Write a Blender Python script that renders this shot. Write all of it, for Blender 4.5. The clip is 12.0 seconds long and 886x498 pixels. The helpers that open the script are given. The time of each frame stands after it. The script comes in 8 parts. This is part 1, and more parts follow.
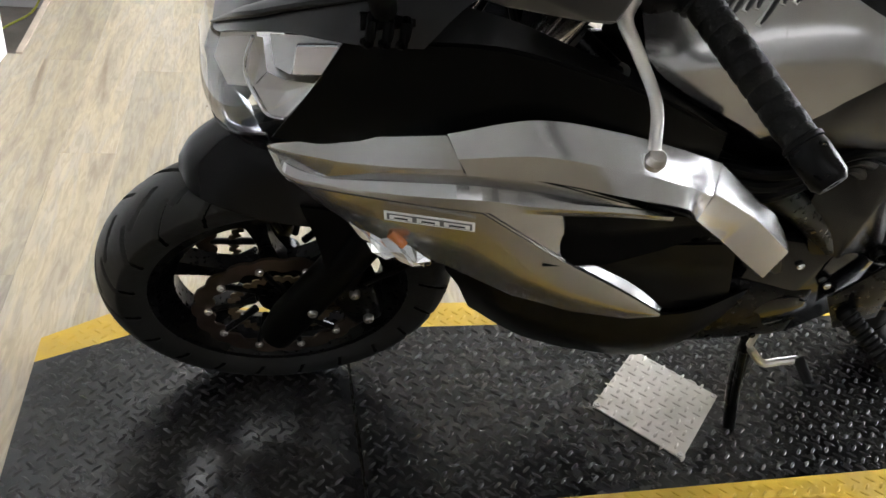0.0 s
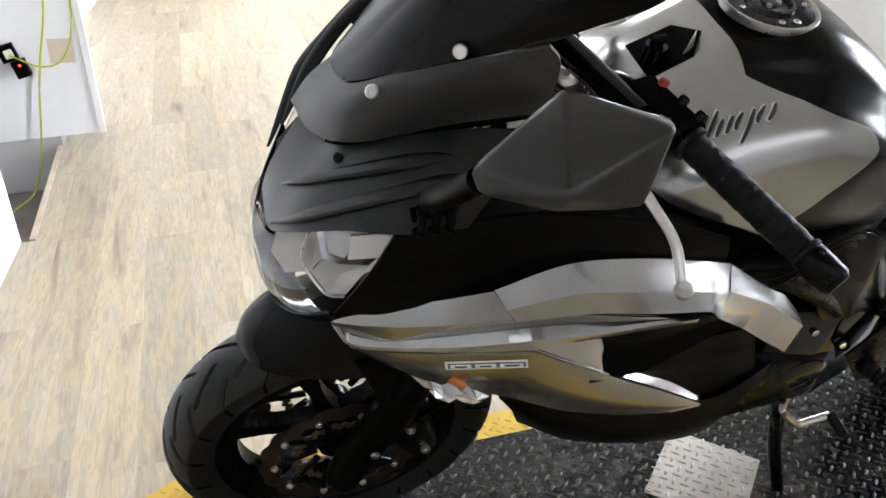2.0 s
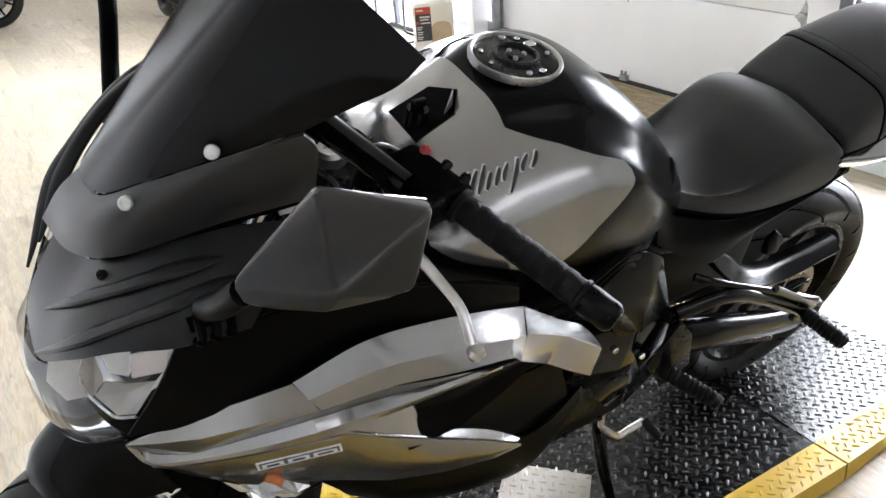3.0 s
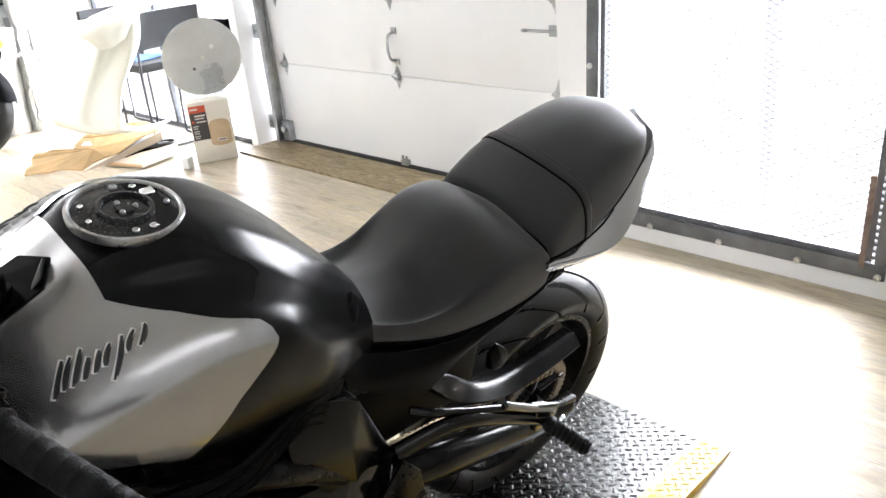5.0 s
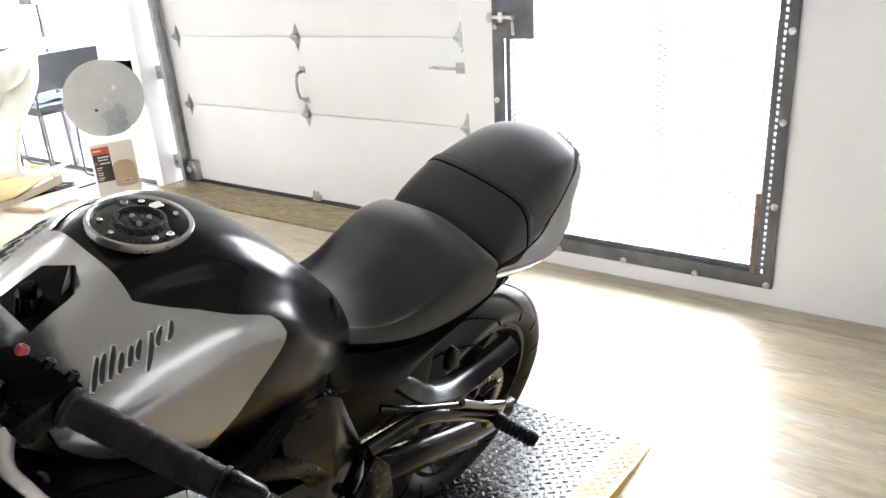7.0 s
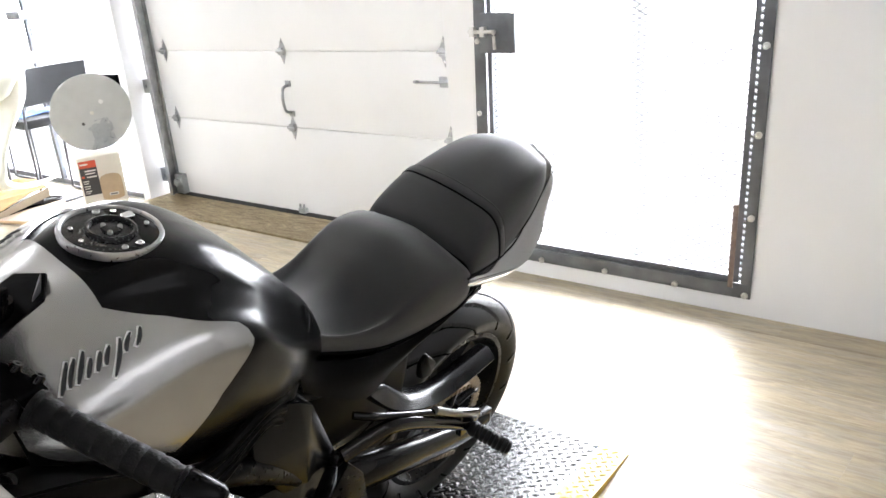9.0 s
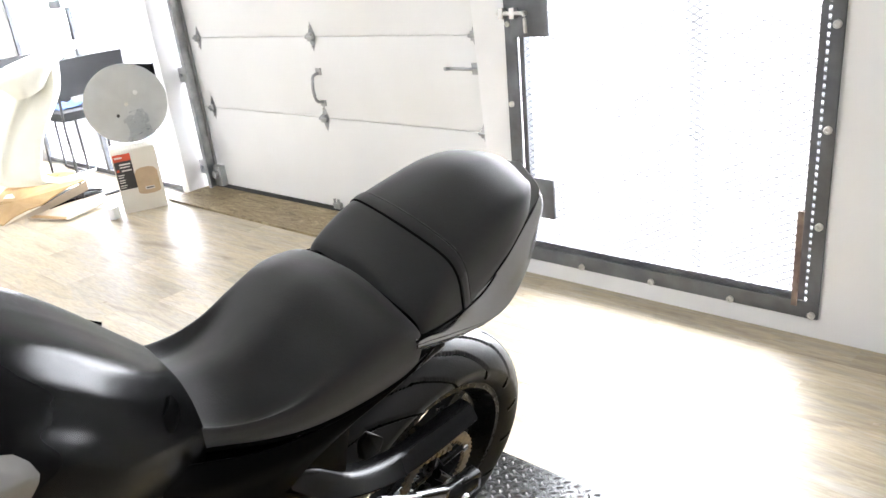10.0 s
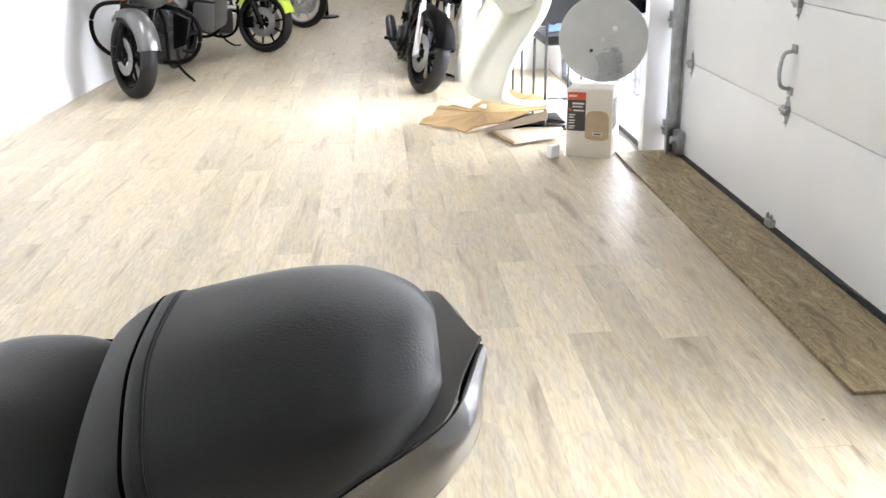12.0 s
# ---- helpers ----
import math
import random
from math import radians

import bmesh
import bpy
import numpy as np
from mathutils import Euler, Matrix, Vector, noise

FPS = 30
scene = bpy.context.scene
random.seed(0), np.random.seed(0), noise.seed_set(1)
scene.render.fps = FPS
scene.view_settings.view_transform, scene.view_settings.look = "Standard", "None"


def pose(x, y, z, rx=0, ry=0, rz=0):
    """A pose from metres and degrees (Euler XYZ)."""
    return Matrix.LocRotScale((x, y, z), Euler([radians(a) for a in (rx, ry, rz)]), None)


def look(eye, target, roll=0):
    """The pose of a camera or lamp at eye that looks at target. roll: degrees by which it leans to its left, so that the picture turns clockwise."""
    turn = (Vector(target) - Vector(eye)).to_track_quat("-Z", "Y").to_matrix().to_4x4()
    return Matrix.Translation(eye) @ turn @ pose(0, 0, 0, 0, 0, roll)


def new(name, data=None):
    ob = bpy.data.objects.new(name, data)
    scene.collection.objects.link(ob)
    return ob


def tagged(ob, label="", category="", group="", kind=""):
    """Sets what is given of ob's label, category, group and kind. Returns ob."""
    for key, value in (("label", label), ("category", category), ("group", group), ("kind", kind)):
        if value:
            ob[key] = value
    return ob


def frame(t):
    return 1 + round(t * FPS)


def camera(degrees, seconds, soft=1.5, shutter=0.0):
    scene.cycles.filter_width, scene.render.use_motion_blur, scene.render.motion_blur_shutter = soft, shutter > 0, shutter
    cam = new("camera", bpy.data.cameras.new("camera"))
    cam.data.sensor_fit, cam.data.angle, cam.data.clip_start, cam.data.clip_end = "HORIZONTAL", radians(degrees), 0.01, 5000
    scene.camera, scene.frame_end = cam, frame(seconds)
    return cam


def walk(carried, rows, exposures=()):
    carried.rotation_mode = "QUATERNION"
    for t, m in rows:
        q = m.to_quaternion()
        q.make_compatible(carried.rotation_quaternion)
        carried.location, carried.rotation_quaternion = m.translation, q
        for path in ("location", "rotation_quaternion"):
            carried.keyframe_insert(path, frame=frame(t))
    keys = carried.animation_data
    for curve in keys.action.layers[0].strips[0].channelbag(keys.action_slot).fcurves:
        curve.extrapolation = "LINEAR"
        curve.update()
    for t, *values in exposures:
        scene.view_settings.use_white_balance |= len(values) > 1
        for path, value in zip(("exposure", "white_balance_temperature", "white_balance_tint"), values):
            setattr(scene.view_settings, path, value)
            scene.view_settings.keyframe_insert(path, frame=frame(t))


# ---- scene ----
cam = camera(54.5, 12.0)
PATH = [
    (0, (0.013, -0.006, 1.275), (0.441, 1.588, 0.147), 8.2),
    (0.2, (-0.001, -0.012, 1.273), (0.378, 1.585, 0.131), 7.7),
    (0.5, (-0.02, -0.02, 1.272), (0.289, 1.589, 0.125), 7.8),
    (0.7, (-0.030, -0.025, 1.274), (0.226, 1.590, 0.122), 7.0),
    (1, (-0.043, -0.033, 1.283), (0.212, 1.607, 0.168), 5.3),
    (1.2, (-0.050, -0.040, 1.290), (0.239, 1.613, 0.202), 4.4),
    (1.5, (-0.059, -0.047, 1.314), (0.217, 1.597, 0.209), 2.1),
    (1.7, (-0.064, -0.047, 1.346), (0.306, 1.640, 0.338), 0.7),
    (2, (-0.069, -0.047, 1.387), (0.391, 1.653, 0.439), -1.6),
    (2.2, (-0.07, -0.055, 1.391), (0.46, 1.644, 0.479), -1.7),
    (2.5, (-0.068, -0.039, 1.402), (0.626, 1.61, 0.509), -2.4),
    (2.8, (-0.049, -0.034, 1.413), (0.771, 1.576, 0.555), -3.4),
    (3, (-0.02, -0.034, 1.417), (0.84, 1.542, 0.535), -4.9),
    (3.2, (0.021, -0.036, 1.419), (0.945, 1.507, 0.545), -5.4),
    (3.5, (0.104, -0.041, 1.42), (1.068, 1.489, 0.566), -5.7),
    (3.7, (0.164, -0.04, 1.421), (1.168, 1.476, 0.588), -5.2),
    (5.3, (0.296, -0.029, 1.426), (1.541, 1.345, 0.676), -6.4),
    (5.5, (0.282, -0.027, 1.426), (1.551, 1.324, 0.675), -6.1),
    (6, (0.246, -0.022, 1.427), (1.559, 1.282, 0.669), -5.9),
    (6.5, (0.192, -0.026, 1.436), (1.557, 1.245, 0.713), -5.8),
    (7, (0.106, -0.049, 1.44), (1.514, 1.188, 0.744), -5.6),
    (9, (0.105, -0.098, 1.44), (1.535, 1.129, 0.772), -5.5),
    (9.3, (0.153, -0.081, 1.436), (1.586, 1.123, 0.730), -6.2),
    (9.5, (0.235, -0.063, 1.432), (1.635, 1.163, 0.698), -8.5),
    (10, (0.536, -0.029, 1.416), (1.821, 1.334, 0.714), -7.6),
    (10.2, (0.647, -0.001, 1.398), (1.866, 1.393, 0.643), -8.6),
    (10.5, (0.804, 0.062, 1.38), (1.981, 1.478, 0.597), -7.6),
    (10.7, (0.927, 0.123, 1.381), (2.065, 1.583, 0.623), -6.3),
    (11, (1.109, 0.156, 1.414), (2.122, 1.735, 0.722), -9.1),
    (11.3, (1.325, 0.155, 1.378), (2.082, 1.884, 0.718), -9.5),
    (11.5, (1.439, 0.142, 1.402), (1.968, 1.948, 0.724), -7.8),
    (11.7, (1.523, 0.160, 1.399), (1.798, 2.006, 0.680), -8.0),
    (12, (1.634, 0.293, 1.354), (1.755, 2.146, 0.611), -1.8),
]
EXPOSURES = [(0.0, 0.44, 6450, 10), (1.0, 0.56, 6450, 11), (2.5, 0.60, 6220, 11), (3.7, 0.74, 6300, 12), (5.3, 0.88, 6380, 12), (9.0, 0.96, 6380, 12), (10.5, 0.83, 6380, 12), (12.0, 0.55, 6330, 12)]
walk(cam, [(t, look(eye, target, roll)) for t, eye, target, roll in PATH], EXPOSURES)

# ---- light ----
world = bpy.data.worlds.new("sky")
scene.world = world
world.use_nodes = True
wn = world.node_tree.nodes
sky = wn.new("ShaderNodeTexSky")
sky.sky_type = "NISHITA"
sky.sun_disc = False
sky.sun_elevation, sky.sun_rotation = radians(42), radians(180)
wn["Background"].inputs["Strength"].default_value = 0.12
world.node_tree.links.new(sky.outputs[0], wn["Background"].inputs["Color"])

sun_data = bpy.data.lights.new("sun", "SUN")
sun_data.energy, sun_data.angle, sun_data.color = 3.6, radians(0.5), (1.0, 0.965, 0.92)
sun = new("sun", sun_data)
sun.rotation_euler = Euler((radians(48), 0, radians(2)))


def area_lamp(name, size_x, size_y, watts, eye, target, colour=(1, 1, 1)):
    data = bpy.data.lights.new(name, "AREA")
    data.shape, data.size, data.size_y, data.energy, data.color = "RECTANGLE", size_x, size_y, watts, colour
    ob = new(name, data)
    ob.matrix_world = look(eye, target)
    return ob


CEILING_LAMPS = [(-0.2, 3.2, 14), (0.3, 6.6, 24), (2.1, 6.6, 24), (1.1, 10.5, 24), (1.1, 14.5, 24), (1.1, 18.0, 24)]
CEILING = 3.0
for lamp_x, lamp_y, lamp_watts in CEILING_LAMPS:
    area_lamp("tube_light", 0.56, 1.4, lamp_watts, (lamp_x, lamp_y, CEILING - 0.09), (lamp_x, lamp_y, 0), (0.95, 0.97, 1.0))

# Added broad fill out of view, to brighten the silver paint and near walls.
area_lamp("added_fill_light", 3.4, 1.4, 18, (0.8, -2.15, CEILING - 0.07), (0.8, -2.15, 0), (0.98, 0.98, 1.0))

# ---- materials ----
def material(name):
    m = bpy.data.materials.new(name)
    m.use_nodes = True
    n = m.node_tree.nodes
    return m, n, m.node_tree.links, n["Principled BSDF"]


def noise_tex(n, links, scale, detail=4.0, vec=None, dist=0.0):
    t = n.new("ShaderNodeTexNoise")
    t.inputs["Scale"].default_value, t.inputs["Detail"].default_value = scale, detail
    t.inputs["Distortion"].default_value = dist
    if vec is not None:
        links.new(vec, t.inputs["Vector"])
    return t


def ramp(n, links, fac, stops):
    r = n.new("ShaderNodeValToRGB")
    el = r.color_ramp.elements
    while len(el) < len(stops):
        el.new(0.5)
    for e, (pos, col) in zip(el, stops):
        e.position, e.color = pos, (*col, 1)
    links.new(fac, r.inputs["Fac"])
    return r.outputs["Color"]


def pbr(name, colour, rough=0.5, metal=0.0, var=0.15, scale=6.0, bump=0.0, bscale=250.0, coat=0.0, rvar=0.1, spec=0.5, coat_rough=0.06):
    """A plain surface with blotches at one scale, grain at another and uneven gloss."""
    m, n, links, p = material(name)
    vec = n.new("ShaderNodeTexCoord").outputs["Object"]
    big = noise_tex(n, links, scale, 5, vec)
    lo, hi = [c * (1 - var) for c in colour], [min(1, c * (1 + var)) for c in colour]
    links.new(ramp(n, links, big.outputs["Fac"], [(0.3, lo), (0.7, hi)]), p.inputs["Base Color"])
    fine = noise_tex(n, links, scale * 7, 3, vec)
    mr = n.new("ShaderNodeMapRange")
    mr.inputs["To Min"].default_value, mr.inputs["To Max"].default_value = max(0.02, rough - rvar), min(1, rough + rvar)
    links.new(fine.outputs["Fac"], mr.inputs["Value"])
    links.new(mr.outputs[0], p.inputs["Roughness"])
    p.inputs["Metallic"].default_value = metal
    p.inputs["Specular IOR Level"].default_value = spec
    if coat:
        p.inputs["Coat Weight"].default_value, p.inputs["Coat Roughness"].default_value = coat, coat_rough
    if bump:
        g = noise_tex(n, links, bscale, 2, vec)
        b = n.new("ShaderNodeBump")
        b.inputs["Strength"].default_value, b.inputs["Distance"].default_value = bump, 0.002
        links.new(g.outputs["Fac"], b.inputs["Height"])
        links.new(b.outputs[0], p.inputs["Normal"])
    return m


def clear(name, tint=(1, 1, 1), gloss=0.03, keep=0.9):
    """A thin clear sheet: see-through, with a mirror sheen that grows at the rim."""
    m, n, links, p = material(name)
    n.remove(p)
    tr, gl, mix, fr = (n.new(k) for k in ("ShaderNodeBsdfTransparent", "ShaderNodeBsdfGlossy", "ShaderNodeMixShader", "ShaderNodeLayerWeight"))
    tr.inputs["Color"].default_value = (*[c * keep for c in tint], 1)
    gl.inputs["Roughness"].default_value = gloss
    fr.inputs["Blend"].default_value = 0.5
    pw, ma = n.new("ShaderNodeMath"), n.new("ShaderNodeMath")
    pw.operation, pw.inputs[1].default_value = "POWER", 4.0
    ma.operation, ma.inputs[1].default_value, ma.inputs[2].default_value = "MULTIPLY_ADD", 0.75, 0.05
    links.new(fr.outputs["Facing"], pw.inputs[0])
    links.new(pw.outputs[0], ma.inputs[0])
    links.new(ma.outputs[0], mix.inputs[0])
    links.new(tr.outputs[0], mix.inputs[1])
    links.new(gl.outputs[0], mix.inputs[2])
    links.new(mix.outputs[0], n["Material Output"].inputs["Surface"])
    return m


def glow(name, colour, strength):
    m, n, links, p = material(name)
    p.inputs["Base Color"].default_value = (*colour, 1)
    p.inputs["Emission Color"].default_value = (*colour, 1)
    p.inputs["Emission Strength"].default_value = strength
    return m


def plank_material():
    m, n, links, p = material("vinyl_plank")
    tc, info = n.new("ShaderNodeTexCoord"), n.new("ShaderNodeObjectInfo")
    geo = n.new("ShaderNodeNewGeometry")
    add = n.new("ShaderNodeMath")
    add.operation = "ADD"
    links.new(info.outputs["Random"], add.inputs[0])
    links.new(geo.outputs["Random Per Island"], add.inputs[1])
    off = n.new("ShaderNodeCombineXYZ")
    mul = n.new("ShaderNodeMath")
    mul.operation, mul.inputs[1].default_value = "MULTIPLY", 37.0
    links.new(add.outputs[0], mul.inputs[0])
    links.new(mul.outputs[0], off.inputs[0])
    links.new(mul.outputs[0], off.inputs[1])
    mp = n.new("ShaderNodeMapping")
    mp.inputs["Scale"].default_value = (11.0, 1.5, 1.0)
    links.new(geo.outputs["Position"], mp.inputs["Vector"])
    va = n.new("ShaderNodeVectorMath")
    links.new(mp.outputs[0], va.inputs[0])
    links.new(off.outputs[0], va.inputs[1])
    broad = noise_tex(n, links, 1.1, 5, va.outputs[0], 0.6)
    grain = noise_tex(n, links, 7.0, 6, va.outputs[0], 1.2)
    c1 = ramp(n, links, broad.outputs["Fac"], [(0.26, (0.28, 0.222, 0.146)), (0.37, (0.41, 0.352, 0.262)), (0.46, (0.49, 0.417, 0.284)), (0.54, (0.43, 0.382, 0.300)), (0.63, (0.52, 0.448, 0.314)), (0.74, (0.53, 0.487, 0.404))])
    c2 = ramp(n, links, grain.outputs["Fac"], [(0.35, (0.74, 0.71, 0.68)), (0.6, (1.0, 1.0, 1.0))])
    mx = n.new("ShaderNodeMix")
    mx.data_type, mx.blend_type = "RGBA", "MULTIPLY"
    mx.inputs["Factor"].default_value = 0.75
    links.new(c1, mx.inputs["A"])
    links.new(c2, mx.inputs["B"])
    hsv = n.new("ShaderNodeHueSaturation")
    mr = n.new("ShaderNodeMapRange")
    mr.inputs["To Min"].default_value, mr.inputs["To Max"].default_value = 0.84, 1.10
    links.new(info.outputs["Random"], mr.inputs["Value"])
    links.new(mr.outputs[0], hsv.inputs["Value"])
    links.new(mx.outputs["Result"], hsv.inputs["Color"])
    links.new(hsv.outputs[0], p.inputs["Base Color"])
    rr = n.new("ShaderNodeMapRange")
    rr.inputs["To Min"].default_value, rr.inputs["To Max"].default_value = 0.36, 0.50
    p.inputs["Specular IOR Level"].default_value = 0.4
    links.new(grain.outputs["Fac"], rr.inputs["Value"])
    links.new(rr.outputs[0], p.inputs["Roughness"])
    b = n.new("ShaderNodeBump")
    b.inputs["Strength"].default_value, b.inputs["Distance"].default_value = 0.12, 0.001
    links.new(grain.outputs["Fac"], b.inputs["Height"])
    links.new(b.outputs[0], p.inputs["Normal"])
    return m


def plywood_material():
    m, n, links, p = material("plywood")
    tc = n.new("ShaderNodeTexCoord")
    mp = n.new("ShaderNodeMapping")
    mp.inputs["Scale"].default_value = (6.0, 1.3, 1.0)
    links.new(tc.outputs["Object"], mp.inputs["Vector"])
    w = noise_tex(n, links, 2.0, 6, mp.outputs[0], 3.0)
    links.new(ramp(n, links, w.outputs["Fac"], [(0.36, (0.13, 0.094, 0.045)), (0.43, (0.25, 0.190, 0.100)), (0.48, (0.16, 0.118, 0.058)), (0.53, (0.29, 0.228, 0.125)), (0.57, (0.19, 0.143, 0.074)), (0.66, (0.33, 0.262, 0.155))]), p.inputs["Base Color"])
    p.inputs["Roughness"].default_value = 0.62
    return m


def dirty_plate(name, clean, dirt, rough, metal, scale=5.0, spec=0.34):
    """Painted or bare tread plate with scuffs and dust."""
    m, n, links, p = material(name)
    vec = n.new("ShaderNodeTexCoord").outputs["Object"]
    a = noise_tex(n, links, scale, 7, vec, 0.8)
    b = noise_tex(n, links, scale * 12, 4, vec)
    links.new(ramp(n, links, a.outputs["Fac"], [(0.40, clean), (0.66, [0.5 * (c + d) for c, d in zip(clean, dirt)]), (0.8, dirt)]), p.inputs["Base Color"])
    mr = n.new("ShaderNodeMapRange")
    mr.inputs["To Min"].default_value, mr.inputs["To Max"].default_value = rough - 0.12, rough + 0.18
    links.new(b.outputs["Fac"], mr.inputs["Value"])
    links.new(mr.outputs[0], p.inputs["Roughness"])
    p.inputs["Metallic"].default_value = metal
    p.inputs["Specular IOR Level"].default_value = spec
    bp = n.new("ShaderNodeBump")
    bp.inputs["Strength"].default_value, bp.inputs["Distance"].default_value = 0.25, 0.0015
    links.new(b.outputs["Fac"], bp.inputs["Height"])
    links.new(bp.outputs[0], p.inputs["Normal"])
    return m


WALL = pbr("white_wall_paint", (0.82, 0.825, 0.835), 0.55, var=0.04, scale=1.2, bump=0.12, bscale=60)
CEIL = pbr("ceiling_paint", (0.84, 0.84, 0.83), 0.8, var=0.04, scale=1.0)
DOOR_PAINT = pbr("garage_door_paint", (0.80, 0.805, 0.80), 0.38, var=0.03, scale=1.5, bump=0.1, bscale=120)
TRIM = pbr("white_trim_paint", (0.8, 0.8, 0.79), 0.4, var=0.04, scale=4)
PLANK = plank_material()
PLY = plywood_material()
CONCRETE = pbr("concrete", (0.42, 0.41, 0.39), 0.8, var=0.18, scale=3, bump=0.4, bscale=80)
PLASTER = pbr("grey_plaster", (0.50, 0.49, 0.475), 0.8, var=0.10, scale=4, bump=0.3, bscale=60)
BARE_WOOD = pbr("bare_pale_wood", (0.52, 0.44, 0.35), 0.7, var=0.12, scale=14)
SUBFLOOR = pbr("dark_subfloor", (0.16, 0.14, 0.12), 0.8, var=0.3, scale=5)
ZINC = pbr("galvanised_steel", (0.40, 0.41, 0.42), 0.34, 0.9, var=0.2, scale=18)
STEEL_DARK = pbr("dark_gate_steel", (0.115, 0.12, 0.13), 0.45, 0.30, var=0.3, scale=9, bump=0.2)
RUST = pbr("rusty_bar", (0.20, 0.145, 0.115), 0.75, 0.2, var=0.4, scale=20)
RUBBER_SEAL = pbr("black_rubber_seal", (0.03, 0.03, 0.03), 0.7, var=0.2, scale=20)
PLATE_BLACK = dirty_plate("black_tread_plate", (0.003, 0.003, 0.003), (0.04, 0.037, 0.033), 0.22, 0.0, 6.0, 0.42)
RIB_BLACK = dirty_plate("worn_black_ribs", (0.008, 0.008, 0.008), (0.05, 0.047, 0.043), 0.32, 0.0, 14.0, 0.46)
PLATE_YELLOW = dirty_plate("yellow_tread_plate", (0.62, 0.40, 0.03), (0.40, 0.29, 0.10), 0.42, 0.0)
PLATE_RAW = dirty_plate("raw_aluminium_plate", (0.56, 0.53, 0.48), (0.36, 0.33, 0.28), 0.42, 0.75)

BLACK_SATIN = pbr("satin_black_paint", (0.0045, 0.0045, 0.0047), 0.22, var=0.03, scale=8, rvar=0.012, spec=0.12)
TANK_BLACK = pbr("satin_black_tank_paint", (0.004, 0.004, 0.0042), 0.24, var=0.03, scale=8, rvar=0.015, spec=0.11)
BLACK_PLASTIC = pbr("black_moulded_plastic", (0.002, 0.002, 0.002), 0.36, var=0.08, scale=12, bump=0.10, bscale=600, rvar=0.03, spec=0.03)
TRIM_BLACK = pbr("satin_black_trim", (0.005, 0.005, 0.0052), 0.34, var=0.04, scale=12, rvar=0.02, spec=0.26)
MIRROR_SHELL = pbr("satin_black_shell", (0.015, 0.0142, 0.0138), 0.32, var=0.05, scale=12, rvar=0.02, spec=0.46)
BLACK_GLOSS = pbr("gloss_black_paint", (0.003, 0.003, 0.0032), 0.10, var=0.03, scale=8, rvar=0.01, spec=0.24)
BLACK_ALLOY = pbr("black_alloy", (0.0025, 0.0025, 0.0026), 0.28, 0.0, var=0.06, scale=15, rvar=0.03, spec=0.10)
SILVER = pbr("silver_metallic_paint", (0.35, 0.347, 0.346), 0.23, 0.9, var=0.02, scale=3, rvar=0.012, coat=0.5, coat_rough=0.03)
SILVER_DARK = pbr("graphite_metallic_paint", (0.13, 0.13, 0.13), 0.3, 0.7, var=0.03, scale=14, rvar=0.02, coat=0.5)
SEAT_VINYL = pbr("seat_vinyl", (0.006, 0.0058, 0.0060), 0.60, var=0.06, scale=7, bump=0.20, bscale=420, rvar=0.04, spec=0.26)
for node in SEAT_VINYL.node_tree.nodes:
    if node.type == "BSDF_PRINCIPLED":
        node.inputs["Sheen Weight"].default_value = 0.2
        node.inputs["Sheen Roughness"].default_value = 0.6
SEAT_PIPING = pbr("seat_piping", (0.003, 0.003, 0.003), 0.8, var=0.05, scale=20, spec=0.02)
TYRE = pbr("tyre_rubber", (0.013, 0.013, 0.0125), 0.46, var=0.12, scale=9, bump=0.12, bscale=220, spec=0.28)
# Darker copy of the tyre rubber: paints shade into the grooves.
GROOVE_SHADE = pbr("tyre_groove_shade", (0.002, 0.002, 0.002), 0.9, var=0.1, scale=9, spec=0.02)
GRIP = pbr("grip_rubber", (0.006, 0.006, 0.006), 0.55, var=0.2, scale=30, bump=0.5, bscale=330, spec=0.14)
CHROME = pbr("bright_metal", (0.72, 0.72, 0.72), 0.16, 1.0, var=0.06, scale=20, rvar=0.06)
CAP_BLACK = pbr("black_cap_metal", (0.02, 0.02, 0.021), 0.26, 0.2, var=0.15, scale=40, rvar=0.06, spec=0.4)
CAP_GREY = pbr("grey_cap_metal", (0.42, 0.42, 0.425), 0.30, 0.9, var=0.08, scale=25)
ALLOY = pbr("brushed_alloy", (0.58, 0.57, 0.55), 0.34, 0.95, var=0.12, scale=25)
DISC_STEEL = pbr("brake_disc_steel", (0.10, 0.075, 0.058), 0.34, 0.85, var=0.35, scale=24)
CHAIN_STEEL = pbr("chain_steel", (0.20, 0.155, 0.10), 0.45, 0.85, var=0.3, scale=60)
SMOKE_SCREEN = pbr("dark_smoked_screen", (0.005, 0.0048, 0.0046), 0.20, var=0.03, scale=10, rvar=0.01, spec=0.13)
LENS = clear("clear_lens", (0.97, 0.98, 1.0), 0.03)
# White instead of mirror metal: the reflected brightness is put into the colour.
REFLECTOR = pbr("headlight_reflector", (0.90, 0.90, 0.90), 0.24, 0.0, var=0.03, scale=12, rvar=0.02)
AMBER_BULB = pbr("amber_bulb", (0.72, 0.20, 0.05), 0.25, var=0.08, scale=30)
WARM_BULB = pbr("warm_bulb", (0.88, 0.80, 0.75), 0.30, var=0.05, scale=20, rvar=0.02)
MIRROR = pbr("mirror_glass", (0.85, 0.85, 0.86), 0.03, 1.0, var=0.01, scale=5, rvar=0.01)
RED_SWITCH = pbr("red_switch", (0.30, 0.03, 0.03), 0.4, var=0.1, scale=40)
DECAL_DARK = pbr("dark_decal", (0.018, 0.018, 0.02), 0.35, var=0.1, scale=30)
DECAL_WHITE = pbr("pale_decal", (0.72, 0.72, 0.70), 0.35, var=0.05, scale=30)

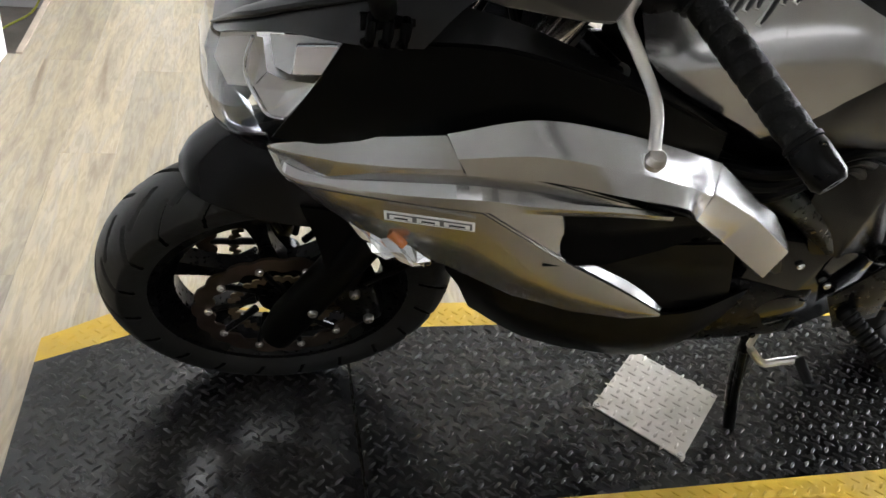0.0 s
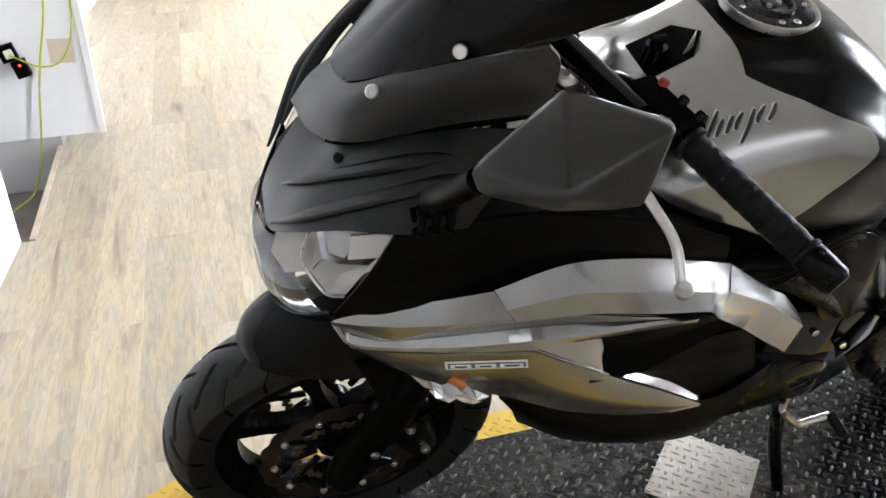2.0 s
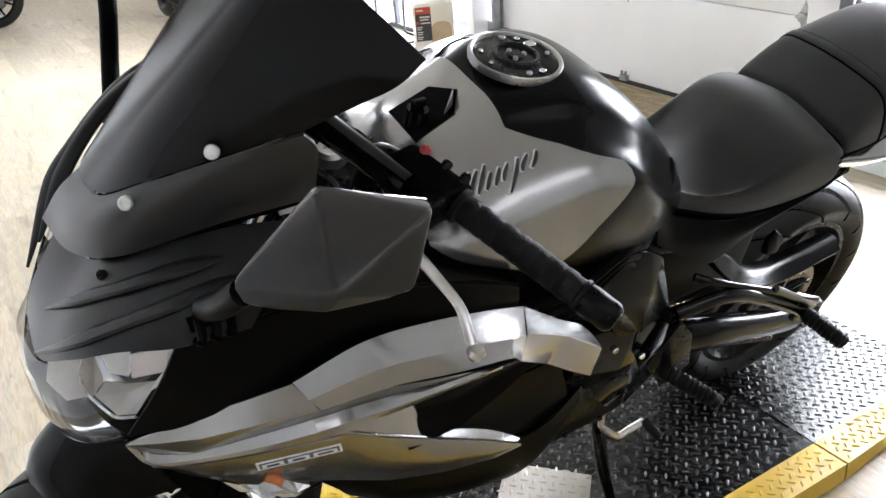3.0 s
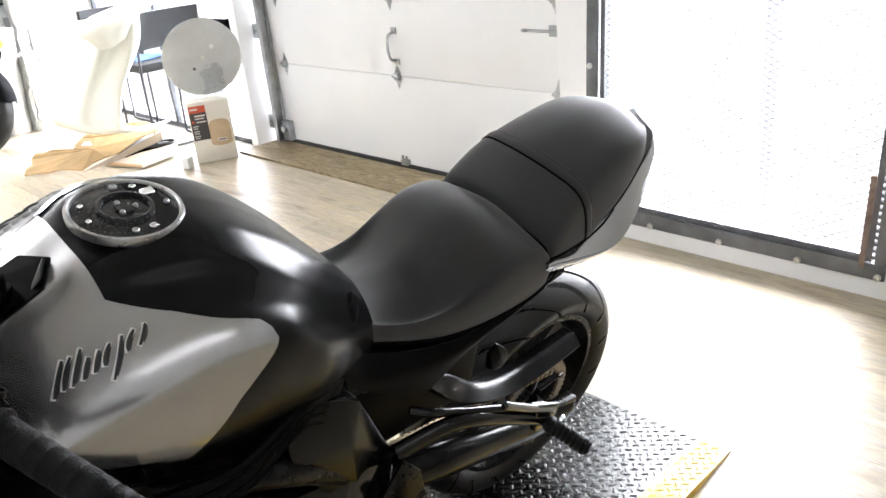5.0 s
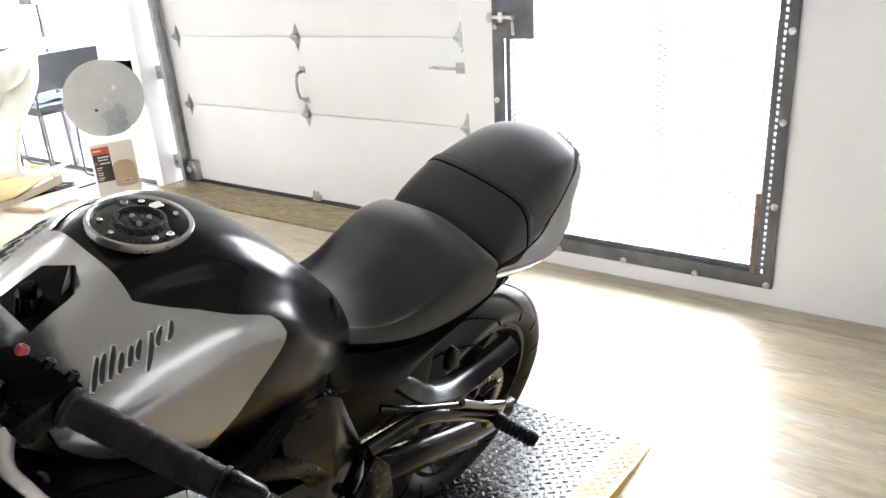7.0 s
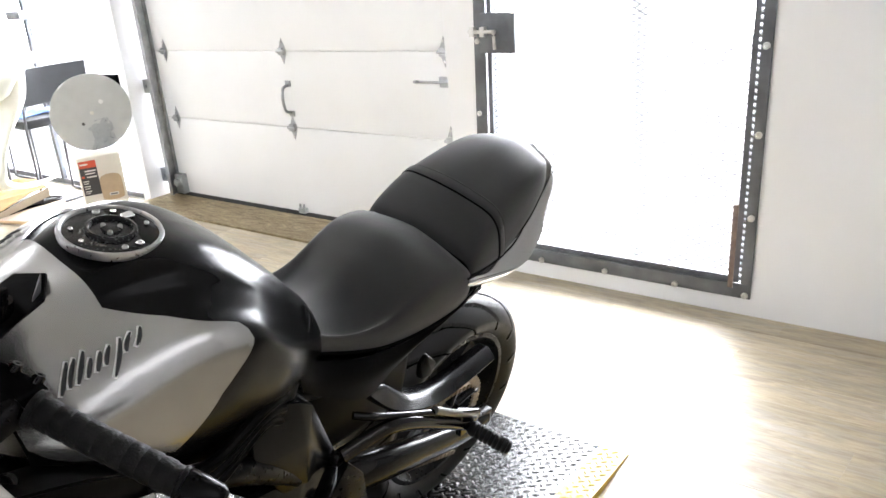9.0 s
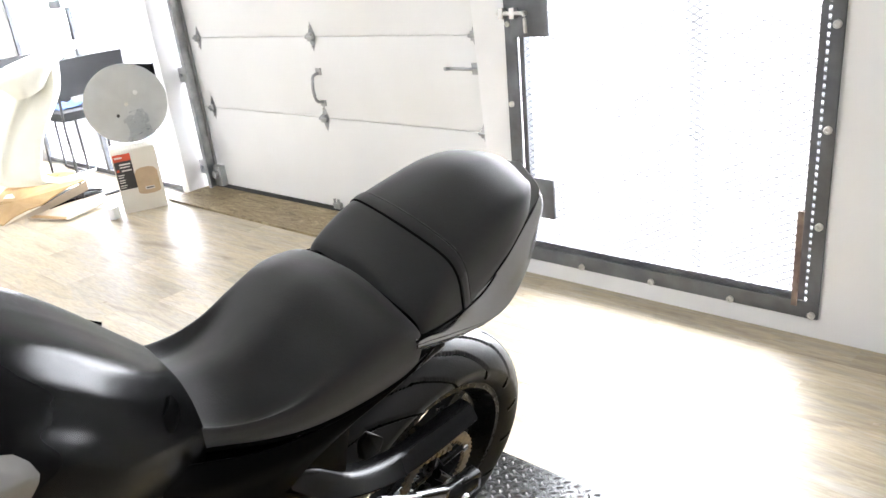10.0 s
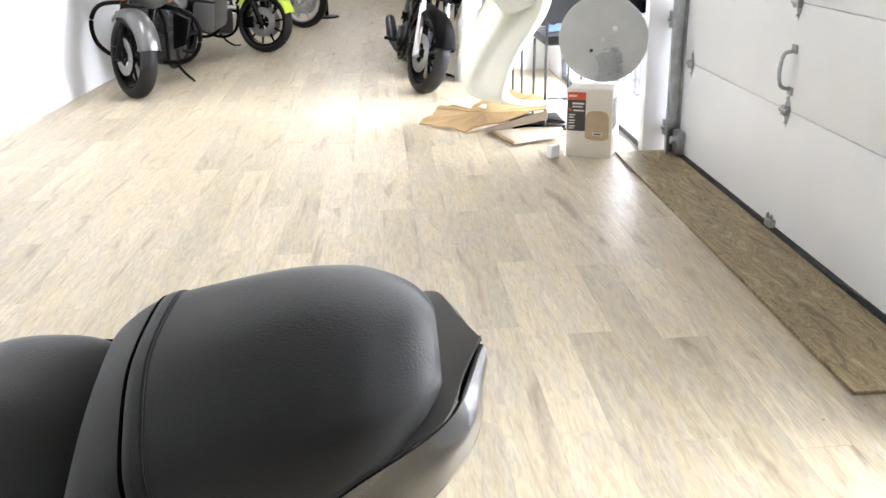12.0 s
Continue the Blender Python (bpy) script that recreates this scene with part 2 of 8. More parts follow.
# ---- mesh helpers ----
def part(name, bm, mat, parent=None, label="", smooth=35, mats=None):
    """Links a bmesh as one mesh object, under a thing or a part where one is given."""
    bmesh.ops.recalc_face_normals(bm, faces=bm.faces)
    me = bpy.data.meshes.new(name)
    bm.to_mesh(me)
    bm.free()
    for one in mats or [mat]:
        me.materials.append(one)
    if smooth:
        me.shade_smooth()
        me.set_sharp_from_angle(angle=radians(smooth))
    ob = new(name, me)
    if parent is not None:
        ob.parent = parent
    if label:
        ob["label"] = label
    return ob


def thing(name, label, category, group="", m=None, kind=""):
    ob = tagged(new(name), label, category, group, kind)
    ob.empty_display_size = 0.1
    if m is not None:
        ob.matrix_world = m
    return ob


def solo(name, bm, mat, label, category, group="", smooth=35, kind=""):
    return tagged(part(name, bm, mat, None, "", smooth), label, category, group, kind)


def box(bm, x0, x1, y0, y1, z0, z1, m=None, bev=0.0):
    vs = [bm.verts.new((x, y, z)) for x in (x0, x1) for y in (y0, y1) for z in (z0, z1)]
    fs = [bm.faces.new([vs[i] for i in q]) for q in ((0, 1, 3, 2), (4, 6, 7, 5), (0, 4, 5, 1), (2, 3, 7, 6), (0, 2, 6, 4), (1, 5, 7, 3))]
    if bev:
        es = list({e for f in fs for e in f.edges})
        out = bmesh.ops.bevel(bm, geom=es, offset=bev, segments=2, profile=0.6, affect="EDGES")
        vs = list({v for f in out["faces"] for v in f.verts} | {v for v in vs if v.is_valid})
    if m is not None:
        bmesh.ops.transform(bm, matrix=m, verts=vs)
    return vs


def boxed(x0, x1, y0, y1, z0, z1, bev=0.0):
    bm = bmesh.new()
    box(bm, x0, x1, y0, y1, z0, z1, None, bev)
    return bm


def frame_of(p0, p1):
    d = Vector(p1) - Vector(p0)
    return Matrix.Translation(p0) @ d.to_track_quat("Z", "Y").to_matrix().to_4x4(), d.length


def rod(bm, p0, p1, r0, r1=None, n=16):
    """A capped round rod from p0 to p1."""
    r1 = r0 if r1 is None else r1
    m, length = frame_of(p0, p1)
    rings = []
    for z, r in ((0, r0), (length, r1)):
        rings.append([bm.verts.new(m @ Vector((r * math.cos(2 * math.pi * k / n), r * math.sin(2 * math.pi * k / n), z))) for k in range(n)])
    for k in range(n):
        bm.faces.new((rings[0][k], rings[0][(k + 1) % n], rings[1][(k + 1) % n], rings[1][k]))
    bm.faces.new(rings[0][::-1])
    bm.faces.new(rings[1])
    return bm


def lathe(bm, profile, m, n=48, closed=False):
    """Turns a profile of (radius, height) round the z axis of m."""
    rings = []
    for r, z in profile:
        rings.append([bm.verts.new(m @ Vector((r * math.cos(2 * math.pi * k / n), r * math.sin(2 * math.pi * k / n), z))) for k in range(n)])
    pairs = list(zip(rings, rings[1:])) + ([(rings[-1], rings[0])] if closed else [])
    for a, b in pairs:
        for k in range(n):
            bm.faces.new((a[k], a[(k + 1) % n], b[(k + 1) % n], b[k]))
    if not closed:
        bm.faces.new(rings[0][::-1])
        bm.faces.new(rings[-1])
    return bm


def spline(points, n):
    """Catmull-Rom through the points, n values in all."""
    p = np.asarray(points, float)
    q = np.vstack([2 * p[0] - p[1], p, 2 * p[-1] - p[-2]])
    out = []
    for s in np.linspace(0, len(p) - 1 - 1e-9, n):
        i, u = int(s), s - int(s)
        a, b, c, d = q[i], q[i + 1], q[i + 2], q[i + 3]
        out.append(0.5 * (2 * b + (c - a) * u + (2 * a - 5 * b + 4 * c - d) * u * u + (3 * b - a - 3 * c + d) * u**3))
    return np.array(out)


def straight(points, n):
    p = np.asarray(points, float)
    s = np.linspace(0, len(p) - 1, n)
    flat = p.reshape(len(p), -1)
    return np.stack([np.interp(s, range(len(p)), flat[:, k]) for k in range(flat.shape[1])], 1).reshape(n, *p.shape[1:])


def sheet(ctrl, nu, nv, crisp_u=False, crisp_v=False):
    """A fine grid of points through a coarse one."""
    c = np.asarray(ctrl, float)
    across = np.array([(straight if crisp_v else spline)(row, nv) for row in c])
    return np.array([(straight if crisp_u else spline)(across[:, k], nu) for k in range(nv)]).transpose(1, 0, 2)


def skin(bm, grid, thick=0.0, wrap=False):
    """Faces over a grid of points; with a thickness it becomes a closed shell, thickened away from its front."""
    g = np.asarray(grid, float)
    nu, nv = g.shape[:2]
    top = [[bm.verts.new(p) for p in row] for row in g]
    cols = range(nv) if wrap else range(nv - 1)
    for i in range(nu - 1):
        for j in cols:
            bm.faces.new((top[i][j], top[i + 1][j], top[i + 1][(j + 1) % nv], top[i][(j + 1) % nv]))
    if thick:
        du, dv = np.gradient(g, axis=0), np.gradient(g, axis=1)
        nrm = np.cross(du, dv)
        nrm /= np.linalg.norm(nrm, axis=2, keepdims=True) + 1e-9
        low = [[bm.verts.new(p) for p in row] for row in g - thick * nrm]
        for i in range(nu - 1):
            for j in range(nv - 1):
                bm.faces.new((low[i][j], low[i][j + 1], low[i + 1][j + 1], low[i + 1][j]))
        rim = [(i, 0) for i in range(nu)] + [(nu - 1, j) for j in range(1, nv)] + [(i, nv - 1) for i in range(nu - 2, -1, -1)] + [(0, j) for j in range(nv - 2, 0, -1)]
        for (a, b), (c, d) in zip(rim, rim[1:] + rim[:1]):
            bm.faces.new((top[a][b], low[a][b], low[c][d], top[c][d]))
    return bm


def shell(ctrl, nu=14, nv=14, thick=0.004, crisp_u=False, crisp_v=False, mirrored=False):
    c = np.array(ctrl, float)
    if mirrored:
        c[..., 1] *= -1
    return skin(bmesh.new(), sheet(c, nu, nv, crisp_u, crisp_v), thick if not mirrored else -thick)


def sweep(bm, points, radii, n=12, steps=0, flat=1.0):
    """A tube along a path; flat squashes it across."""
    p = np.asarray(points, float)
    r = np.full(len(p), radii) if np.isscalar(radii) else np.asarray(radii, float)
    if steps:
        r = straight(r, steps)
        p = spline(p, steps)
    tang = np.gradient(p, axis=0)
    side = np.array((0.0, 0.0, 1.0))
    rings = []
    for q, t, rad in zip(p, tang, r):
        t = t / (np.linalg.norm(t) + 1e-12)
        a = np.cross(t, side)
        if np.linalg.norm(a) < 0.2:
            a = np.cross(t, (0.0, 1.0, 0.0))
        a /= np.linalg.norm(a)
        b = np.cross(a, t)
        rings.append([bm.verts.new(q + rad * (math.cos(2 * math.pi * k / n) * a + flat * math.sin(2 * math.pi * k / n) * b)) for k in range(n)])
    for x, y in zip(rings, rings[1:]):
        for k in range(n):
            bm.faces.new((x[k], x[(k + 1) % n], y[(k + 1) % n], y[k]))
    bm.faces.new(rings[0][::-1])
    bm.faces.new(rings[-1])
    return bm


def swept(points, radii, n=12, steps=0, flat=1.0):
    return sweep(bmesh.new(), points, radii, n, steps, flat)


def slab(points, thick, bev=0.0):
    """A plate with the given outline in space, thickened along its normal."""
    bm = bmesh.new()
    f = bm.faces.new([bm.verts.new(p) for p in points])
    f.normal_update()
    nrm = f.normal.copy()
    ext = bmesh.ops.extrude_face_region(bm, geom=[f])
    bmesh.ops.translate(bm, vec=nrm * thick, verts=[v for v in ext["geom"] if isinstance(v, bmesh.types.BMVert)])
    if bev:
        bmesh.ops.bevel(bm, geom=bm.edges[:], offset=bev, segments=2, profile=0.6, affect="EDGES")
    return bm


def hull(points, bev=0.0):
    """A faceted body round the given corners."""
    bm = bmesh.new()
    for p in points:
        bm.verts.new(p)
    bmesh.ops.convex_hull(bm, input=bm.verts[:])
    bmesh.ops.dissolve_limit(bm, angle_limit=radians(4), verts=bm.verts[:], edges=bm.edges[:])
    if bev:
        bmesh.ops.bevel(bm, geom=bm.edges[:], offset=bev, segments=2, profile=0.5, affect="EDGES", clamp_overlap=True)
    return bm


def bolt(parent, name, at, axis, r, h, mat=ALLOY, label=""):
    a = Vector(at)
    bm = bmesh.new()
    m, _ = frame_of(a, a + Vector(axis))
    lathe(bm, [(r, 0), (r, h * 0.7), (r * 0.8, h), (r * 0.45, h), (r * 0.45, h * 0.55)], m, 12)
    return part(name, bm, mat, parent, label)

# ---- the room ----
def structure(name, bm, mat, label, category, smooth=0):
    return tagged(part(name, bm, mat, None, "", smooth), label, category, kind="structure")


def wall_run(bm, a, b, thick, z0, z1):
    """An upright slab from a to b in plan, thickened to its left."""
    ax, ay = a
    bx, by = b
    d = math.hypot(bx - ax, by - ay)
    nx, ny = -(by - ay) / d * thick, (bx - ax) / d * thick
    low = [(ax, ay), (bx, by), (bx + nx, by + ny), (ax + nx, ay + ny)]
    v = [bm.verts.new((x, y, z)) for z in (z0, z1) for x, y in low]
    for q in ((0, 3, 2, 1), (4, 5, 6, 7), (0, 1, 5, 4), (1, 2, 6, 5), (2, 3, 7, 6), (3, 0, 4, 7)):
        bm.faces.new([v[i] for i in q])


FAR_Y, NEAR_Y = 20.0, -3.0
bm = bmesh.new()
box(bm, -0.752, 3.10, NEAR_Y - 0.2, FAR_Y + 0.2, -0.32, -0.0045)
box(bm, -1.6, -0.752, NEAR_Y - 0.2, 2.962, -0.32, -0.0045)
box(bm, -1.6, -0.752, 3.955, FAR_Y + 0.2, -0.32, -0.0045)
box(bm, -1.6, -0.752, 2.962, 3.955, -0.32, -0.20)
floor = structure("floor", bm, SUBFLOOR, "grey-beige wood-look vinyl plank floor with a soft sheen", "floor")
structure("ceiling", boxed(-1.8, 3.7, NEAR_Y - 0.2, FAR_Y + 0.2, CEILING, CEILING + 0.15), CEIL, "plain white painted ceiling over the workshop", "ceiling")

bm = bmesh.new()
wall_run(bm, (-1.227, NEAR_Y - 0.2), (-0.80, 2.96), 0.16, -0.05, CEILING)
structure("wall_west", bm, WALL, "white painted wall beside the lift, scuffed", "wall")
bm = bmesh.new()
wall_run(bm, (-1.04, 4.06), (0.10, FAR_Y + 0.2), 0.16, -0.05, CEILING)
structure("wall_west_far", bm, WALL, "white painted wall behind the parked motorcycles", "wall")
bm = boxed(-1.72, -0.57, 3.92, 4.05, 0.05, CEILING)
structure("wall_stub", bm, WALL, "short white wall end with a power strip", "wall")
structure("wall_stub_base", boxed(-1.59, -0.755, 3.932, 3.9545, -0.199, 0.0495), PLASTER, "bare grey foot of the short wall", "wall")
structure("wall_recess", boxed(-1.72, -1.6, 2.9, 3.92, -0.32, CEILING), WALL, "white wall at the back of a recess", "wall")
structure("trim_threshold", boxed(-0.774, -0.7525, 2.965, 3.928, -0.06, 0.006, 0.002), BARE_WOOD, "pale wooden strip along the edge of the floor", "trim")
structure("trim_corner", boxed(-0.585, -0.555, 3.905, 3.9195, 0.05, CEILING, 0.002), TRIM, "white corner strip on the wall end", "trim")
structure("wall_south", boxed(-1.8, 3.7, NEAR_Y - 0.2, NEAR_Y, -0.05, CEILING), WALL, "plain white wall closing the workshop", "wall")
structure("wall_north", boxed(-1.0, 3.7, FAR_Y, FAR_Y + 0.2, -0.05, CEILING), WALL, "far white wall of the long workshop", "wall")

GATE = (0.985, 2.220, 0.075, 2.10)
GATE_LEAN = 0.055
bm = bmesh.new()
box(bm, 3.10, 3.24, NEAR_Y - 0.2, GATE[0], -0.05, CEILING)
box(bm, 3.10, 3.24, GATE[0], GATE[1], -0.05, GATE[2])
box(bm, 3.10, 3.24, GATE[0], GATE[1], GATE[3], CEILING)
box(bm, 3.10, 3.34, GATE[1], 2.35, -0.05, CEILING)
box(bm, 3.10, 3.34, 2.35, 4.98, 2.26, CEILING)
box(bm, 3.10, 3.36, 4.98, 5.06, -0.05, CEILING)
box(bm, 3.10, 3.36, 5.06, 7.30, 2.30, CEILING)
box(bm, 3.10, 3.36, 7.30, FAR_Y + 0.2, -0.05, CEILING)
for v in bm.verts:
    if min(abs(v.co.y - GATE[0]), abs(v.co.y - GATE[1])) < 1e-5:
        v.co.y -= GATE_LEAN * (v.co.z - 0.08)
structure("wall_east", bm, WALL, "white painted wall with a gate, a garage door and a glass door", "wall")
structure("garage_sill", boxed(3.1, 3.5, 2.35, 4.98, -0.12, -0.004), CONCRETE, "concrete sill under the garage door", "floor")
structure("glass_door_sill", boxed(3.1, 3.5, 5.06, 7.30, -0.12, -0.002), CONCRETE, "concrete sill under the glass door", "floor")
structure("plywood_strip", boxed(2.945, 3.262, 2.352, 4.978, 0.0005, 0.014, 0.002), PLY, "brown stained plywood strip in front of the garage door", "floor")

# outside, beyond the openings
structure("ground", boxed(3.5, 60, -40, 60, -0.3, -0.12), pbr("pale_concrete_yard", (0.040, 0.039, 0.038), 0.85, var=0.08, scale=0.6), "bright sunlit concrete yard outside", "ground")
# Added emissive wall: stands in for daylight and lights the room through the openings.
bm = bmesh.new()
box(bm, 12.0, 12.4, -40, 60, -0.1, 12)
structure("backdrop", bm, glow("daylight_glow", (0.94, 0.965, 1.0), 26.0), "glowing wall standing in for daylight outside the openings", "backdrop")


def garage_door():
    door = thing("door_1", "white sectional garage door with galvanised hinges, closed", "garage door", kind="structure")
    levels = [0.03, 0.535, 0.961, 1.387, 1.813, 2.25]
    for lo, hi in zip(levels, levels[1:]):
        bm = bmesh.new()
        box(bm, 3.278, 3.322, 2.40, 4.94, lo + 0.0012, hi - 0.0012, None, 0.004)
        part("section", bm, DOOR_PAINT, door, smooth=40)
    for z in levels[1:-1]:
        part("joint_tongue", boxed(3.290, 3.312, 2.405, 4.935, z - 0.012, z + 0.012), DOOR_PAINT, door, smooth=0)
    part("bottom_seal", boxed(3.27, 3.325, 2.40, 4.94, 0.004, 0.0325, 0.004), RUBBER_SEAL, door, "black rubber seal")
    for z in levels[1:-1]:
        for y in (2.50, 3.645, 4.765):
            hinge = part("hinge", slab([(3.2775, y, z + 0.075), (3.2775, y + 0.028, z + 0.012), (3.2775, y + 0.028, z - 0.012), (3.2775, y, z - 0.075), (3.2775, y - 0.028, z - 0.012), (3.2775, y - 0.028, z + 0.012)][::-1], 0.003), ZINC, door, "galvanised hinge plate", 0)
            bm = bmesh.new()
            rod(bm, (3.262, y - 0.03, z), (3.262, y + 0.03, z), 0.009)
            box(bm, 3.256, 3.2745, y - 0.018, y + 0.018, z - 0.02, z + 0.02, None, 0.003)
            part("knuckle", bm, ZINC, hinge)
            for dz in (-0.05, 0.05):
                bolt(hinge, "screw", (3.2735, y, z + dz), (-1, 0, 0), 0.006, 0.005, ALLOY)
    bm = swept([(3.274, 3.635, 0.775), (3.235, 3.635, 0.765), (3.222, 3.635, 0.72), (3.222, 3.635, 0.675), (3.235, 3.635, 0.635), (3.274, 3.635, 0.622)], 0.008, 10, 28)
    box(bm, 3.270, 3.2775, 3.615, 3.655, 0.765, 0.800, None, 0.002)
    box(bm, 3.270, 3.2775, 3.615, 3.655, 0.600, 0.632, None, 0.002)
    part("handle", bm, ZINC, door, "galvanised lift handle")
    bm = bmesh.new()
    box(bm, 3.262, 3.2775, 2.445, 2.535, 0.795, 0.845, None, 0.003)
    rod(bm, (3.255, 2.42, 0.82), (3.255, 2.66, 0.82), 0.007)
    rod(bm, (3.255, 2.66, 0.82), (3.225, 2.66, 0.825), 0.008)
    part("slide_bolt", bm, ZINC, door, "steel slide bolt")
    bm = bmesh.new()
    box(bm, 3.25, 3.2775, 3.625, 3.68, 0.03, 0.062, None, 0.003)
    rod(bm, (3.258, 3.635, 0.062), (3.258, 3.635, 0.085), 0.007)
    rod(bm, (3.258, 3.668, 0.062), (3.258, 3.668, 0.085), 0.007)
    part("bottom_bracket", bm, ZINC, door, "small steel bracket")
    bm = bmesh.new()
    box(bm, 3.20, 3.274, 4.895, 4.903, 0.02, 2.25)
    box(bm, 3.20, 3.208, 4.87, 4.895, 0.02, 2.25)
    box(bm, 3.266, 3.274, 4.87, 4.895, 0.02, 2.25)
    part("track", bm, ZINC, door, "galvanised roller track", 0)
    for z in (0.11, 0.7, 1.3, 1.9):
        bm = bmesh.new()
        box(bm, 3.205, 3.27, 4.903, 4.972, z, z + 0.09, None, 0.004)
        rod(bm, (3.20, 4.93, z + 0.045), (3.188, 4.93, z + 0.045), 0.012)
        part("track_bracket", bm, ZINC, door)
    bm = bmesh.new()
    box(bm, 3.235, 3.2775, 4.79, 4.87, 0.03, 0.16, None, 0.004)
    rod(bm, (3.235, 4.83, 0.11), (3.21, 4.83, 0.11), 0.022)
    part("bottom_roller_bracket", bm, ZINC, door)


garage_door()


def mesh_gate():
    y0, y1, z0, z1 = 0.968, 2.230, 0.070, 2.10
    gate = thing("gate", "dark steel gate with expanded metal mesh, bolted over a bright opening", "gate")
    w = 0.058
    for name, a in (("bottom_rail", (y0, y1, z0, z0 + w)), ("top_rail", (y0, y1, z1 - w, z1)), ("hinge_stile", (y0, y0 + 0.040, z0 + w, z1 - w)), ("lock_stile", (y1 - w, y1, z0 + w, z1 - w))):
        bm = bmesh.new()
        box(bm, 3.088, 3.0985, *a, None, 0.003)
        part(name, bm, STEEL_DARK, gate, smooth=40)
    for y in (y0 + 0.052, y1 - w - 0.0262):
        part("inner_upright", boxed(3.0985, 3.135, y, y + 0.022, z0 + w, z1 - w), STEEL_DARK, gate, smooth=0)
    part("inner_rail", boxed(3.1045, 3.135, y0 + 0.076, y1 - w - 0.028, z0 + 0.008, z0 + w + 0.022), STEEL_DARK, gate, smooth=0)
    teeth = bmesh.new()
    for k in range(76):
        box(teeth, 3.0990, 3.1035, y0 + 0.041, y0 + 0.0515, z0 + w + 0.012 + k * 0.025, z0 + w + 0.022 + k * 0.025)
    tagged(part("mesh_edge", teeth, STEEL_DARK, gate, smooth=0), "cut edge of the expanded mesh", kind="stuff")
    part("rusty_upright", boxed(3.082, 3.0875, y0 + 0.068, y0 + 0.088, 0.11, 0.44, 0.002), RUST, gate, "rusty flat bar")
    verts, faces = [], []
    dy, dz, s, d = 0.0235, 0.0125, 0.0014, 0.0018
    ny, nz = int((y1 - y0 - 0.05) / dy), int((z1 - z0 - 0.05) / dz)
    for i in range(ny):
        for j in range(nz):
            cy, cz = y0 + 0.03 + i * dy, z0 + 0.03 + j * dz
            if (i + j) % 2:
                a, b = (cy, cz), (cy + dy, cz + dz)
            else:
                a, b = (cy, cz + dz), (cy + dy, cz)
            k = len(verts)
            for yy, zz in (a, b):
                verts += [(3.101, yy, zz - s), (3.101 + d, yy, zz), (3.101, yy, zz + s), (3.101 - d, yy, zz)]
            faces += [(k + p, k + (p + 1) % 4, k + 4 + (p + 1) % 4, k + 4 + p) for p in range(4)]
            if (i + j) % 2:
                k = len(verts)
                for yy in (cy - 0.005, cy + 0.005):
                    verts += [(3.101, yy, cz - 0.0013), (3.1030, yy, cz), (3.101, yy, cz + 0.0013), (3.0990, yy, cz)]
                faces += [(k + p, k + (p + 1) % 4, k + 4 + (p + 1) % 4, k + 4 + p) for p in range(4)] + [(k, k + 3, k + 2, k + 1), (k + 4, k + 5, k + 6, k + 7)]
    me = bpy.data.meshes.new("expanded_mesh")
    me.from_pydata(verts, [], faces)
    me.materials.append(STEEL_DARK)
    ob = new("expanded_mesh", me)
    ob.parent = gate
    tagged(ob, "grey expanded metal mesh", kind="stuff")
    for k in range(4):
        bolt(gate, "bolt", (3.088, 1.268 + 0.3125 * k, 0.082), (-1, 0, 0), 0.013, 0.010, ALLOY, "pale dome bolt")
    for z in [0.084 + 0.31 * k for k in range(7)]:
        bolt(gate, "bolt", (3.088, y0 + 0.02, z), (-1, 0, 0), 0.013, 0.010, ALLOY)
        bolt(gate, "bolt", (3.088, y1 - 0.02, z + 0.02), (-1, 0, 0), 0.012, 0.010, ALLOY)
    for z in (0.268, 0.985):
        lock = part("lock_plate", boxed(3.076, 3.0875, 2.012, 2.19, z, z + 0.165, 0.003), STEEL_DARK, gate, "dark backing plate of a latch")
        bm = bmesh.new()
        rod(bm, (3.062, 2.235, z + 0.09), (3.062, 2.10, z + 0.09), 0.008)
        sweep(bm, [(3.062, 2.12, z + 0.09), (3.05, 2.10, z + 0.085), (3.05, 2.095, z + 0.02)], 0.007, 10, 12)
        box(bm, 3.054, 3.0755, 2.15, 2.175, z + 0.07, z + 0.11, None, 0.002)
        box(bm, 3.054, 3.0755, 2.205, 2.23, z + 0.07, z + 0.11, None, 0.002)
        part("latch", bm, ALLOY, lock, "galvanised slide latch")
    for ob in gate.children_recursive:
        for v in ob.data.vertices:
            v.co.y -= GATE_LEAN * (v.co.z - 0.08)
    return gate


mesh_gate()
POST = pbr("outside_post_paint", (0.36, 0.36, 0.355), 0.6, var=0.05, scale=5)
for y, w in ((2.305, 0.048), (1.667, 0.065)):
    bm = bmesh.new()
    rod(bm, (3.66, y, -0.12), (3.66, y, 2.6), w, None, 24)
    solo("outside_post", bm, POST, "grey round post standing just outside the gate", "post", "posts outside the gate")


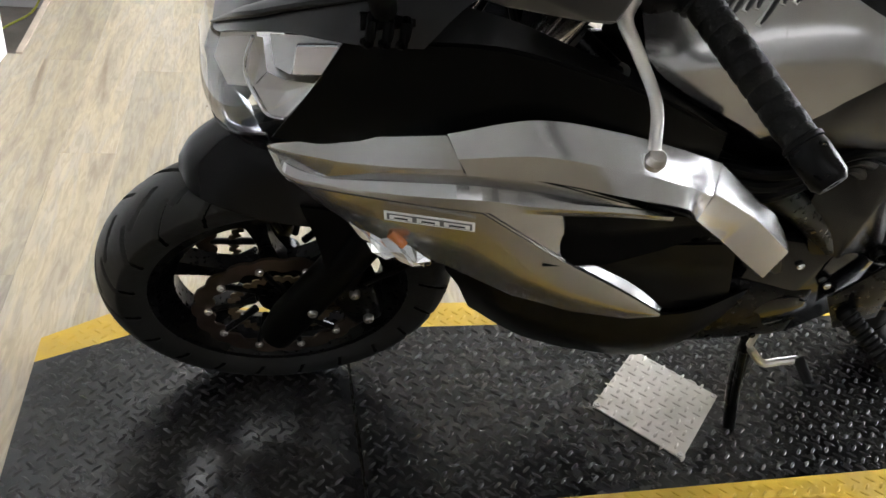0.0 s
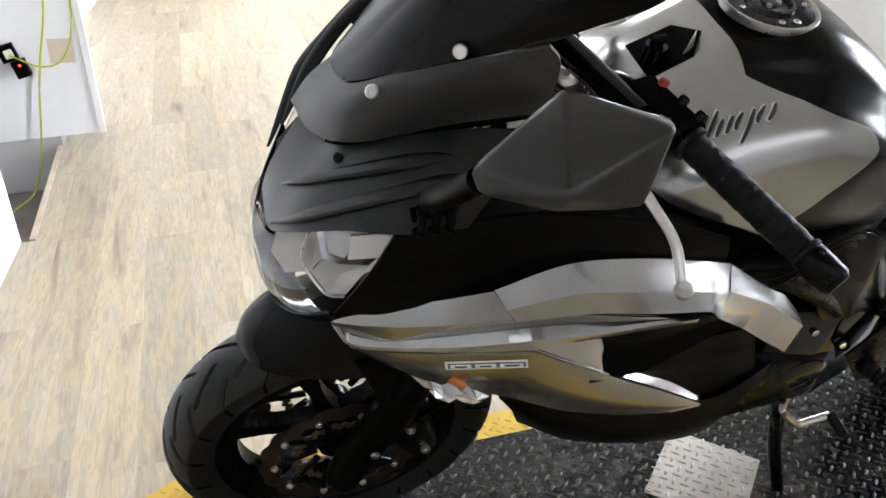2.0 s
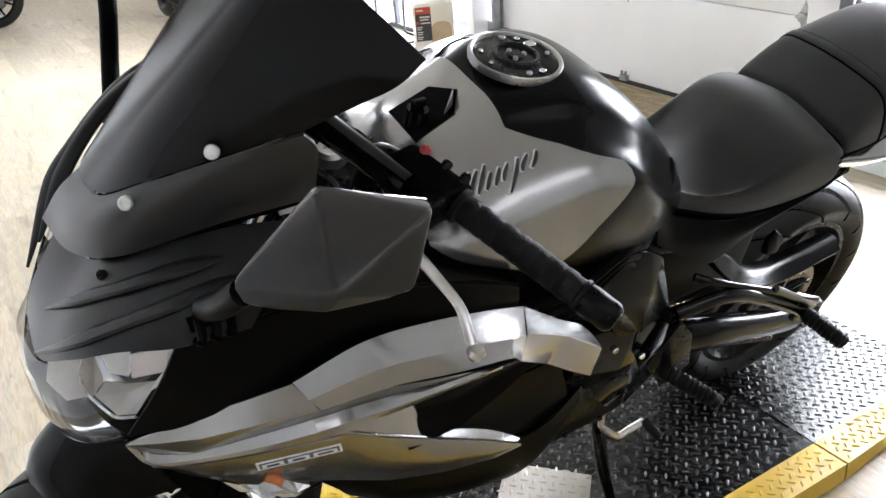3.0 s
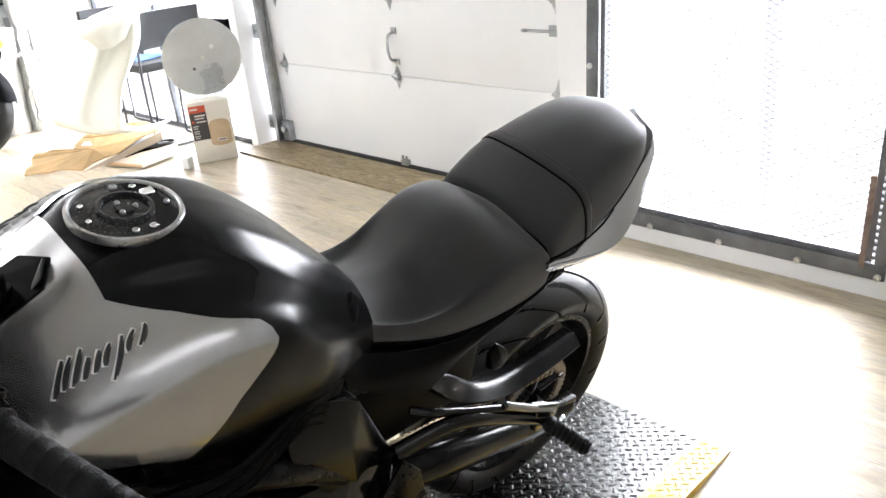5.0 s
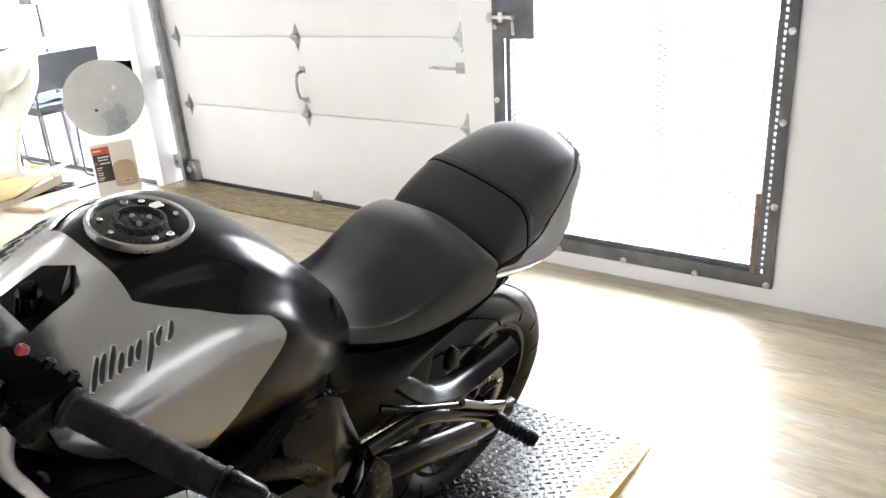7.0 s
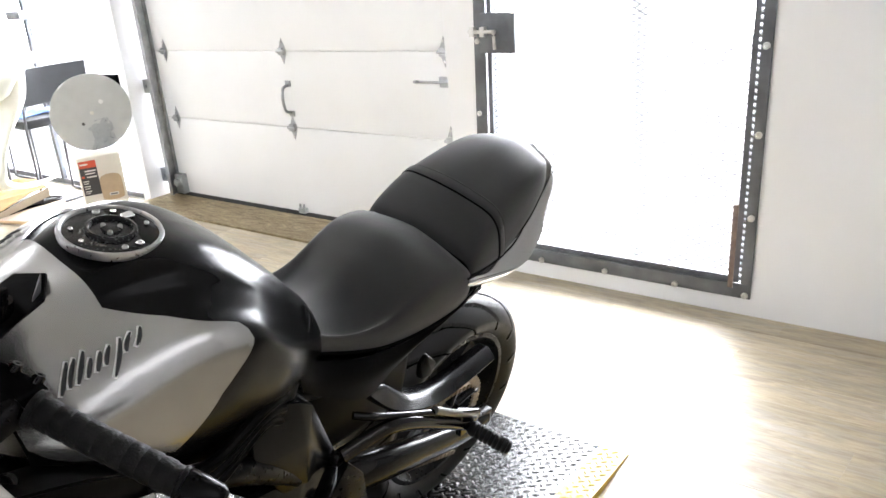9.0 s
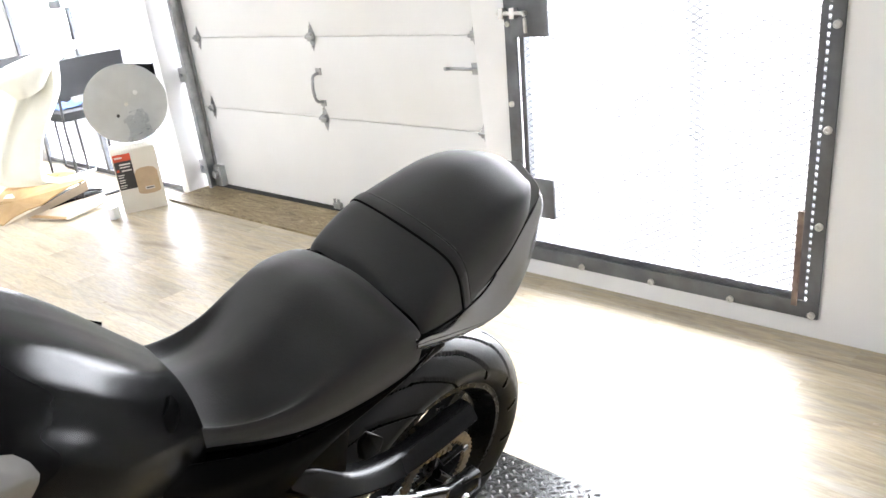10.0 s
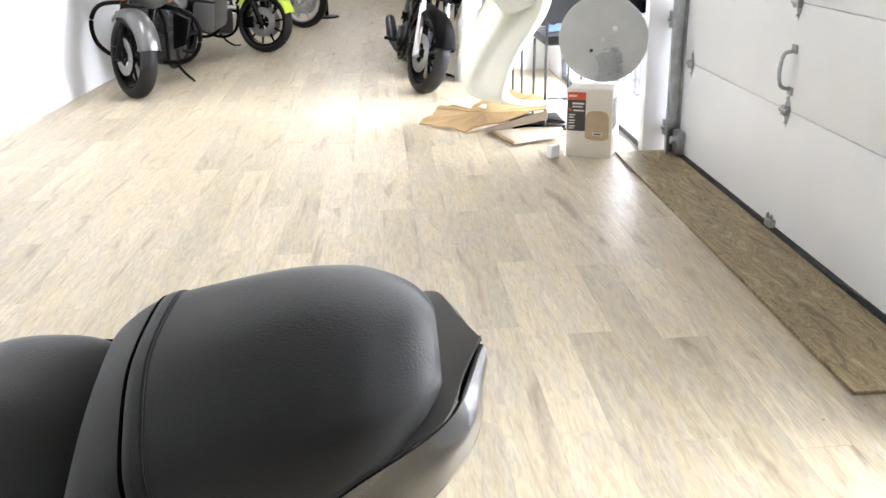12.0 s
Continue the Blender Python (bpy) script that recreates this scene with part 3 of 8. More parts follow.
def glass_door():
    door = thing("door_2", "tall frameless-looking glass door in thin grey stiles, daylight behind", "glass door", kind="structure")
    x = 3.115
    for a, b in ((5.064, 5.092), (6.15, 6.19), (7.265, 7.296)):
        part("stile", boxed(x, x + 0.035, a, b, 0.0, 2.298, 0.003), STEEL_DARK, door, "slim grey metal stile")
    for y0, y1 in ((5.092, 6.15), (6.19, 7.265)):
        part("rail", boxed(x, x + 0.035, y0, y1, 0.0, 0.035, 0.003), STEEL_DARK, door)
        part("rail", boxed(x, x + 0.035, y0, y1, 2.25, 2.298, 0.003), STEEL_DARK, door)
        pane = part("pane", boxed(x + 0.014, x + 0.020, y0, y1, 0.035, 2.25), LENS, door, "clear glass pane", 0)
        pane.visible_shadow = False
    part("lock_case", boxed(x - 0.022, x + 0.012, 5.094, 5.36, 0.765, 0.835, 0.004), BLACK_PLASTIC, door, "black lock case")
    part("closer", boxed(x - 0.05, x + 0.012, 6.12, 6.32, 1.20, 1.26, 0.006), ZINC, door, "grey metal latch case")


glass_door()
TUBE = glow("fluorescent_tube", (1.0, 0.96, 0.9), 6.0)
for lamp_x, lamp_y, lamp_watts in CEILING_LAMPS:
    lamp = thing("ceiling_light", "white ceiling fitting with two fluorescent tubes", "ceiling light", "ceiling lights", pose(lamp_x, lamp_y, CEILING))
    part("housing", boxed(-0.29, 0.29, -0.71, 0.71, -0.06, -0.001, 0.006), TRIM, lamp)
    for dx in (-0.14, 0.14):
        bm = bmesh.new()
        rod(bm, (dx, -0.68, -0.075), (dx, 0.68, -0.075), 0.013)
        part("tube", bm, TUBE, lamp, "glowing tube")

# Housing made up for the added fill light; never in view.
panel = thing("added_fill_panel", "added unseen fill light panel on the ceiling over the near end of the room", "ceiling light", m=pose(0.8, -2.15, CEILING))
for a_ in (-1.715, 1.7):
    part("frame_bar", boxed(a_, a_ + 0.015, -0.7, 0.7, -0.06, -0.001, 0.002), TRIM, panel)
part("backing", boxed(-1.699, 1.699, -0.7, 0.7, -0.05, -0.001, 0.004), TRIM, panel)

# ---- the lift platform ----
TOP = 0.05


def near_edge(x):
    return np.interp(x, [-0.41, -0.28, 1.47, 2.03], [0.925, 0.845, 0.868, 0.926])


def near_band(x):
    return np.interp(x, [-0.41, -0.28, 1.47, 2.03], [0.985, 0.925, 0.957, 1.018])


def far_edge(x):
    return np.interp(x, [-0.41, -0.275, 1.47, 2.03], [1.424, 1.505, 1.515, 1.50])


def far_band(x):
    return np.interp(x, [-0.41, -0.24, 1.47, 2.03], [1.352, 1.426, 1.428, 1.42])


def top_z(x):
    return np.interp(x, [-0.41, 1.47, 2.03], [TOP, TOP, 0.004])


def deck_piece(x0, x1, lo, hi, steps=14):
    """A plate between two edges of the lift, down to the floor."""
    bm = bmesh.new()
    xs = sorted({round(float(v), 4) for v in np.linspace(x0, x1, steps)} | {v for v in (-0.28, -0.275, -0.24) if x0 < v < x1})
    rows = []
    for x in xs:
        z = float(top_z(x))
        rows.append([bm.verts.new((x, float(lo(x)), 0.0005)), bm.verts.new((x, float(lo(x)), z)), bm.verts.new((x, float(hi(x)), z)), bm.verts.new((x, float(hi(x)), 0.0005))])
    for a, b in zip(rows, rows[1:]):
        for k in range(4):
            bm.faces.new((a[k], a[(k + 1) % 4], b[(k + 1) % 4], b[k]))
    bm.faces.new(rows[0])
    bm.faces.new(rows[-1][::-1])
    return bm


def lugs(test, pitch=0.0212):
    """Raised lens-shaped ribs of tread plate, turned left and right by turns."""
    rng = random.Random(5)
    verts, faces = [], []
    q = pitch * 0.75
    for i in range(int(2.46 / q)):
        for j in range(int(0.72 / q / 2)):
            x, y = -0.40 + i * q, 0.835 + j * 2 * q + (i % 2) * q
            if not test(x, y):
                continue
            ang = radians(45 if i % 2 else -45) + rng.uniform(-0.05, 0.05)
            c, s = math.cos(ang), math.sin(ang)
            h, l, w = 0.0033, 0.0116, 0.0030
            k = len(verts)
            for u, v, z in ((-l, 0, 0), (-l * 0.5, -w, 0), (l * 0.5, -w, 0), (l, 0, 0), (l * 0.5, w, 0), (-l * 0.5, w, 0), (-l * 0.5, 0, h), (l * 0.5, 0, h)):
                px, py = x + u * c - v * s, y + u * s + v * c
                verts.append((px, py, float(top_z(px)) + z))
            faces += [tuple(k + q for q in f) for f in ((0, 1, 6), (1, 2, 7, 6), (2, 3, 7), (3, 4, 7), (4, 5, 6, 7), (5, 0, 6))]
    return verts, faces


def ribs(parent, mat, test, label):
    verts, faces = lugs(test)
    me = bpy.data.meshes.new("tread_ribs")
    me.from_pydata(verts, [], faces)
    me.materials.append(mat)
    me.shade_smooth()
    ob = new("tread_ribs", me)
    ob.parent = parent
    tagged(ob, label, kind="stuff")


lift = thing("lift_platform", "low black tread-plate motorcycle platform with yellow edges on the floor", "platform")
PLATE_CORNERS = [(0.688, 1.161), (0.822, 1.008), (0.975, 1.171), (0.841, 1.324)]


def on_patch(x, y):
    inside = True
    for (ax, ay), (bx, by) in zip(PLATE_CORNERS, PLATE_CORNERS[1:] + PLATE_CORNERS[:1]):
        inside &= (bx - ax) * (y - ay) - (by - ay) * (x - ax) > -0.002
    return inside


for x0, x1, word in ((-0.41, 0.199, "front"), (0.205, 1.464, "middle"), (1.470, 2.03, "sloping rear")):
    deck = part("deck", deck_piece(x0, x1, near_band, far_band), PLATE_BLACK, lift, f"black tread plate, {word} section", 0)
    near = part("edge_band", deck_piece(x0, x1, near_edge, near_band), PLATE_YELLOW, lift, "yellow painted edge", 0)
    far = part("edge_band", deck_piece(x0, x1, far_band, far_edge), PLATE_YELLOW, lift, "yellow painted edge", 0)
    ribs(deck, RIB_BLACK, lambda x, y: x0 + 0.012 < x < x1 - 0.012 and near_band(x) + 0.008 < y < far_band(x) - 0.008 and not on_patch(x, y), "raised black ribs")
    ribs(near, PLATE_YELLOW, lambda x, y: x0 + 0.012 < x < x1 - 0.012 and near_edge(x) + 0.01 < y < near_band(x) - 0.008, "raised yellow ribs")
    ribs(far, PLATE_YELLOW, lambda x, y: x0 + 0.012 < x < x1 - 0.012 and far_band(x) + 0.008 < y < far_edge(x) - 0.01, "raised yellow ribs")
patch = thing("cover_plate", "bare aluminium tread plate screwed onto the black platform", "cover plate")
plate = part("plate", slab([(x, y, TOP + 0.0005) for x, y in PLATE_CORNERS], 0.0025), PLATE_RAW, patch, smooth=0)
verts, faces = lugs(lambda x, y: on_patch(x, y) and on_patch(x + 0.008, y) and on_patch(x - 0.012, y) and on_patch(x, y + 0.012) and on_patch(x, y - 0.012), 0.0212)
me = bpy.data.meshes.new("plate_ribs")
me.from_pydata([(x, y, z + 0.003) for x, y, z in verts], [], faces)
me.materials.append(PLATE_RAW)
me.shade_smooth()
rib_ob = new("plate_ribs", me)
rib_ob.parent = plate
tagged(rib_ob, "raised ribs", kind="stuff")
mid = Vector((sum(c[0] for c in PLATE_CORNERS) / 4, sum(c[1] for c in PLATE_CORNERS) / 4, 0))
for x, y in PLATE_CORNERS:
    p = Vector((x, y, TOP + 0.003)).lerp(mid + Vector((0, 0, TOP + 0.003)), 0.07)
    bolt(patch, "screw", p, (0, 0, 1), 0.006, 0.003, ALLOY)

# ---- the motorcycle on the platform; x forward, y to its left, z up, leaning on its side stand ----
FRONT_X = 1.473


def tread(ang, s, count=20, slant=1.0):
    """True where a groove runs; ang in turns, s across the tyre from -1 to 1."""
    hit = False
    for side in (-1, 1):
        u, ph = s * side, (0.5 if side > 0 else 0.0)
        if 0.05 < u < 0.46:
            hit |= abs(((ang * count + 1.9 * slant * u + ph) % 1.0) - 0.5) < 0.065
        if 0.34 < u < 0.91:
            hit |= abs(((ang * count + 1.2 * slant * u + 0.55 + ph) % 1.0) - 0.5) < 0.06
    return hit


def tyre_mesh(radius, width, bead, n=1000, across=91, grooves=True, depth=0.006, count=20, slant=1.0):
    bm = bmesh.new()
    rings = []
    sec = []
    for k in range(across):
        s = -1 + 2 * k / (across - 1)
        u = abs(s)
        crown = width / 2 / math.sin(1.12)
        th = min(u, 0.78) / 0.78 * 1.12
        r, y = radius - crown * (1 - math.cos(th)), crown * math.sin(th)
        if u > 0.78:
            k_ = (u - 0.78) / 0.22
            r, y = r + (bead + 0.004 - r) * k_, y - width * 0.11 * k_ ** 2.2
        sec.append((r, math.copysign(y, s), s))
    sec = [(bead, -width * 0.36, -2)] + sec + [(bead, width * 0.36, 2)]
    for i in range(n):
        a = 2 * math.pi * i / n
        ring = []
        for r, y, s in sec:
            rr = r - depth if grooves and abs(s) < 0.93 and tread(i / n, s, count, slant) else r
            ring.append(bm.verts.new((rr * math.cos(a), y, rr * math.sin(a))))
        rings.append(ring)
    for i in range(n):
        a, b = rings[i], rings[(i + 1) % n]
        for k in range(len(sec) - 1):
            f = bm.faces.new((a[k], b[k], b[k + 1], a[k + 1]))
            # groove faces take the painted shade
            s0 = sec[k][2]
            if grooves and abs(s0) < 0.93 and tread(i / n, s0, count, slant) and tread((i + 1) / n, s0, count, slant):
                f.material_index = 1
    return bm


Y_AXIS = Matrix.Rotation(radians(-90), 4, "X")


def wheel(parent, name, centre, radius, width, spokes, steps=1000, count=20, slant=1.0):
    w = tagged(part(name, lathe(bmesh.new(), [(0.038, -0.055), (0.045, -0.03), (0.034, 0), (0.045, 0.03), (0.038, 0.055)], Y_AXIS, 32), BLACK_ALLOY, parent), "black cast wheel hub")
    w.location = centre
    rim_r = 0.222
    part("tyre", tyre_mesh(radius, width, rim_r - 0.004, steps, count=count, slant=slant), TYRE, w, "black sport tyre with slanted grooves", 50, [TYRE, GROOVE_SHADE])
    hw = width * 0.40
    prof = [(rim_r, -hw), (rim_r + 0.004, -hw + 0.006), (rim_r - 0.006, -hw + 0.014), (0.190, -hw * 0.45), (0.190, hw * 0.45), (rim_r - 0.006, hw - 0.014), (rim_r + 0.004, hw - 0.006), (rim_r, hw), (rim_r - 0.012, hw), (0.180, hw * 0.4), (0.180, -hw * 0.4), (rim_r - 0.012, -hw)]
    part("rim", lathe(bmesh.new(), prof, Y_AXIS, 72, True), BLACK_ALLOY, w, "black alloy rim")
    for k in range(spokes):
        a = 2 * math.pi * (k + 0.25) / spokes
        m = Matrix.Rotation(-a, 4, "Y")
        ctrl = [[(0.036, -0.022, 0.022), (0.036, 0.022, 0.022), (0.036, 0.022, -0.022), (0.036, -0.022, -0.022)],
                [(0.11, -0.016, 0.012), (0.11, 0.016, 0.012), (0.11, 0.016, -0.012), (0.11, -0.016, -0.012)],
                [(0.186, -0.019, 0.020), (0.186, 0.019, 0.020), (0.186, 0.019, -0.020), (0.186, -0.019, -0.020)]]
        bm = skin(bmesh.new(), np.array([spline([r[j] for r in ctrl], 7) for j in range(4)]).transpose(1, 0, 2), 0, True)
        bmesh.ops.transform(bm, matrix=m, verts=bm.verts[:])
        part("spoke", bm, BLACK_ALLOY, w)
    return w


def petal_disc(y, r_out, r_in, waves, thick=0.005):
    bm = bmesh.new()
    n = waves * 12
    rings = []
    for yy in (y - thick / 2, y + thick / 2):
        for outer in (True, False):
            ring = []
            for k in range(n):
                a = 2 * math.pi * k / n
                r = r_out - 0.006 * (0.5 - 0.5 * math.cos(a * waves)) ** 2 if outer else r_in + 0.004 * math.cos(a * waves)
                ring.append(bm.verts.new((r * math.cos(a), yy, r * math.sin(a))))
            rings.append(ring)
    for a, b in ((0, 1), (1, 3), (3, 2), (2, 0)):
        for k in range(n):
            bm.faces.new((rings[a][k], rings[a][(k + 1) % n], rings[b][(k + 1) % n], rings[b][k]))
    return bm


bike = thing("motorcycle", "silver and black sport motorcycle leaning on its side stand", "motorcycle", "", pose(1.535, 1.305, 0.05, -19, 0, 180))

# wheels and brakes
front = wheel(bike, "front_wheel", (FRONT_X + 0.004, -0.033, 0.299), 0.308, 0.122, 6)
rear = wheel(bike, "rear_wheel", (-0.012, -0.030, 0.303), 0.315, 0.160, 6, count=15, slant=-1.5)
for y in (-0.072, 0.072):
    d = part("brake_disc", petal_disc(y, 0.150, 0.116, 18), DISC_STEEL, front, "petal-edged steel brake disc")
    for k in range(10):
        a = 2 * math.pi * k / 10
        bolt(front, "rivet", (0.122 * math.cos(a), y + math.copysign(0.003, y), 0.122 * math.sin(a)), (0, y, 0), 0.007, 0.006, ALLOY)
    for k in range(10):
        a = 2 * math.pi * k / 10
        bm = bmesh.new()
        rod(bm, (0.045 * math.cos(a + 0.3), y * 0.86, 0.045 * math.sin(a + 0.3)), (0.121 * math.cos(a), y, 0.121 * math.sin(a)), 0.007, 0.006, 8)
        part("carrier_arm", bm, BLACK_ALLOY, front)
    part("sensor_ring", petal_disc(y * 0.93, 0.092, 0.076, 30, 0.003), CHAIN_STEEL, front, "toothed sensor ring")
    bm = bmesh.new()
    lathe(bm, [(0.024, 0), (0.024, 0.02), (0.016, 0.026), (0.010, 0.026), (0.010, 0.012)], Y_AXIS @ Matrix.Translation((0, 0, 0.095)) if y > 0 else Matrix.Rotation(radians(90), 4, "X") @ Matrix.Translation((0, 0, 0.095)), 20)
    part("axle_nut", bm, ALLOY, front)
bm = petal_disc(-0.075, 0.110, 0.080, 14)
part("brake_disc", bm, DISC_STEEL, rear)
sprocket = part("sprocket", petal_disc(0.078, 0.112, 0.085, 46, 0.006), CHAIN_STEEL, rear, "worn steel chain sprocket")
for k in range(5):
    a = 2 * math.pi * k / 5 + 0.2
    bm = bmesh.new()
    rod(bm, (0.03 * math.cos(a), 0.066, 0.03 * math.sin(a)), (0.092 * math.cos(a), 0.077, 0.092 * math.sin(a)), 0.012, 0.010, 10)
    part("sprocket_arm", bm, BLACK_ALLOY, rear)
    bolt(rear, "sprocket_nut", (0.088 * math.cos(a), 0.081, 0.088 * math.sin(a)), (0, 1, 0), 0.009, 0.008, CHROME)

# fork, calipers, mudguard
for side in (1, -1):
    leg = bmesh.new()
    sweep(leg, [(1.484, 0.112 * side - 0.032, 0.285), (1.466, 0.112 * side - 0.031, 0.335), (1.345, 0.105 * side - 0.015, 0.60)], [0.030, 0.034, 0.031], 18)
    leg = part("fork_leg", leg, BLACK_PLASTIC, bike, "black lower fork leg")
    bm = bmesh.new()
    rod(bm, (1.35, 0.105 * side - 0.015, 0.59), (1.165, 0.105 * side, 1.03), 0.0205, 0.0205, 20)
    part("fork_tube", bm, CHROME, leg, "polished fork tube")
    cal = part("brake_caliper", hull([(1.40, 0.060 * side - 0.03, 0.46), (1.335, 0.060 * side - 0.03, 0.43), (1.30, 0.060 * side - 0.03, 0.33), (1.355, 0.060 * side - 0.03, 0.30), (1.405, 0.060 * side - 0.03, 0.37), (1.39, 0.118 * side - 0.03, 0.45), (1.335, 0.118 * side - 0.03, 0.42), (1.31, 0.118 * side - 0.03, 0.335), (1.355, 0.118 * side - 0.03, 0.315), (1.395, 0.118 * side - 0.03, 0.38)], 0.008), BLACK_ALLOY, bike, "black brake caliper")
    for p in ((1.365, 0.42), (1.335, 0.345)):
        bolt(cal, "bolt", (p[0], 0.118 * side - 0.03, p[1]), (0, side, 0), 0.009, 0.01, ALLOY)
    bolt(leg, "bolt", (1.432, 0.140 * side - 0.028, 0.405), (0, side, 0), 0.008, 0.01, ALLOY)
    part("brake_hose", swept([(1.35, 0.09 * side, 0.45), (1.28, 0.11 * side, 0.56), (1.25, 0.09 * side, 0.75), (1.20, 0.07 * side, 0.95)], 0.0055, 8, 24), BLACK_PLASTIC, bike)

stations = [(1.630, 0.650, 0.012, 0.640), (1.610, 0.678, 0.052, 0.634), (1.563, 0.714, 0.078, 0.630), (1.49, 0.732, 0.087, 0.612), (1.40, 0.714, 0.088, 0.596), (1.32, 0.670, 0.084, 0.555), (1.275, 0.60, 0.080, 0.505)]
grid = []
for x, ridge, hw, edge in stations:
    x, ridge, edge = x - 0.008, ridge - 0.013, edge - 0.008
    row = []
    for s in np.linspace(-1, 1, 9):
        row.append((x, hw * math.copysign(abs(s) ** 0.9, s), edge + (ridge - edge) * (1 - abs(s) ** 2.6)))
    grid.append(row)
mudguard = part("front_mudguard", shell(grid, 30, 25, 0.004), BLACK_SATIN, bike, "gloss black front mudguard", 40)
for side in (1, -1):
    part("stay", shell([[(1.46, 0.088 * side, 0.64), (1.36, 0.088 * side, 0.62)], [(1.43, 0.098 * side, 0.56), (1.35, 0.098 * side, 0.54)], [(1.41, 0.112 * side, 0.47), (1.37, 0.112 * side, 0.46)]], 10, 6, 0.004), BLACK_PLASTIC, mudguard)

# nose, headlights, screen
def fitted(p):
    """Sets the upper nose a little back and towards the near side, where it is bent."""
    x, y, z = p
    k = float(np.interp(z, [0.90, 0.936, 1.05, 1.12], [0.0, 0.33, 0.42, 1.0]))
    w = min(1.0, max(0.0, y / 0.12))
    w = w * w * (3 - 2 * w)
    far = min(1.0, max(0.0, -y / 0.08))
    return (x + k * (-0.038 * (1 - w) - 0.022 * far + 0.008 * w), y * (1 - 0.2 * far * k) + 0.02 * w * k, z + 0.018 * w * k)


def fitted_rows(rows):
    return [[fitted(p) for p in row] for row in rows]


def lamp_face(lift):
    """Left headlight: rows from the middle outwards, each from the top edge to the bottom edge."""
    top = [(1.574, 0.018, 0.930), (1.564, 0.078, 0.932), (1.530, 0.145, 0.990), (1.487, 0.196, 1.035), (1.442, 0.236, 1.062)]
    low = [(1.578, 0.016, 0.835), (1.572, 0.078, 0.820), (1.548, 0.140, 0.845), (1.512, 0.186, 0.893), (1.458, 0.232, 1.015)]
    rows = []
    for a, b in zip(top, low):
        a, b = np.array(a), np.array(b)
        bulge = np.array((0.6, 0.55, -0.1)) * 0.014 * np.linalg.norm(a - b) / 0.1
        rows.append([a + lift, a * 0.7 + b * 0.3 + bulge + lift, a * 0.35 + b * 0.65 + bulge + lift, b + lift])
    return rows


for side in (1, -1):
    face = np.array(lamp_face(np.zeros(3)))
    if side < 0:
        face = np.stack([face[..., 0] - 0.25 * face[..., 1], 0.72 * face[..., 1], face[..., 2]], -1)
    back = face + np.array((-0.052, -0.036, 0.0))
    lamp = part("headlight", shell(back, 16, 10, 0.003, mirrored=side < 0), SILVER, bike, "clear headlight with faceted silver reflector")
    part("lens", shell(face, 26, 14, 0.0, mirrored=side < 0), LENS, lamp, "clear lens").visible_shadow = False
    def inside(p, side=side):
        return tuple(p) if side > 0 else (p[0] - 0.25 * p[1], -0.72 * p[1], p[2])

    pane = [inside(p) for p in [(1.478, 0.179, 1.008), (1.443, 0.215, 1.041), (1.446, 0.215, 1.006), (1.481, 0.179, 0.972)]]
    lampbox = part("position_lamp", slab(pane if side < 0 else pane[::-1], 0.003), WARM_BULB, lamp, "warm tinted position lamp pane", 0)
    for p_, q_ in zip(pane, pane[1:] + pane[:1]):
        bm = bmesh.new()
        rod(bm, p_, q_, 0.0026, 0.0026, 8)
        part("lamp_frame", bm, CHROME, lampbox, "bright lamp frame")
    # White and grey facets paint the bright and dim reflections of one bowl.
    facets = (
        ("upper_reflector", REFLECTOR, [(1.505, 0.139, 0.988), (1.434, 0.224, 1.059), (1.439, 0.217, 1.041), (1.477, 0.168, 0.999), (1.484, 0.159, 0.951), (1.500, 0.141, 0.946)]),
        ("side_reflector", REFLECTOR, [(1.449, 0.22, 1.038), (1.441, 0.232, 1.06), (1.458, 0.211, 0.982), (1.47, 0.194, 0.958), (1.462, 0.201, 0.981), (1.451, 0.217, 1.001)]),
        ("lower_reflector", ALLOY, [(1.507, 0.145, 0.941), (1.491, 0.164, 0.948), (1.462, 0.2, 0.978), (1.47, 0.193, 0.954), (1.487, 0.179, 0.909), (1.505, 0.157, 0.89), (1.521, 0.132, 0.906)]),
        ("outer_bowl", ALLOY, [(1.555, 0.099, 0.953), (1.519, 0.131, 0.986), (1.516, 0.129, 0.958), (1.522, 0.126, 0.925), (1.518, 0.132, 0.907), (1.550, 0.106, 0.884), (1.564, 0.092, 0.912)]),
        ("bowl_wall", ALLOY, [(1.522, 0.134, 0.98), (1.512, 0.138, 0.982), (1.508, 0.141, 0.938), (1.522, 0.131, 0.907), (1.528, 0.129, 0.924)]))
    for name, mat_, outline in facets:
        fan = bmesh.new()
        ring = [fan.verts.new(inside(p)) for p in outline]
        mid = fan.verts.new(Vector(np.mean([v.co for v in ring], axis=0)) + Vector(inside((-0.004, -0.003, 0.0))))
        for k in range(len(ring)):
            fan.faces.new((ring[k], ring[(k + 1) % len(ring)], mid))
        part(name, fan, mat_, lamp, "inner reflector with its lit look painted white" if mat_ is REFLECTOR else "", 0)
    part("bowl_rim", swept([inside(p) for p in [(1.522, 0.142, 0.986), (1.529, 0.137, 0.956), (1.53, 0.138, 0.932), (1.523, 0.147, 0.915), (1.508, 0.165, 0.899), (1.489, 0.185, 0.912)]], 0.0022, 8, 24), CHROME, lamp)
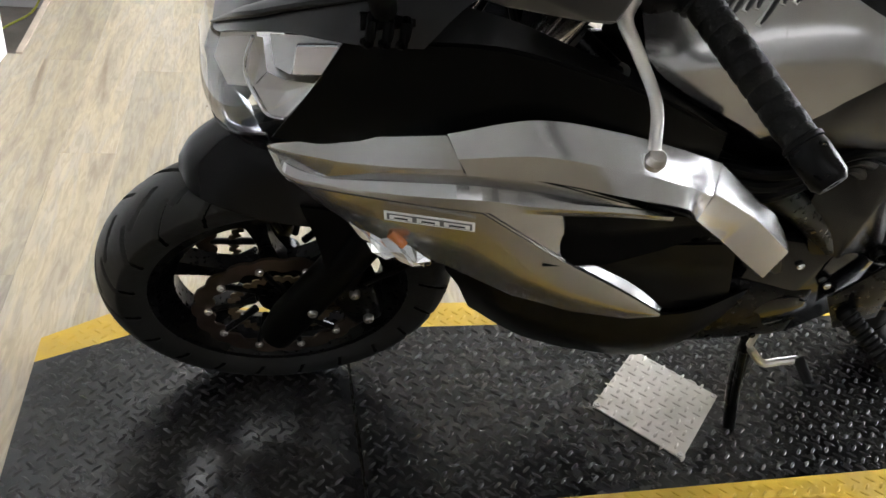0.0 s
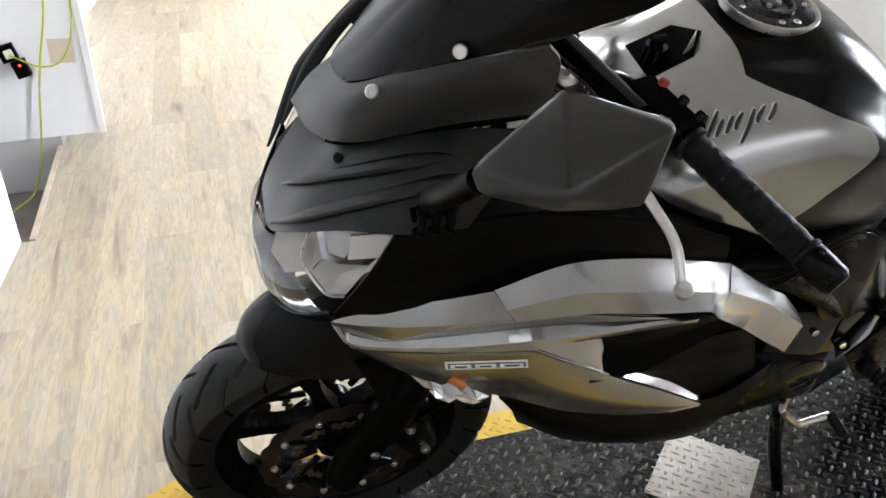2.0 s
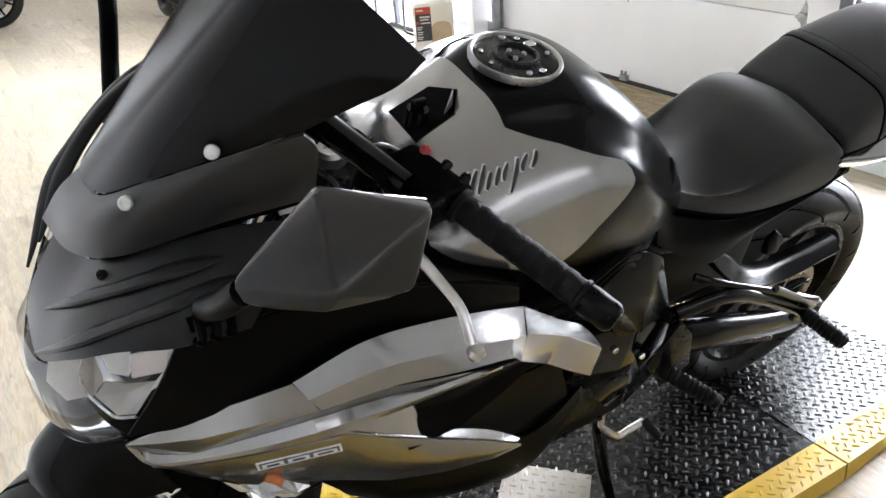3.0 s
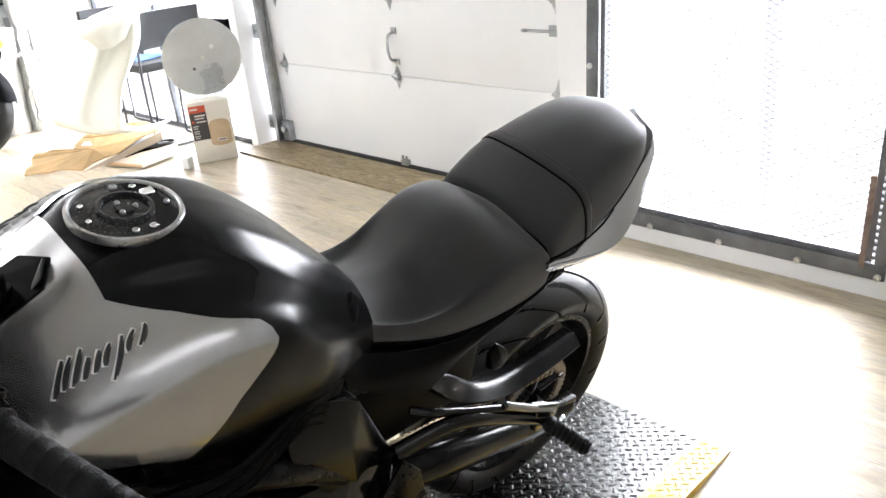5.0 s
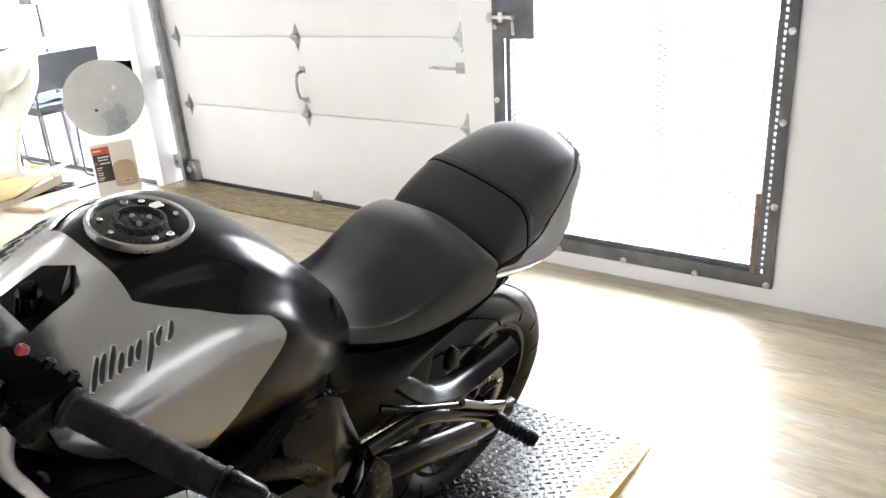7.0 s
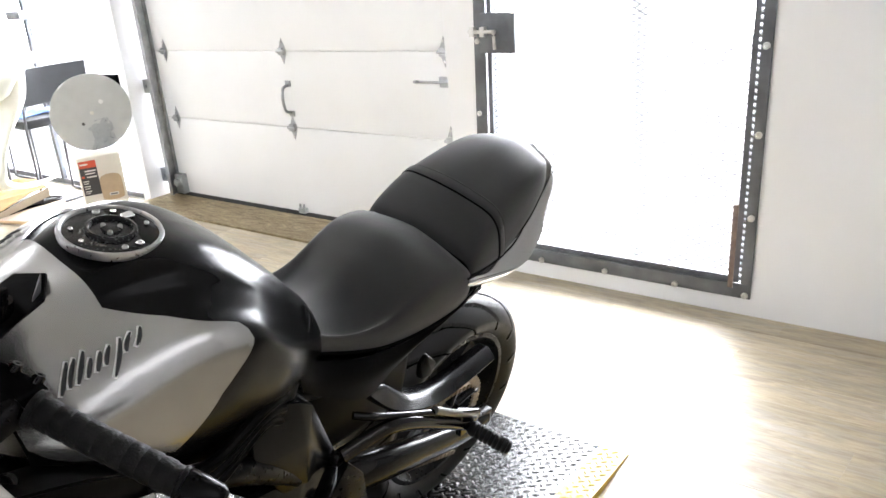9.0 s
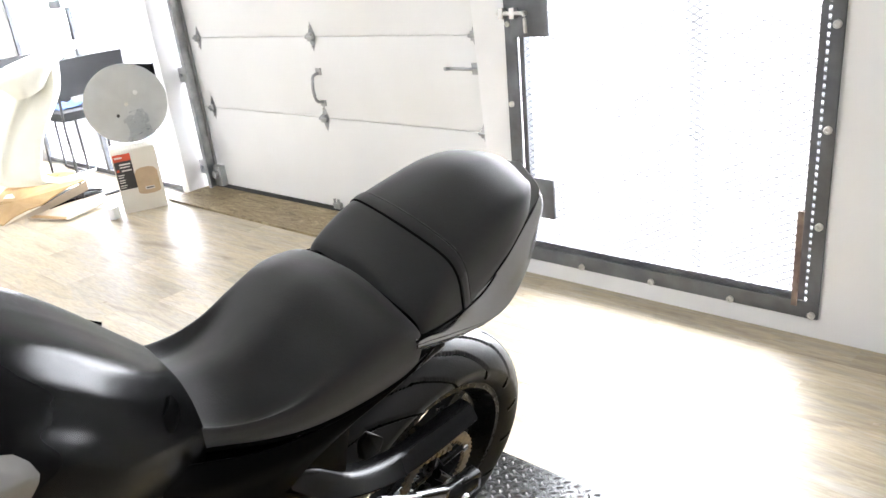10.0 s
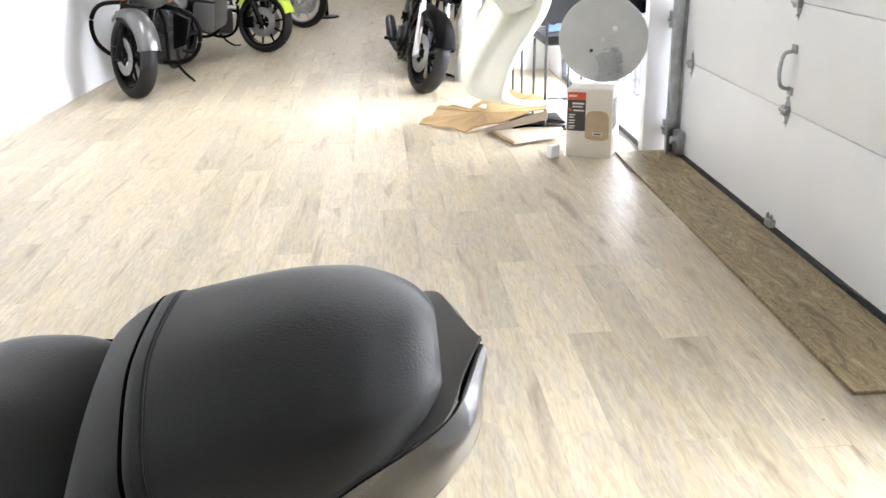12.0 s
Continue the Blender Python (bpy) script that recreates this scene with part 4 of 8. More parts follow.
    chin = [[(1.578, 0.0, 0.845), (1.572, 0.078 * side, 0.818), (1.548, 0.140 * side, 0.843), (1.510, 0.188 * side, 0.890)],
            [(1.568, 0.0, 0.800), (1.556, 0.07 * side, 0.785), (1.530, 0.125 * side, 0.808), (1.500, 0.175 * side, 0.860)],
            [(1.530, 0.0, 0.752), (1.510, 0.06 * side, 0.748), (1.48, 0.115 * side, 0.770), (1.46, 0.15 * side, 0.830)]]
    part("chin", shell(chin, 12, 18, 0.003), BLACK_GLOSS, bike, "gloss black chin under the headlight")

for side in (1, -1):
    def s(x, y, z, side=side):
        return (x, y, z) if side > 0 else (x - 0.25 * y, -0.72 * y, z)

    # black cowl over the lamps: rows from the lamps' top edge upwards, columns from the middle outwards
    cowl = [[s(1.570, 0, 0.936), s(1.562, 0.078, 0.940), s(1.532, 0.148, 0.996), s(1.488, 0.200, 1.041), s(1.442, 0.239, 1.066), s(1.37, 0.252, 1.075)],
            [s(1.558, 0, 0.975), s(1.543, 0.072, 0.985), s(1.512, 0.140, 1.035), s(1.462, 0.192, 1.075), s(1.410, 0.226, 1.098), s(1.34, 0.238, 1.105)],
            [s(1.540, 0, 1.010), s(1.520, 0.066, 1.020), s(1.488, 0.128, 1.060), s(1.436, 0.172, 1.095), s(1.375, 0.204, 1.118), s(1.30, 0.222, 1.126)],
            [s(1.518, 0, 1.048), s(1.496, 0.06, 1.052), s(1.462, 0.112, 1.080), s(1.405, 0.146, 1.112), s(1.340, 0.176, 1.135), s(1.262, 0.205, 1.140)]]
    c_ = part("upper_cowl", shell(fitted_rows(cowl), 16, 30, 0.004), TRIM_BLACK, bike, "satin black nose cowl")
    ridges = ([s(1.541, 0.065, 0.997), s(1.511, 0.121, 1.050), s(1.468, 0.169, 1.096), s(1.417, 0.201, 1.128), s(1.355, 0.223, 1.145)],
              [s(1.565, 0.082, 0.953), s(1.530, 0.156, 1.027), s(1.497, 0.187, 1.063), s(1.445, 0.223, 1.106), s(1.397, 0.240, 1.129), s(1.355, 0.245, 1.135)])
    for line in ridges:
        part("moulded_ridge", swept(line, [0.002] + [0.011] * (len(line) - 2) + [0.004], 12, 30, 0.55), TRIM_BLACK, c_)
    bolt(c_, "fastener", fitted(s(1.478, 0.120, 1.074)), s(0.6, 0.5, 0.6), 0.006, 0.004, BLACK_ALLOY)
    # trim that carries the screen, with its bolts
    trim = [[s(1.532, 0, 1.066), s(1.505, 0.068, 1.072), s(1.455, 0.118, 1.094), s(1.36, 0.152, 1.132), s(1.268, 0.172, 1.150)],
            [s(1.520, 0, 1.098), s(1.490, 0.074, 1.108), s(1.436, 0.122, 1.146), s(1.352, 0.156, 1.192), s(1.268, 0.184, 1.214)],
            [s(1.500, 0, 1.120), s(1.468, 0.074, 1.134), s(1.412, 0.121, 1.172), s(1.345, 0.154, 1.208), s(1.280, 0.180, 1.234)]]
    t_ = part("screen_trim", shell(fitted_rows(trim), 12, 26, 0.006), MIRROR_SHELL, bike, "matt black trim below the screen")
    bolt(t_, "screen_bolt", s(1.4475, 0.141, 1.175) if side > 0 else fitted(s(1.4395, 0.121, 1.155)), s(0.4, 0.75, 0.5), 0.0075, 0.006, ALLOY, "bright screen bolt")
    bolt(t_, "screen_bolt", s(1.370, 0.1775, 1.238) if side > 0 else fitted(s(1.356, 0.157, 1.206)), s(0.3, 0.85, 0.45), 0.0075, 0.006, ALLOY, "bright screen bolt")
    # dark mouth between trim and cowl
    part("intake_floor", shell(fitted_rows([[s(1.505, 0.03, 1.045), s(1.46, 0.09, 1.058), s(1.35, 0.13, 1.10), s(1.26, 0.15, 1.12)], [s(1.47, 0.02, 1.05), s(1.42, 0.06, 1.07), s(1.34, 0.09, 1.10), s(1.24, 0.11, 1.12)]]), 6, 14, 0.003), BLACK_PLASTIC, bike)
    # side cowl between nose and silver panel
    side_cowl = [[s(1.442, 0.238, 1.066), s(1.37, 0.252, 1.078), s(1.29, 0.250, 1.072), s(1.18, 0.236, 1.03), s(1.08, 0.226, 0.985), s(0.99, 0.214, 0.930)],
                 [s(1.470, 0.222, 0.985), s(1.40, 0.252, 1.005), s(1.31, 0.258, 1.015), s(1.20, 0.246, 0.990), s(1.09, 0.234, 0.950), s(0.985, 0.214, 0.905)],
                 [s(1.503, 0.186, 0.885), s(1.43, 0.236, 0.925), s(1.335, 0.262, 0.962), s(1.24, 0.254, 0.968), s(1.10, 0.236, 0.925), s(0.975, 0.206, 0.872)]]
    part("side_cowl", shell(side_cowl, 12, 24, 0.004), BLACK_PLASTIC, bike, "matt black side cowl")
    inner_shelf = [[s(1.37, 0.250, 1.077), s(1.29, 0.248, 1.071), s(1.18, 0.234, 1.029), s(1.08, 0.224, 0.984), s(0.99, 0.212, 0.929)],
                   [s(1.34, 0.19, 1.075), s(1.26, 0.18, 1.045), s(1.16, 0.16, 0.99), s(1.06, 0.15, 0.95), s(0.97, 0.15, 0.90)]]
    sh = part("inner_panel", shell(inner_shelf, 8, 20, 0.004), BLACK_PLASTIC, bike, "matt black inner cockpit panel")
    bolt(sh, "plug", s(1.14, 0.185, 0.995), s(0.3, 0.1, 1), 0.014, 0.004, BLACK_GLOSS)

screen = [[(1.500, 0, 1.124), (1.468, 0.073, 1.138), (1.412, 0.120, 1.176), (1.345, 0.153, 1.212), (1.283, 0.179, 1.238)],
          [(1.418, 0, 1.225), (1.398, 0.078, 1.232), (1.352, 0.130, 1.252), (1.300, 0.172, 1.268), (1.236, 0.206, 1.272)],
          [(1.335, 0, 1.315), (1.322, 0.082, 1.316), (1.294, 0.142, 1.312), (1.254, 0.190, 1.306), (1.205, 0.226, 1.297)],
          [(1.262, 0, 1.395), (1.256, 0.080, 1.388), (1.240, 0.134, 1.374), (1.214, 0.188, 1.350), (1.184, 0.232, 1.320)]]
full = fitted_rows([[(x, -y, z) for x, y, z in row[:0:-1]] + row for row in screen])
part("windscreen", shell(full, 24, 44, 0.004), SMOKE_SCREEN, bike, "dark smoked windscreen", 60)

# dash and bars
part("instrument_panel", hull([(1.36, -0.09, 1.13), (1.36, 0.09, 1.13), (1.27, -0.10, 1.10), (1.27, 0.10, 1.10), (1.29, -0.08, 1.17), (1.29, 0.08, 1.17), (1.22, -0.07, 1.08), (1.22, 0.07, 1.08)], 0.012), BLACK_PLASTIC, bike, "black instrument housing")
part("dash_wire_loop", swept([(1.325, 0.150, 1.150), (1.299, 0.176, 1.189), (1.273, 0.187, 1.194), (1.255, 0.200, 1.178), (1.235, 0.200, 1.130)], 0.0045, 8, 24), BLACK_GLOSS, bike)
connector = part("connector", hull([(1.29, 0.13, 1.107), (1.258, 0.13, 1.106), (1.258, 0.134, 1.096), (1.29, 0.134, 1.097), (1.29, 0.11, 1.103), (1.258, 0.11, 1.102)], 0.001), DECAL_WHITE, bike, "white plastic connector")
part("connector_leg", hull([(1.258, 0.132, 1.098), (1.258, 0.136, 1.084), (1.27, 0.132, 1.098), (1.268, 0.136, 1.084), (1.258, 0.115, 1.096), (1.258, 0.118, 1.086)], 0.001), DECAL_WHITE, connector)
bm = bmesh.new()
rod(bm, (1.236, 0.055, 1.180), (1.172, 0.205, 1.152), 0.017, 0.016, 20)
part("bar_riser", bm, BLACK_GLOSS, bike, "gloss black handlebar tube")
clamp = part("top_clamp", hull([(1.22, -0.13, 1.015), (1.22, 0.13, 1.015), (1.12, -0.13, 1.015), (1.12, 0.13, 1.015), (1.09, 0, 1.015), (1.24, 0, 1.015), (1.22, -0.13, 1.045), (1.22, 0.13, 1.045), (1.12, -0.13, 1.045), (1.12, 0.13, 1.045), (1.09, 0, 1.045), (1.24, 0, 1.045)], 0.008), BLACK_ALLOY, bike, "black alloy top clamp")
bolt(clamp, "stem_nut", (1.165, 0, 1.045), (0, 0, 1), 0.022, 0.02, ALLOY, "bright stem nut")
for side in (1, -1):
    bolt(clamp, "fork_cap", (1.165, 0.105 * side, 1.045), (0, 0, 1), 0.022, 0.024, BLACK_ALLOY, "black fork cap")
    riser = [(1.155, 0.075 * side, 1.05), (1.15, 0.09 * side, 1.10), (1.155, 0.13 * side, 1.138), (1.14, 0.205 * side, 1.143)]
    bar = part("handlebar", swept(riser, [0.018, 0.016, 0.0125, 0.0125], 14, 26), BLACK_ALLOY, bike, "black handlebar")
    a, b = Vector((1.126, 0.238 * side, 1.137)), Vector((1.060, 0.388 * side, 1.104))
    grip = bmesh.new()
    m, length = frame_of(a, b)
    prof = [(0.021, 0), (0.021, 0.006), (0.0165, 0.008)]
    for k in range(9):
        z = 0.014 + k * (length - 0.024) / 9
        prof += [(0.0172, z), (0.0172, z + 0.010), (0.0162, z + 0.0115)]
    prof += [(0.0165, length - 0.006), (0.019, length - 0.004), (0.019, length)]
    part("grip", lathe(grip, prof, m, 22), GRIP, bar, "black ribbed rubber grip")
    end = bmesh.new()
    m2, _ = frame_of(b, b + (b - a).normalized())
    lathe(end, [(0.0175, 0.001), (0.0185, 0.008), (0.0175, 0.036), (0.013, 0.042), (0.006, 0.042), (0.006, 0.036)], m2, 20)
    part("bar_end", end, BLACK_ALLOY, bar, "black bar-end weight")
    c0, c1 = a + (a - b).normalized() * 0.085, a
    pod = hull([tuple(p + Vector(d)) for p in (c0, c1) for d in ((0.022, 0, 0.014), (-0.018, 0, 0.022), (-0.024, 0, -0.012), (0.014, 0, -0.024), (0.028, 0, -0.006))], 0.006)
    pod = part("switch_pod", pod, BLACK_PLASTIC, bar, "black switch housing")
    for k, (t, mat_) in enumerate(((0.2, RED_SWITCH), (0.55, BLACK_GLOSS), (0.85, BLACK_GLOSS))):
        q = c0.lerp(c1, t)
        bolt(bar, "switch_button", (q.x - 0.016, q.y, q.z + 0.017), (-0.5, 0, 0.8), 0.0065, 0.009, mat_, "red switch" if k == 0 else "")
    perch = hull([(1.175, 0.205 * side, 1.122), (1.175, 0.25 * side, 1.118), (1.13, 0.20 * side, 1.135), (1.13, 0.245 * side, 1.13), (1.185, 0.24 * side, 1.138), (1.185, 0.215 * side, 1.14), (1.14, 0.21 * side, 1.158), (1.14, 0.24 * side, 1.155)], 0.005)
    part("lever_perch", perch, BLACK_ALLOY, bar, "black lever perch")
    lever = [(1.182, 0.228 * side, 1.132), (1.200, 0.262 * side, 1.128), (1.196, 0.302 * side, 1.122), (1.186, 0.346 * side, 1.106), (1.189, 0.380 * side, 1.084)]
    bm = swept(lever, [0.010, 0.008, 0.0065, 0.006, 0.006], 12, 30, 0.75)
    lathe(bm, [(0.003, -0.009), (0.0075, -0.007), (0.0098, 0), (0.0075, 0.007), (0.003, 0.009)], Matrix.Translation((1.188, 0.386 * side, 1.079)), 16)
    part("lever", bm, ALLOY, bar, "polished alloy lever with ball end")
    part("cable", swept([(1.185, 0.22 * side, 1.13), (1.23, 0.17 * side, 1.135), (1.27, 0.10 * side, 1.08), (1.22, 0.06 * side, 0.95)], 0.005, 8, 24), BLACK_PLASTIC, bar)

# mirrors
for side in (1, -1):
    def s(x, y, z, side=side):
        return (x, y * side, z)

    corner = [s(1.425, 0.378, 1.269), s(1.418, 0.388, 1.250), s(1.345, 0.352, 1.318), s(1.366, 0.436, 1.284), s(1.270, 0.404, 1.308), s(1.296, 0.430, 1.252), s(1.372, 0.428, 1.262), s(1.262, 0.385, 1.30), s(1.28, 0.385, 1.245), s(1.40, 0.352, 1.262), s(1.335, 0.335, 1.30)]
    if side < 0:
        corner = [(x - 0.045, y + 0.06, z - 0.095) for x, y, z in corner]
    mirror = part("mirror", hull(corner, 0.004), MIRROR_SHELL, bike, "faceted matt black mirror housing", 30)
    glass = [s(1.262, 0.380, 1.298), s(1.281, 0.380, 1.246), s(1.395, 0.347, 1.258), s(1.334, 0.331, 1.296)]
    if side < 0:
        glass = [(x - 0.045, y + 0.06, z - 0.095) for x, y, z in glass]
    part("mirror_glass", slab(glass if side < 0 else glass[::-1], 0.002), MIRROR, mirror, "mirror glass", 0)
    stem = [s(1.415, 0.378, 1.258), s(1.425, 0.345, 1.215), s(1.425, 0.30, 1.17), s(1.415, 0.262, 1.125)] if side > 0 else [s(1.345, 0.315, 1.185), s(1.356, 0.27, 1.198), s(1.364, 0.235, 1.178), s(1.376, 0.218, 1.118), s(1.389, 0.185, 1.083), s(1.395, 0.20, 1.045)]
    part("mirror_stem", swept(stem, 0.0115, 12, 30), BLACK_PLASTIC, mirror, "black folding stem")
    if side < 0:
        continue
    base = bmesh.new()
    for k in range(3):
        x = 1.428 - k * 0.015
        sweep(base, [s(x, 0.250, 1.080), s(x - 0.003, 0.268, 1.092), s(x - 0.004, 0.264, 1.110), s(x - 0.006, 0.245, 1.104)], 0.0048, 8, 10)
    rod(base, s(1.432, 0.252, 1.102), s(1.385, 0.252, 1.106), 0.008)
    part("mirror_base", base, BLACK_PLASTIC, mirror, "ribbed black mirror base")

# silver fairing
for side in (1, -1):
    def s(x, y, z, side=side):
        return (x, y * side, z)

    strip = [[s(1.506, 0.182, 0.870), s(1.505, 0.1825, 0.8695), s(1.505, 0.182, 0.868)],
             [s(1.474, 0.204, 0.898), s(1.474, 0.2105, 0.888), s(1.474, 0.208, 0.876)],
             [s(1.430, 0.229, 0.934), s(1.436, 0.2415, 0.912), s(1.443, 0.230, 0.877)],
             [s(1.385, 0.252, 0.961), s(1.380, 0.268, 0.934), s(1.389, 0.262, 0.922)],
             [s(1.336, 0.270, 0.984), s(1.318, 0.290, 0.957), s(1.315, 0.290, 0.950)]]
    up = part("fairing_nose", shell(strip, 33, 9, 0.004, crisp_u=True, crisp_v=True), SILVER, bike, "silver metallic front fairing strip", 8)
    upper = [[s(1.338, 0.271, 0.986), s(1.326, 0.286, 0.967), s(1.314, 0.293, 0.951)],
             [s(1.250, 0.262, 0.998), s(1.238, 0.284, 0.970), s(1.222, 0.291, 0.940)],
             [s(1.150, 0.246, 0.966), s(1.142, 0.280, 0.943), s(1.132, 0.294, 0.918)],
             [s(1.060, 0.230, 0.926), s(1.054, 0.267, 0.906), s(1.048, 0.285, 0.886)],
             [s(0.977, 0.214, 0.884), s(0.996, 0.251, 0.869), s(1.012, 0.268, 0.846)]]
    leg = [[s(0.976, 0.214, 0.883), s(0.990, 0.246, 0.868), s(1.011, 0.267, 0.845)],
           [s(0.880, 0.203, 0.797), s(0.893, 0.226, 0.797), s(0.918, 0.230, 0.752)],
           [s(0.838, 0.198, 0.766), s(0.840, 0.221, 0.750), s(0.860, 0.225, 0.699)],
           [s(0.802, 0.196, 0.724), s(0.789, 0.214, 0.703), s(0.800, 0.218, 0.646)]]
    up = part("side_fairing", shell(upper, 36, 11, 0.004, crisp_v=True), SILVER, bike, "silver metallic side fairing", 14)
    part("fairing_leg", shell(leg, 24, 11, 0.004, crisp_u=True, crisp_v=True), SILVER, bike, "silver rear leg of the fairing", 14)
    lip = [[s(1.300, 0.285, 0.949), s(1.300, 0.268, 0.930)], [s(1.222, 0.290, 0.939), s(1.226, 0.266, 0.925)], [s(1.132, 0.293, 0.917), s(1.136, 0.262, 0.900)], [s(1.048, 0.290, 0.885), s(1.050, 0.258, 0.868)], [s(1.011, 0.266, 0.844), s(1.006, 0.240, 0.838)], [s(0.918, 0.229, 0.751), s(0.922, 0.205, 0.752)], [s(0.801, 0.217, 0.645), s(0.806, 0.195, 0.652)]]
    part("inner_lip", shell(lip, 26, 4, 0.003), BLACK_PLASTIC, up)
    # channel below the strip, running back into a spear
    crest = [s(1.505, 0.182, 0.867), s(1.474, 0.208, 0.875), s(1.443, 0.229, 0.876), s(1.389, 0.260, 0.921), s(1.315, 0.286, 0.950), s(1.260, 0.286, 0.945), s(1.173, 0.282, 0.914), s(1.110, 0.275, 0.884), s(1.050, 0.264, 0.850)]
    foot = [s(1.503, 0.184, 0.864), s(1.485, 0.198, 0.838), s(1.442, 0.228, 0.856), s(1.385, 0.264, 0.886), s(1.312, 0.298, 0.920), s(1.250, 0.296, 0.908), s(1.188, 0.291, 0.895), s(1.110, 0.281, 0.877), s(1.038, 0.264, 0.844)]
    under = [s(1.502, 0.184, 0.862), s(1.484, 0.198, 0.835), s(1.441, 0.229, 0.852), s(1.383, 0.265, 0.880), s(1.288, 0.299, 0.902), s(1.236, 0.291, 0.890), s(1.180, 0.285, 0.879), s(1.105, 0.276, 0.864), s(1.035, 0.262, 0.839)]
    rows = []
    for c, f_, u_ in zip(crest, foot, under):
        c, f_, u_ = np.array(c), np.array(f_), np.array(u_)
        k_ = min(1.0, np.linalg.norm(c - f_) / 0.03)
        rows.append([c, c * 0.22 + f_ * 0.78 + k_ * np.array(s(0, -0.012, 0.001)), f_, u_])
    part("fairing_channel", shell(rows, 44, 13, 0.004, crisp_v=True), SILVER, bike, "silver channel and spear in the fairing", 10)
    for line in (crest, foot[1:]):
        part("panel_edge", swept([np.array(p) + np.array(s(0, 0.0005, 0)) for p in line[:-1]], 0.0019, 8), SILVER, up)
    tops = [s(1.501, 0.185, 0.860), s(1.483, 0.199, 0.833), s(1.440, 0.229, 0.850), s(1.382, 0.265, 0.878), s(1.288, 0.299, 0.900), s(1.223, 0.292, 0.842), s(1.158, 0.283, 0.784), s(1.061, 0.282, 0.716), s(0.984, 0.280, 0.656)]
    lows = [s(1.500, 0.185, 0.858), s(1.480, 0.190, 0.822), s(1.436, 0.216, 0.802), s(1.374, 0.228, 0.759), s(1.280, 0.235, 0.710), s(1.186, 0.244, 0.654), s(1.099, 0.256, 0.630), s(1.018, 0.268, 0.626), s(0.980, 0.279, 0.648)]
    rows = []
    for k, (c, f_) in enumerate(zip(tops, lows)):
        c, f_ = np.array(c), np.array(f_)
        w = 0.004 * min(1, np.linalg.norm(c - f_) / 0.12)
        rows.append([c, c * 0.72 + f_ * 0.28 + np.array(s(0, w, 0)), c * 0.4 + f_ * 0.6 + np.array(s(0, w * 1.5, 0)), f_])
    lo = part("lower_fairing", shell(rows, 49, 16, 0.004, crisp_u=True), SILVER, bike, "silver metallic lower fairing", 25)
    part("rear_facet", shell([[s(1.288, 0.2985, 0.899), s(1.236, 0.286, 0.884), s(1.183, 0.268, 0.862)], [s(1.223, 0.2915, 0.841), s(1.198, 0.280, 0.842), s(1.172, 0.268, 0.836)], [s(1.159, 0.282, 0.784), s(1.157, 0.276, 0.785), s(1.155, 0.268, 0.786)]], 10, 6, 0.003, crisp_u=True, crisp_v=True), SILVER, lo, "", 12)
    rim = [[s(1.140, 0.282, 0.773), s(1.124, 0.271, 0.766)], [s(1.061, 0.2815, 0.716), s(1.042, 0.269, 0.710)], [s(0.984, 0.280, 0.657), s(0.976, 0.272, 0.652)]]
    part("panel_edge", swept([s(1.286, 0.2995, 0.898), s(1.223, 0.2925, 0.842), s(1.160, 0.2835, 0.786)], 0.0018, 8), SILVER, lo)
    part("bright_rim", shell(rim, 12, 5, 0.003), SILVER, lo, "bright bevelled rim")
    # number badge: pale outline with dark bars in place of figures
    a, b = np.array(s(1.386, 0.270, 0.866)), np.array(s(1.292, 0.298, 0.880))
    dn = np.array(s(-0.002, 0.003, -0.0128))
    out = np.array(s(0.0, 0.004, 0.0))

    def badge_bar(name, u0, u1, v0, v1, lift, mat_, parent):
        quad = [a + (b - a) * u + dn * v + out * lift for u, v in ((u0, v0), (u1, v0), (u1, v1), (u0, v1))]
        return part(name, slab([tuple(q) for q in (quad if side < 0 else quad[::-1])], 0.0012), mat_, parent, "", 0)

    badge = badge_bar("number_badge", 0.0, 1.0, 0.0, 0.92, 0.4, DECAL_WHITE, bike)
    badge_bar("badge_field", 0.03, 0.97, 0.15, 0.77, 0.60, SILVER_DARK, badge)
    for u0, u1 in ((0.06, 0.31), (0.36, 0.61), (0.66, 0.94)):
        badge_bar("badge_bar", u0, u1, 0.26, 0.66, 0.78, DECAL_WHITE, badge)
        badge_bar("badge_bar", u0 + 0.05, u1 - 0.05, 0.38, 0.54, 0.96, DECAL_DARK, badge)
    # black vent behind the lower fairing
    vent = [[s(1.182, 0.262, 0.866), s(1.12, 0.260, 0.854), s(1.03, 0.252, 0.832), s(0.958, 0.242, 0.810)],
            [s(1.166, 0.264, 0.826), s(1.11, 0.262, 0.806), s(1.03, 0.248, 0.800), s(0.950, 0.238, 0.798)],
            [s(1.187, 0.290, 0.782), s(1.10, 0.279, 0.768), s(1.02, 0.258, 0.768), s(0.942, 0.240, 0.785)]]
    part("vent_blade", shell(vent, 13, 19, 0.004, crisp_u=True, crisp_v=True), BLACK_PLASTIC, bike, "matt black vent blade")
    duct = [[s(1.19, 0.255, 0.80), s(1.08, 0.235, 0.755), s(0.96, 0.215, 0.72), s(0.86, 0.20, 0.70)],
            [s(1.14, 0.245, 0.75), s(1.04, 0.225, 0.68), s(0.93, 0.205, 0.63), s(0.82, 0.19, 0.61)],
            [s(1.06, 0.238, 0.66), s(0.99, 0.232, 0.61), s(0.91, 0.22, 0.565), s(0.79, 0.19, 0.53)]]
    part("vent_duct", shell(duct, 12, 16, 0.004), BLACK_PLASTIC, bike)
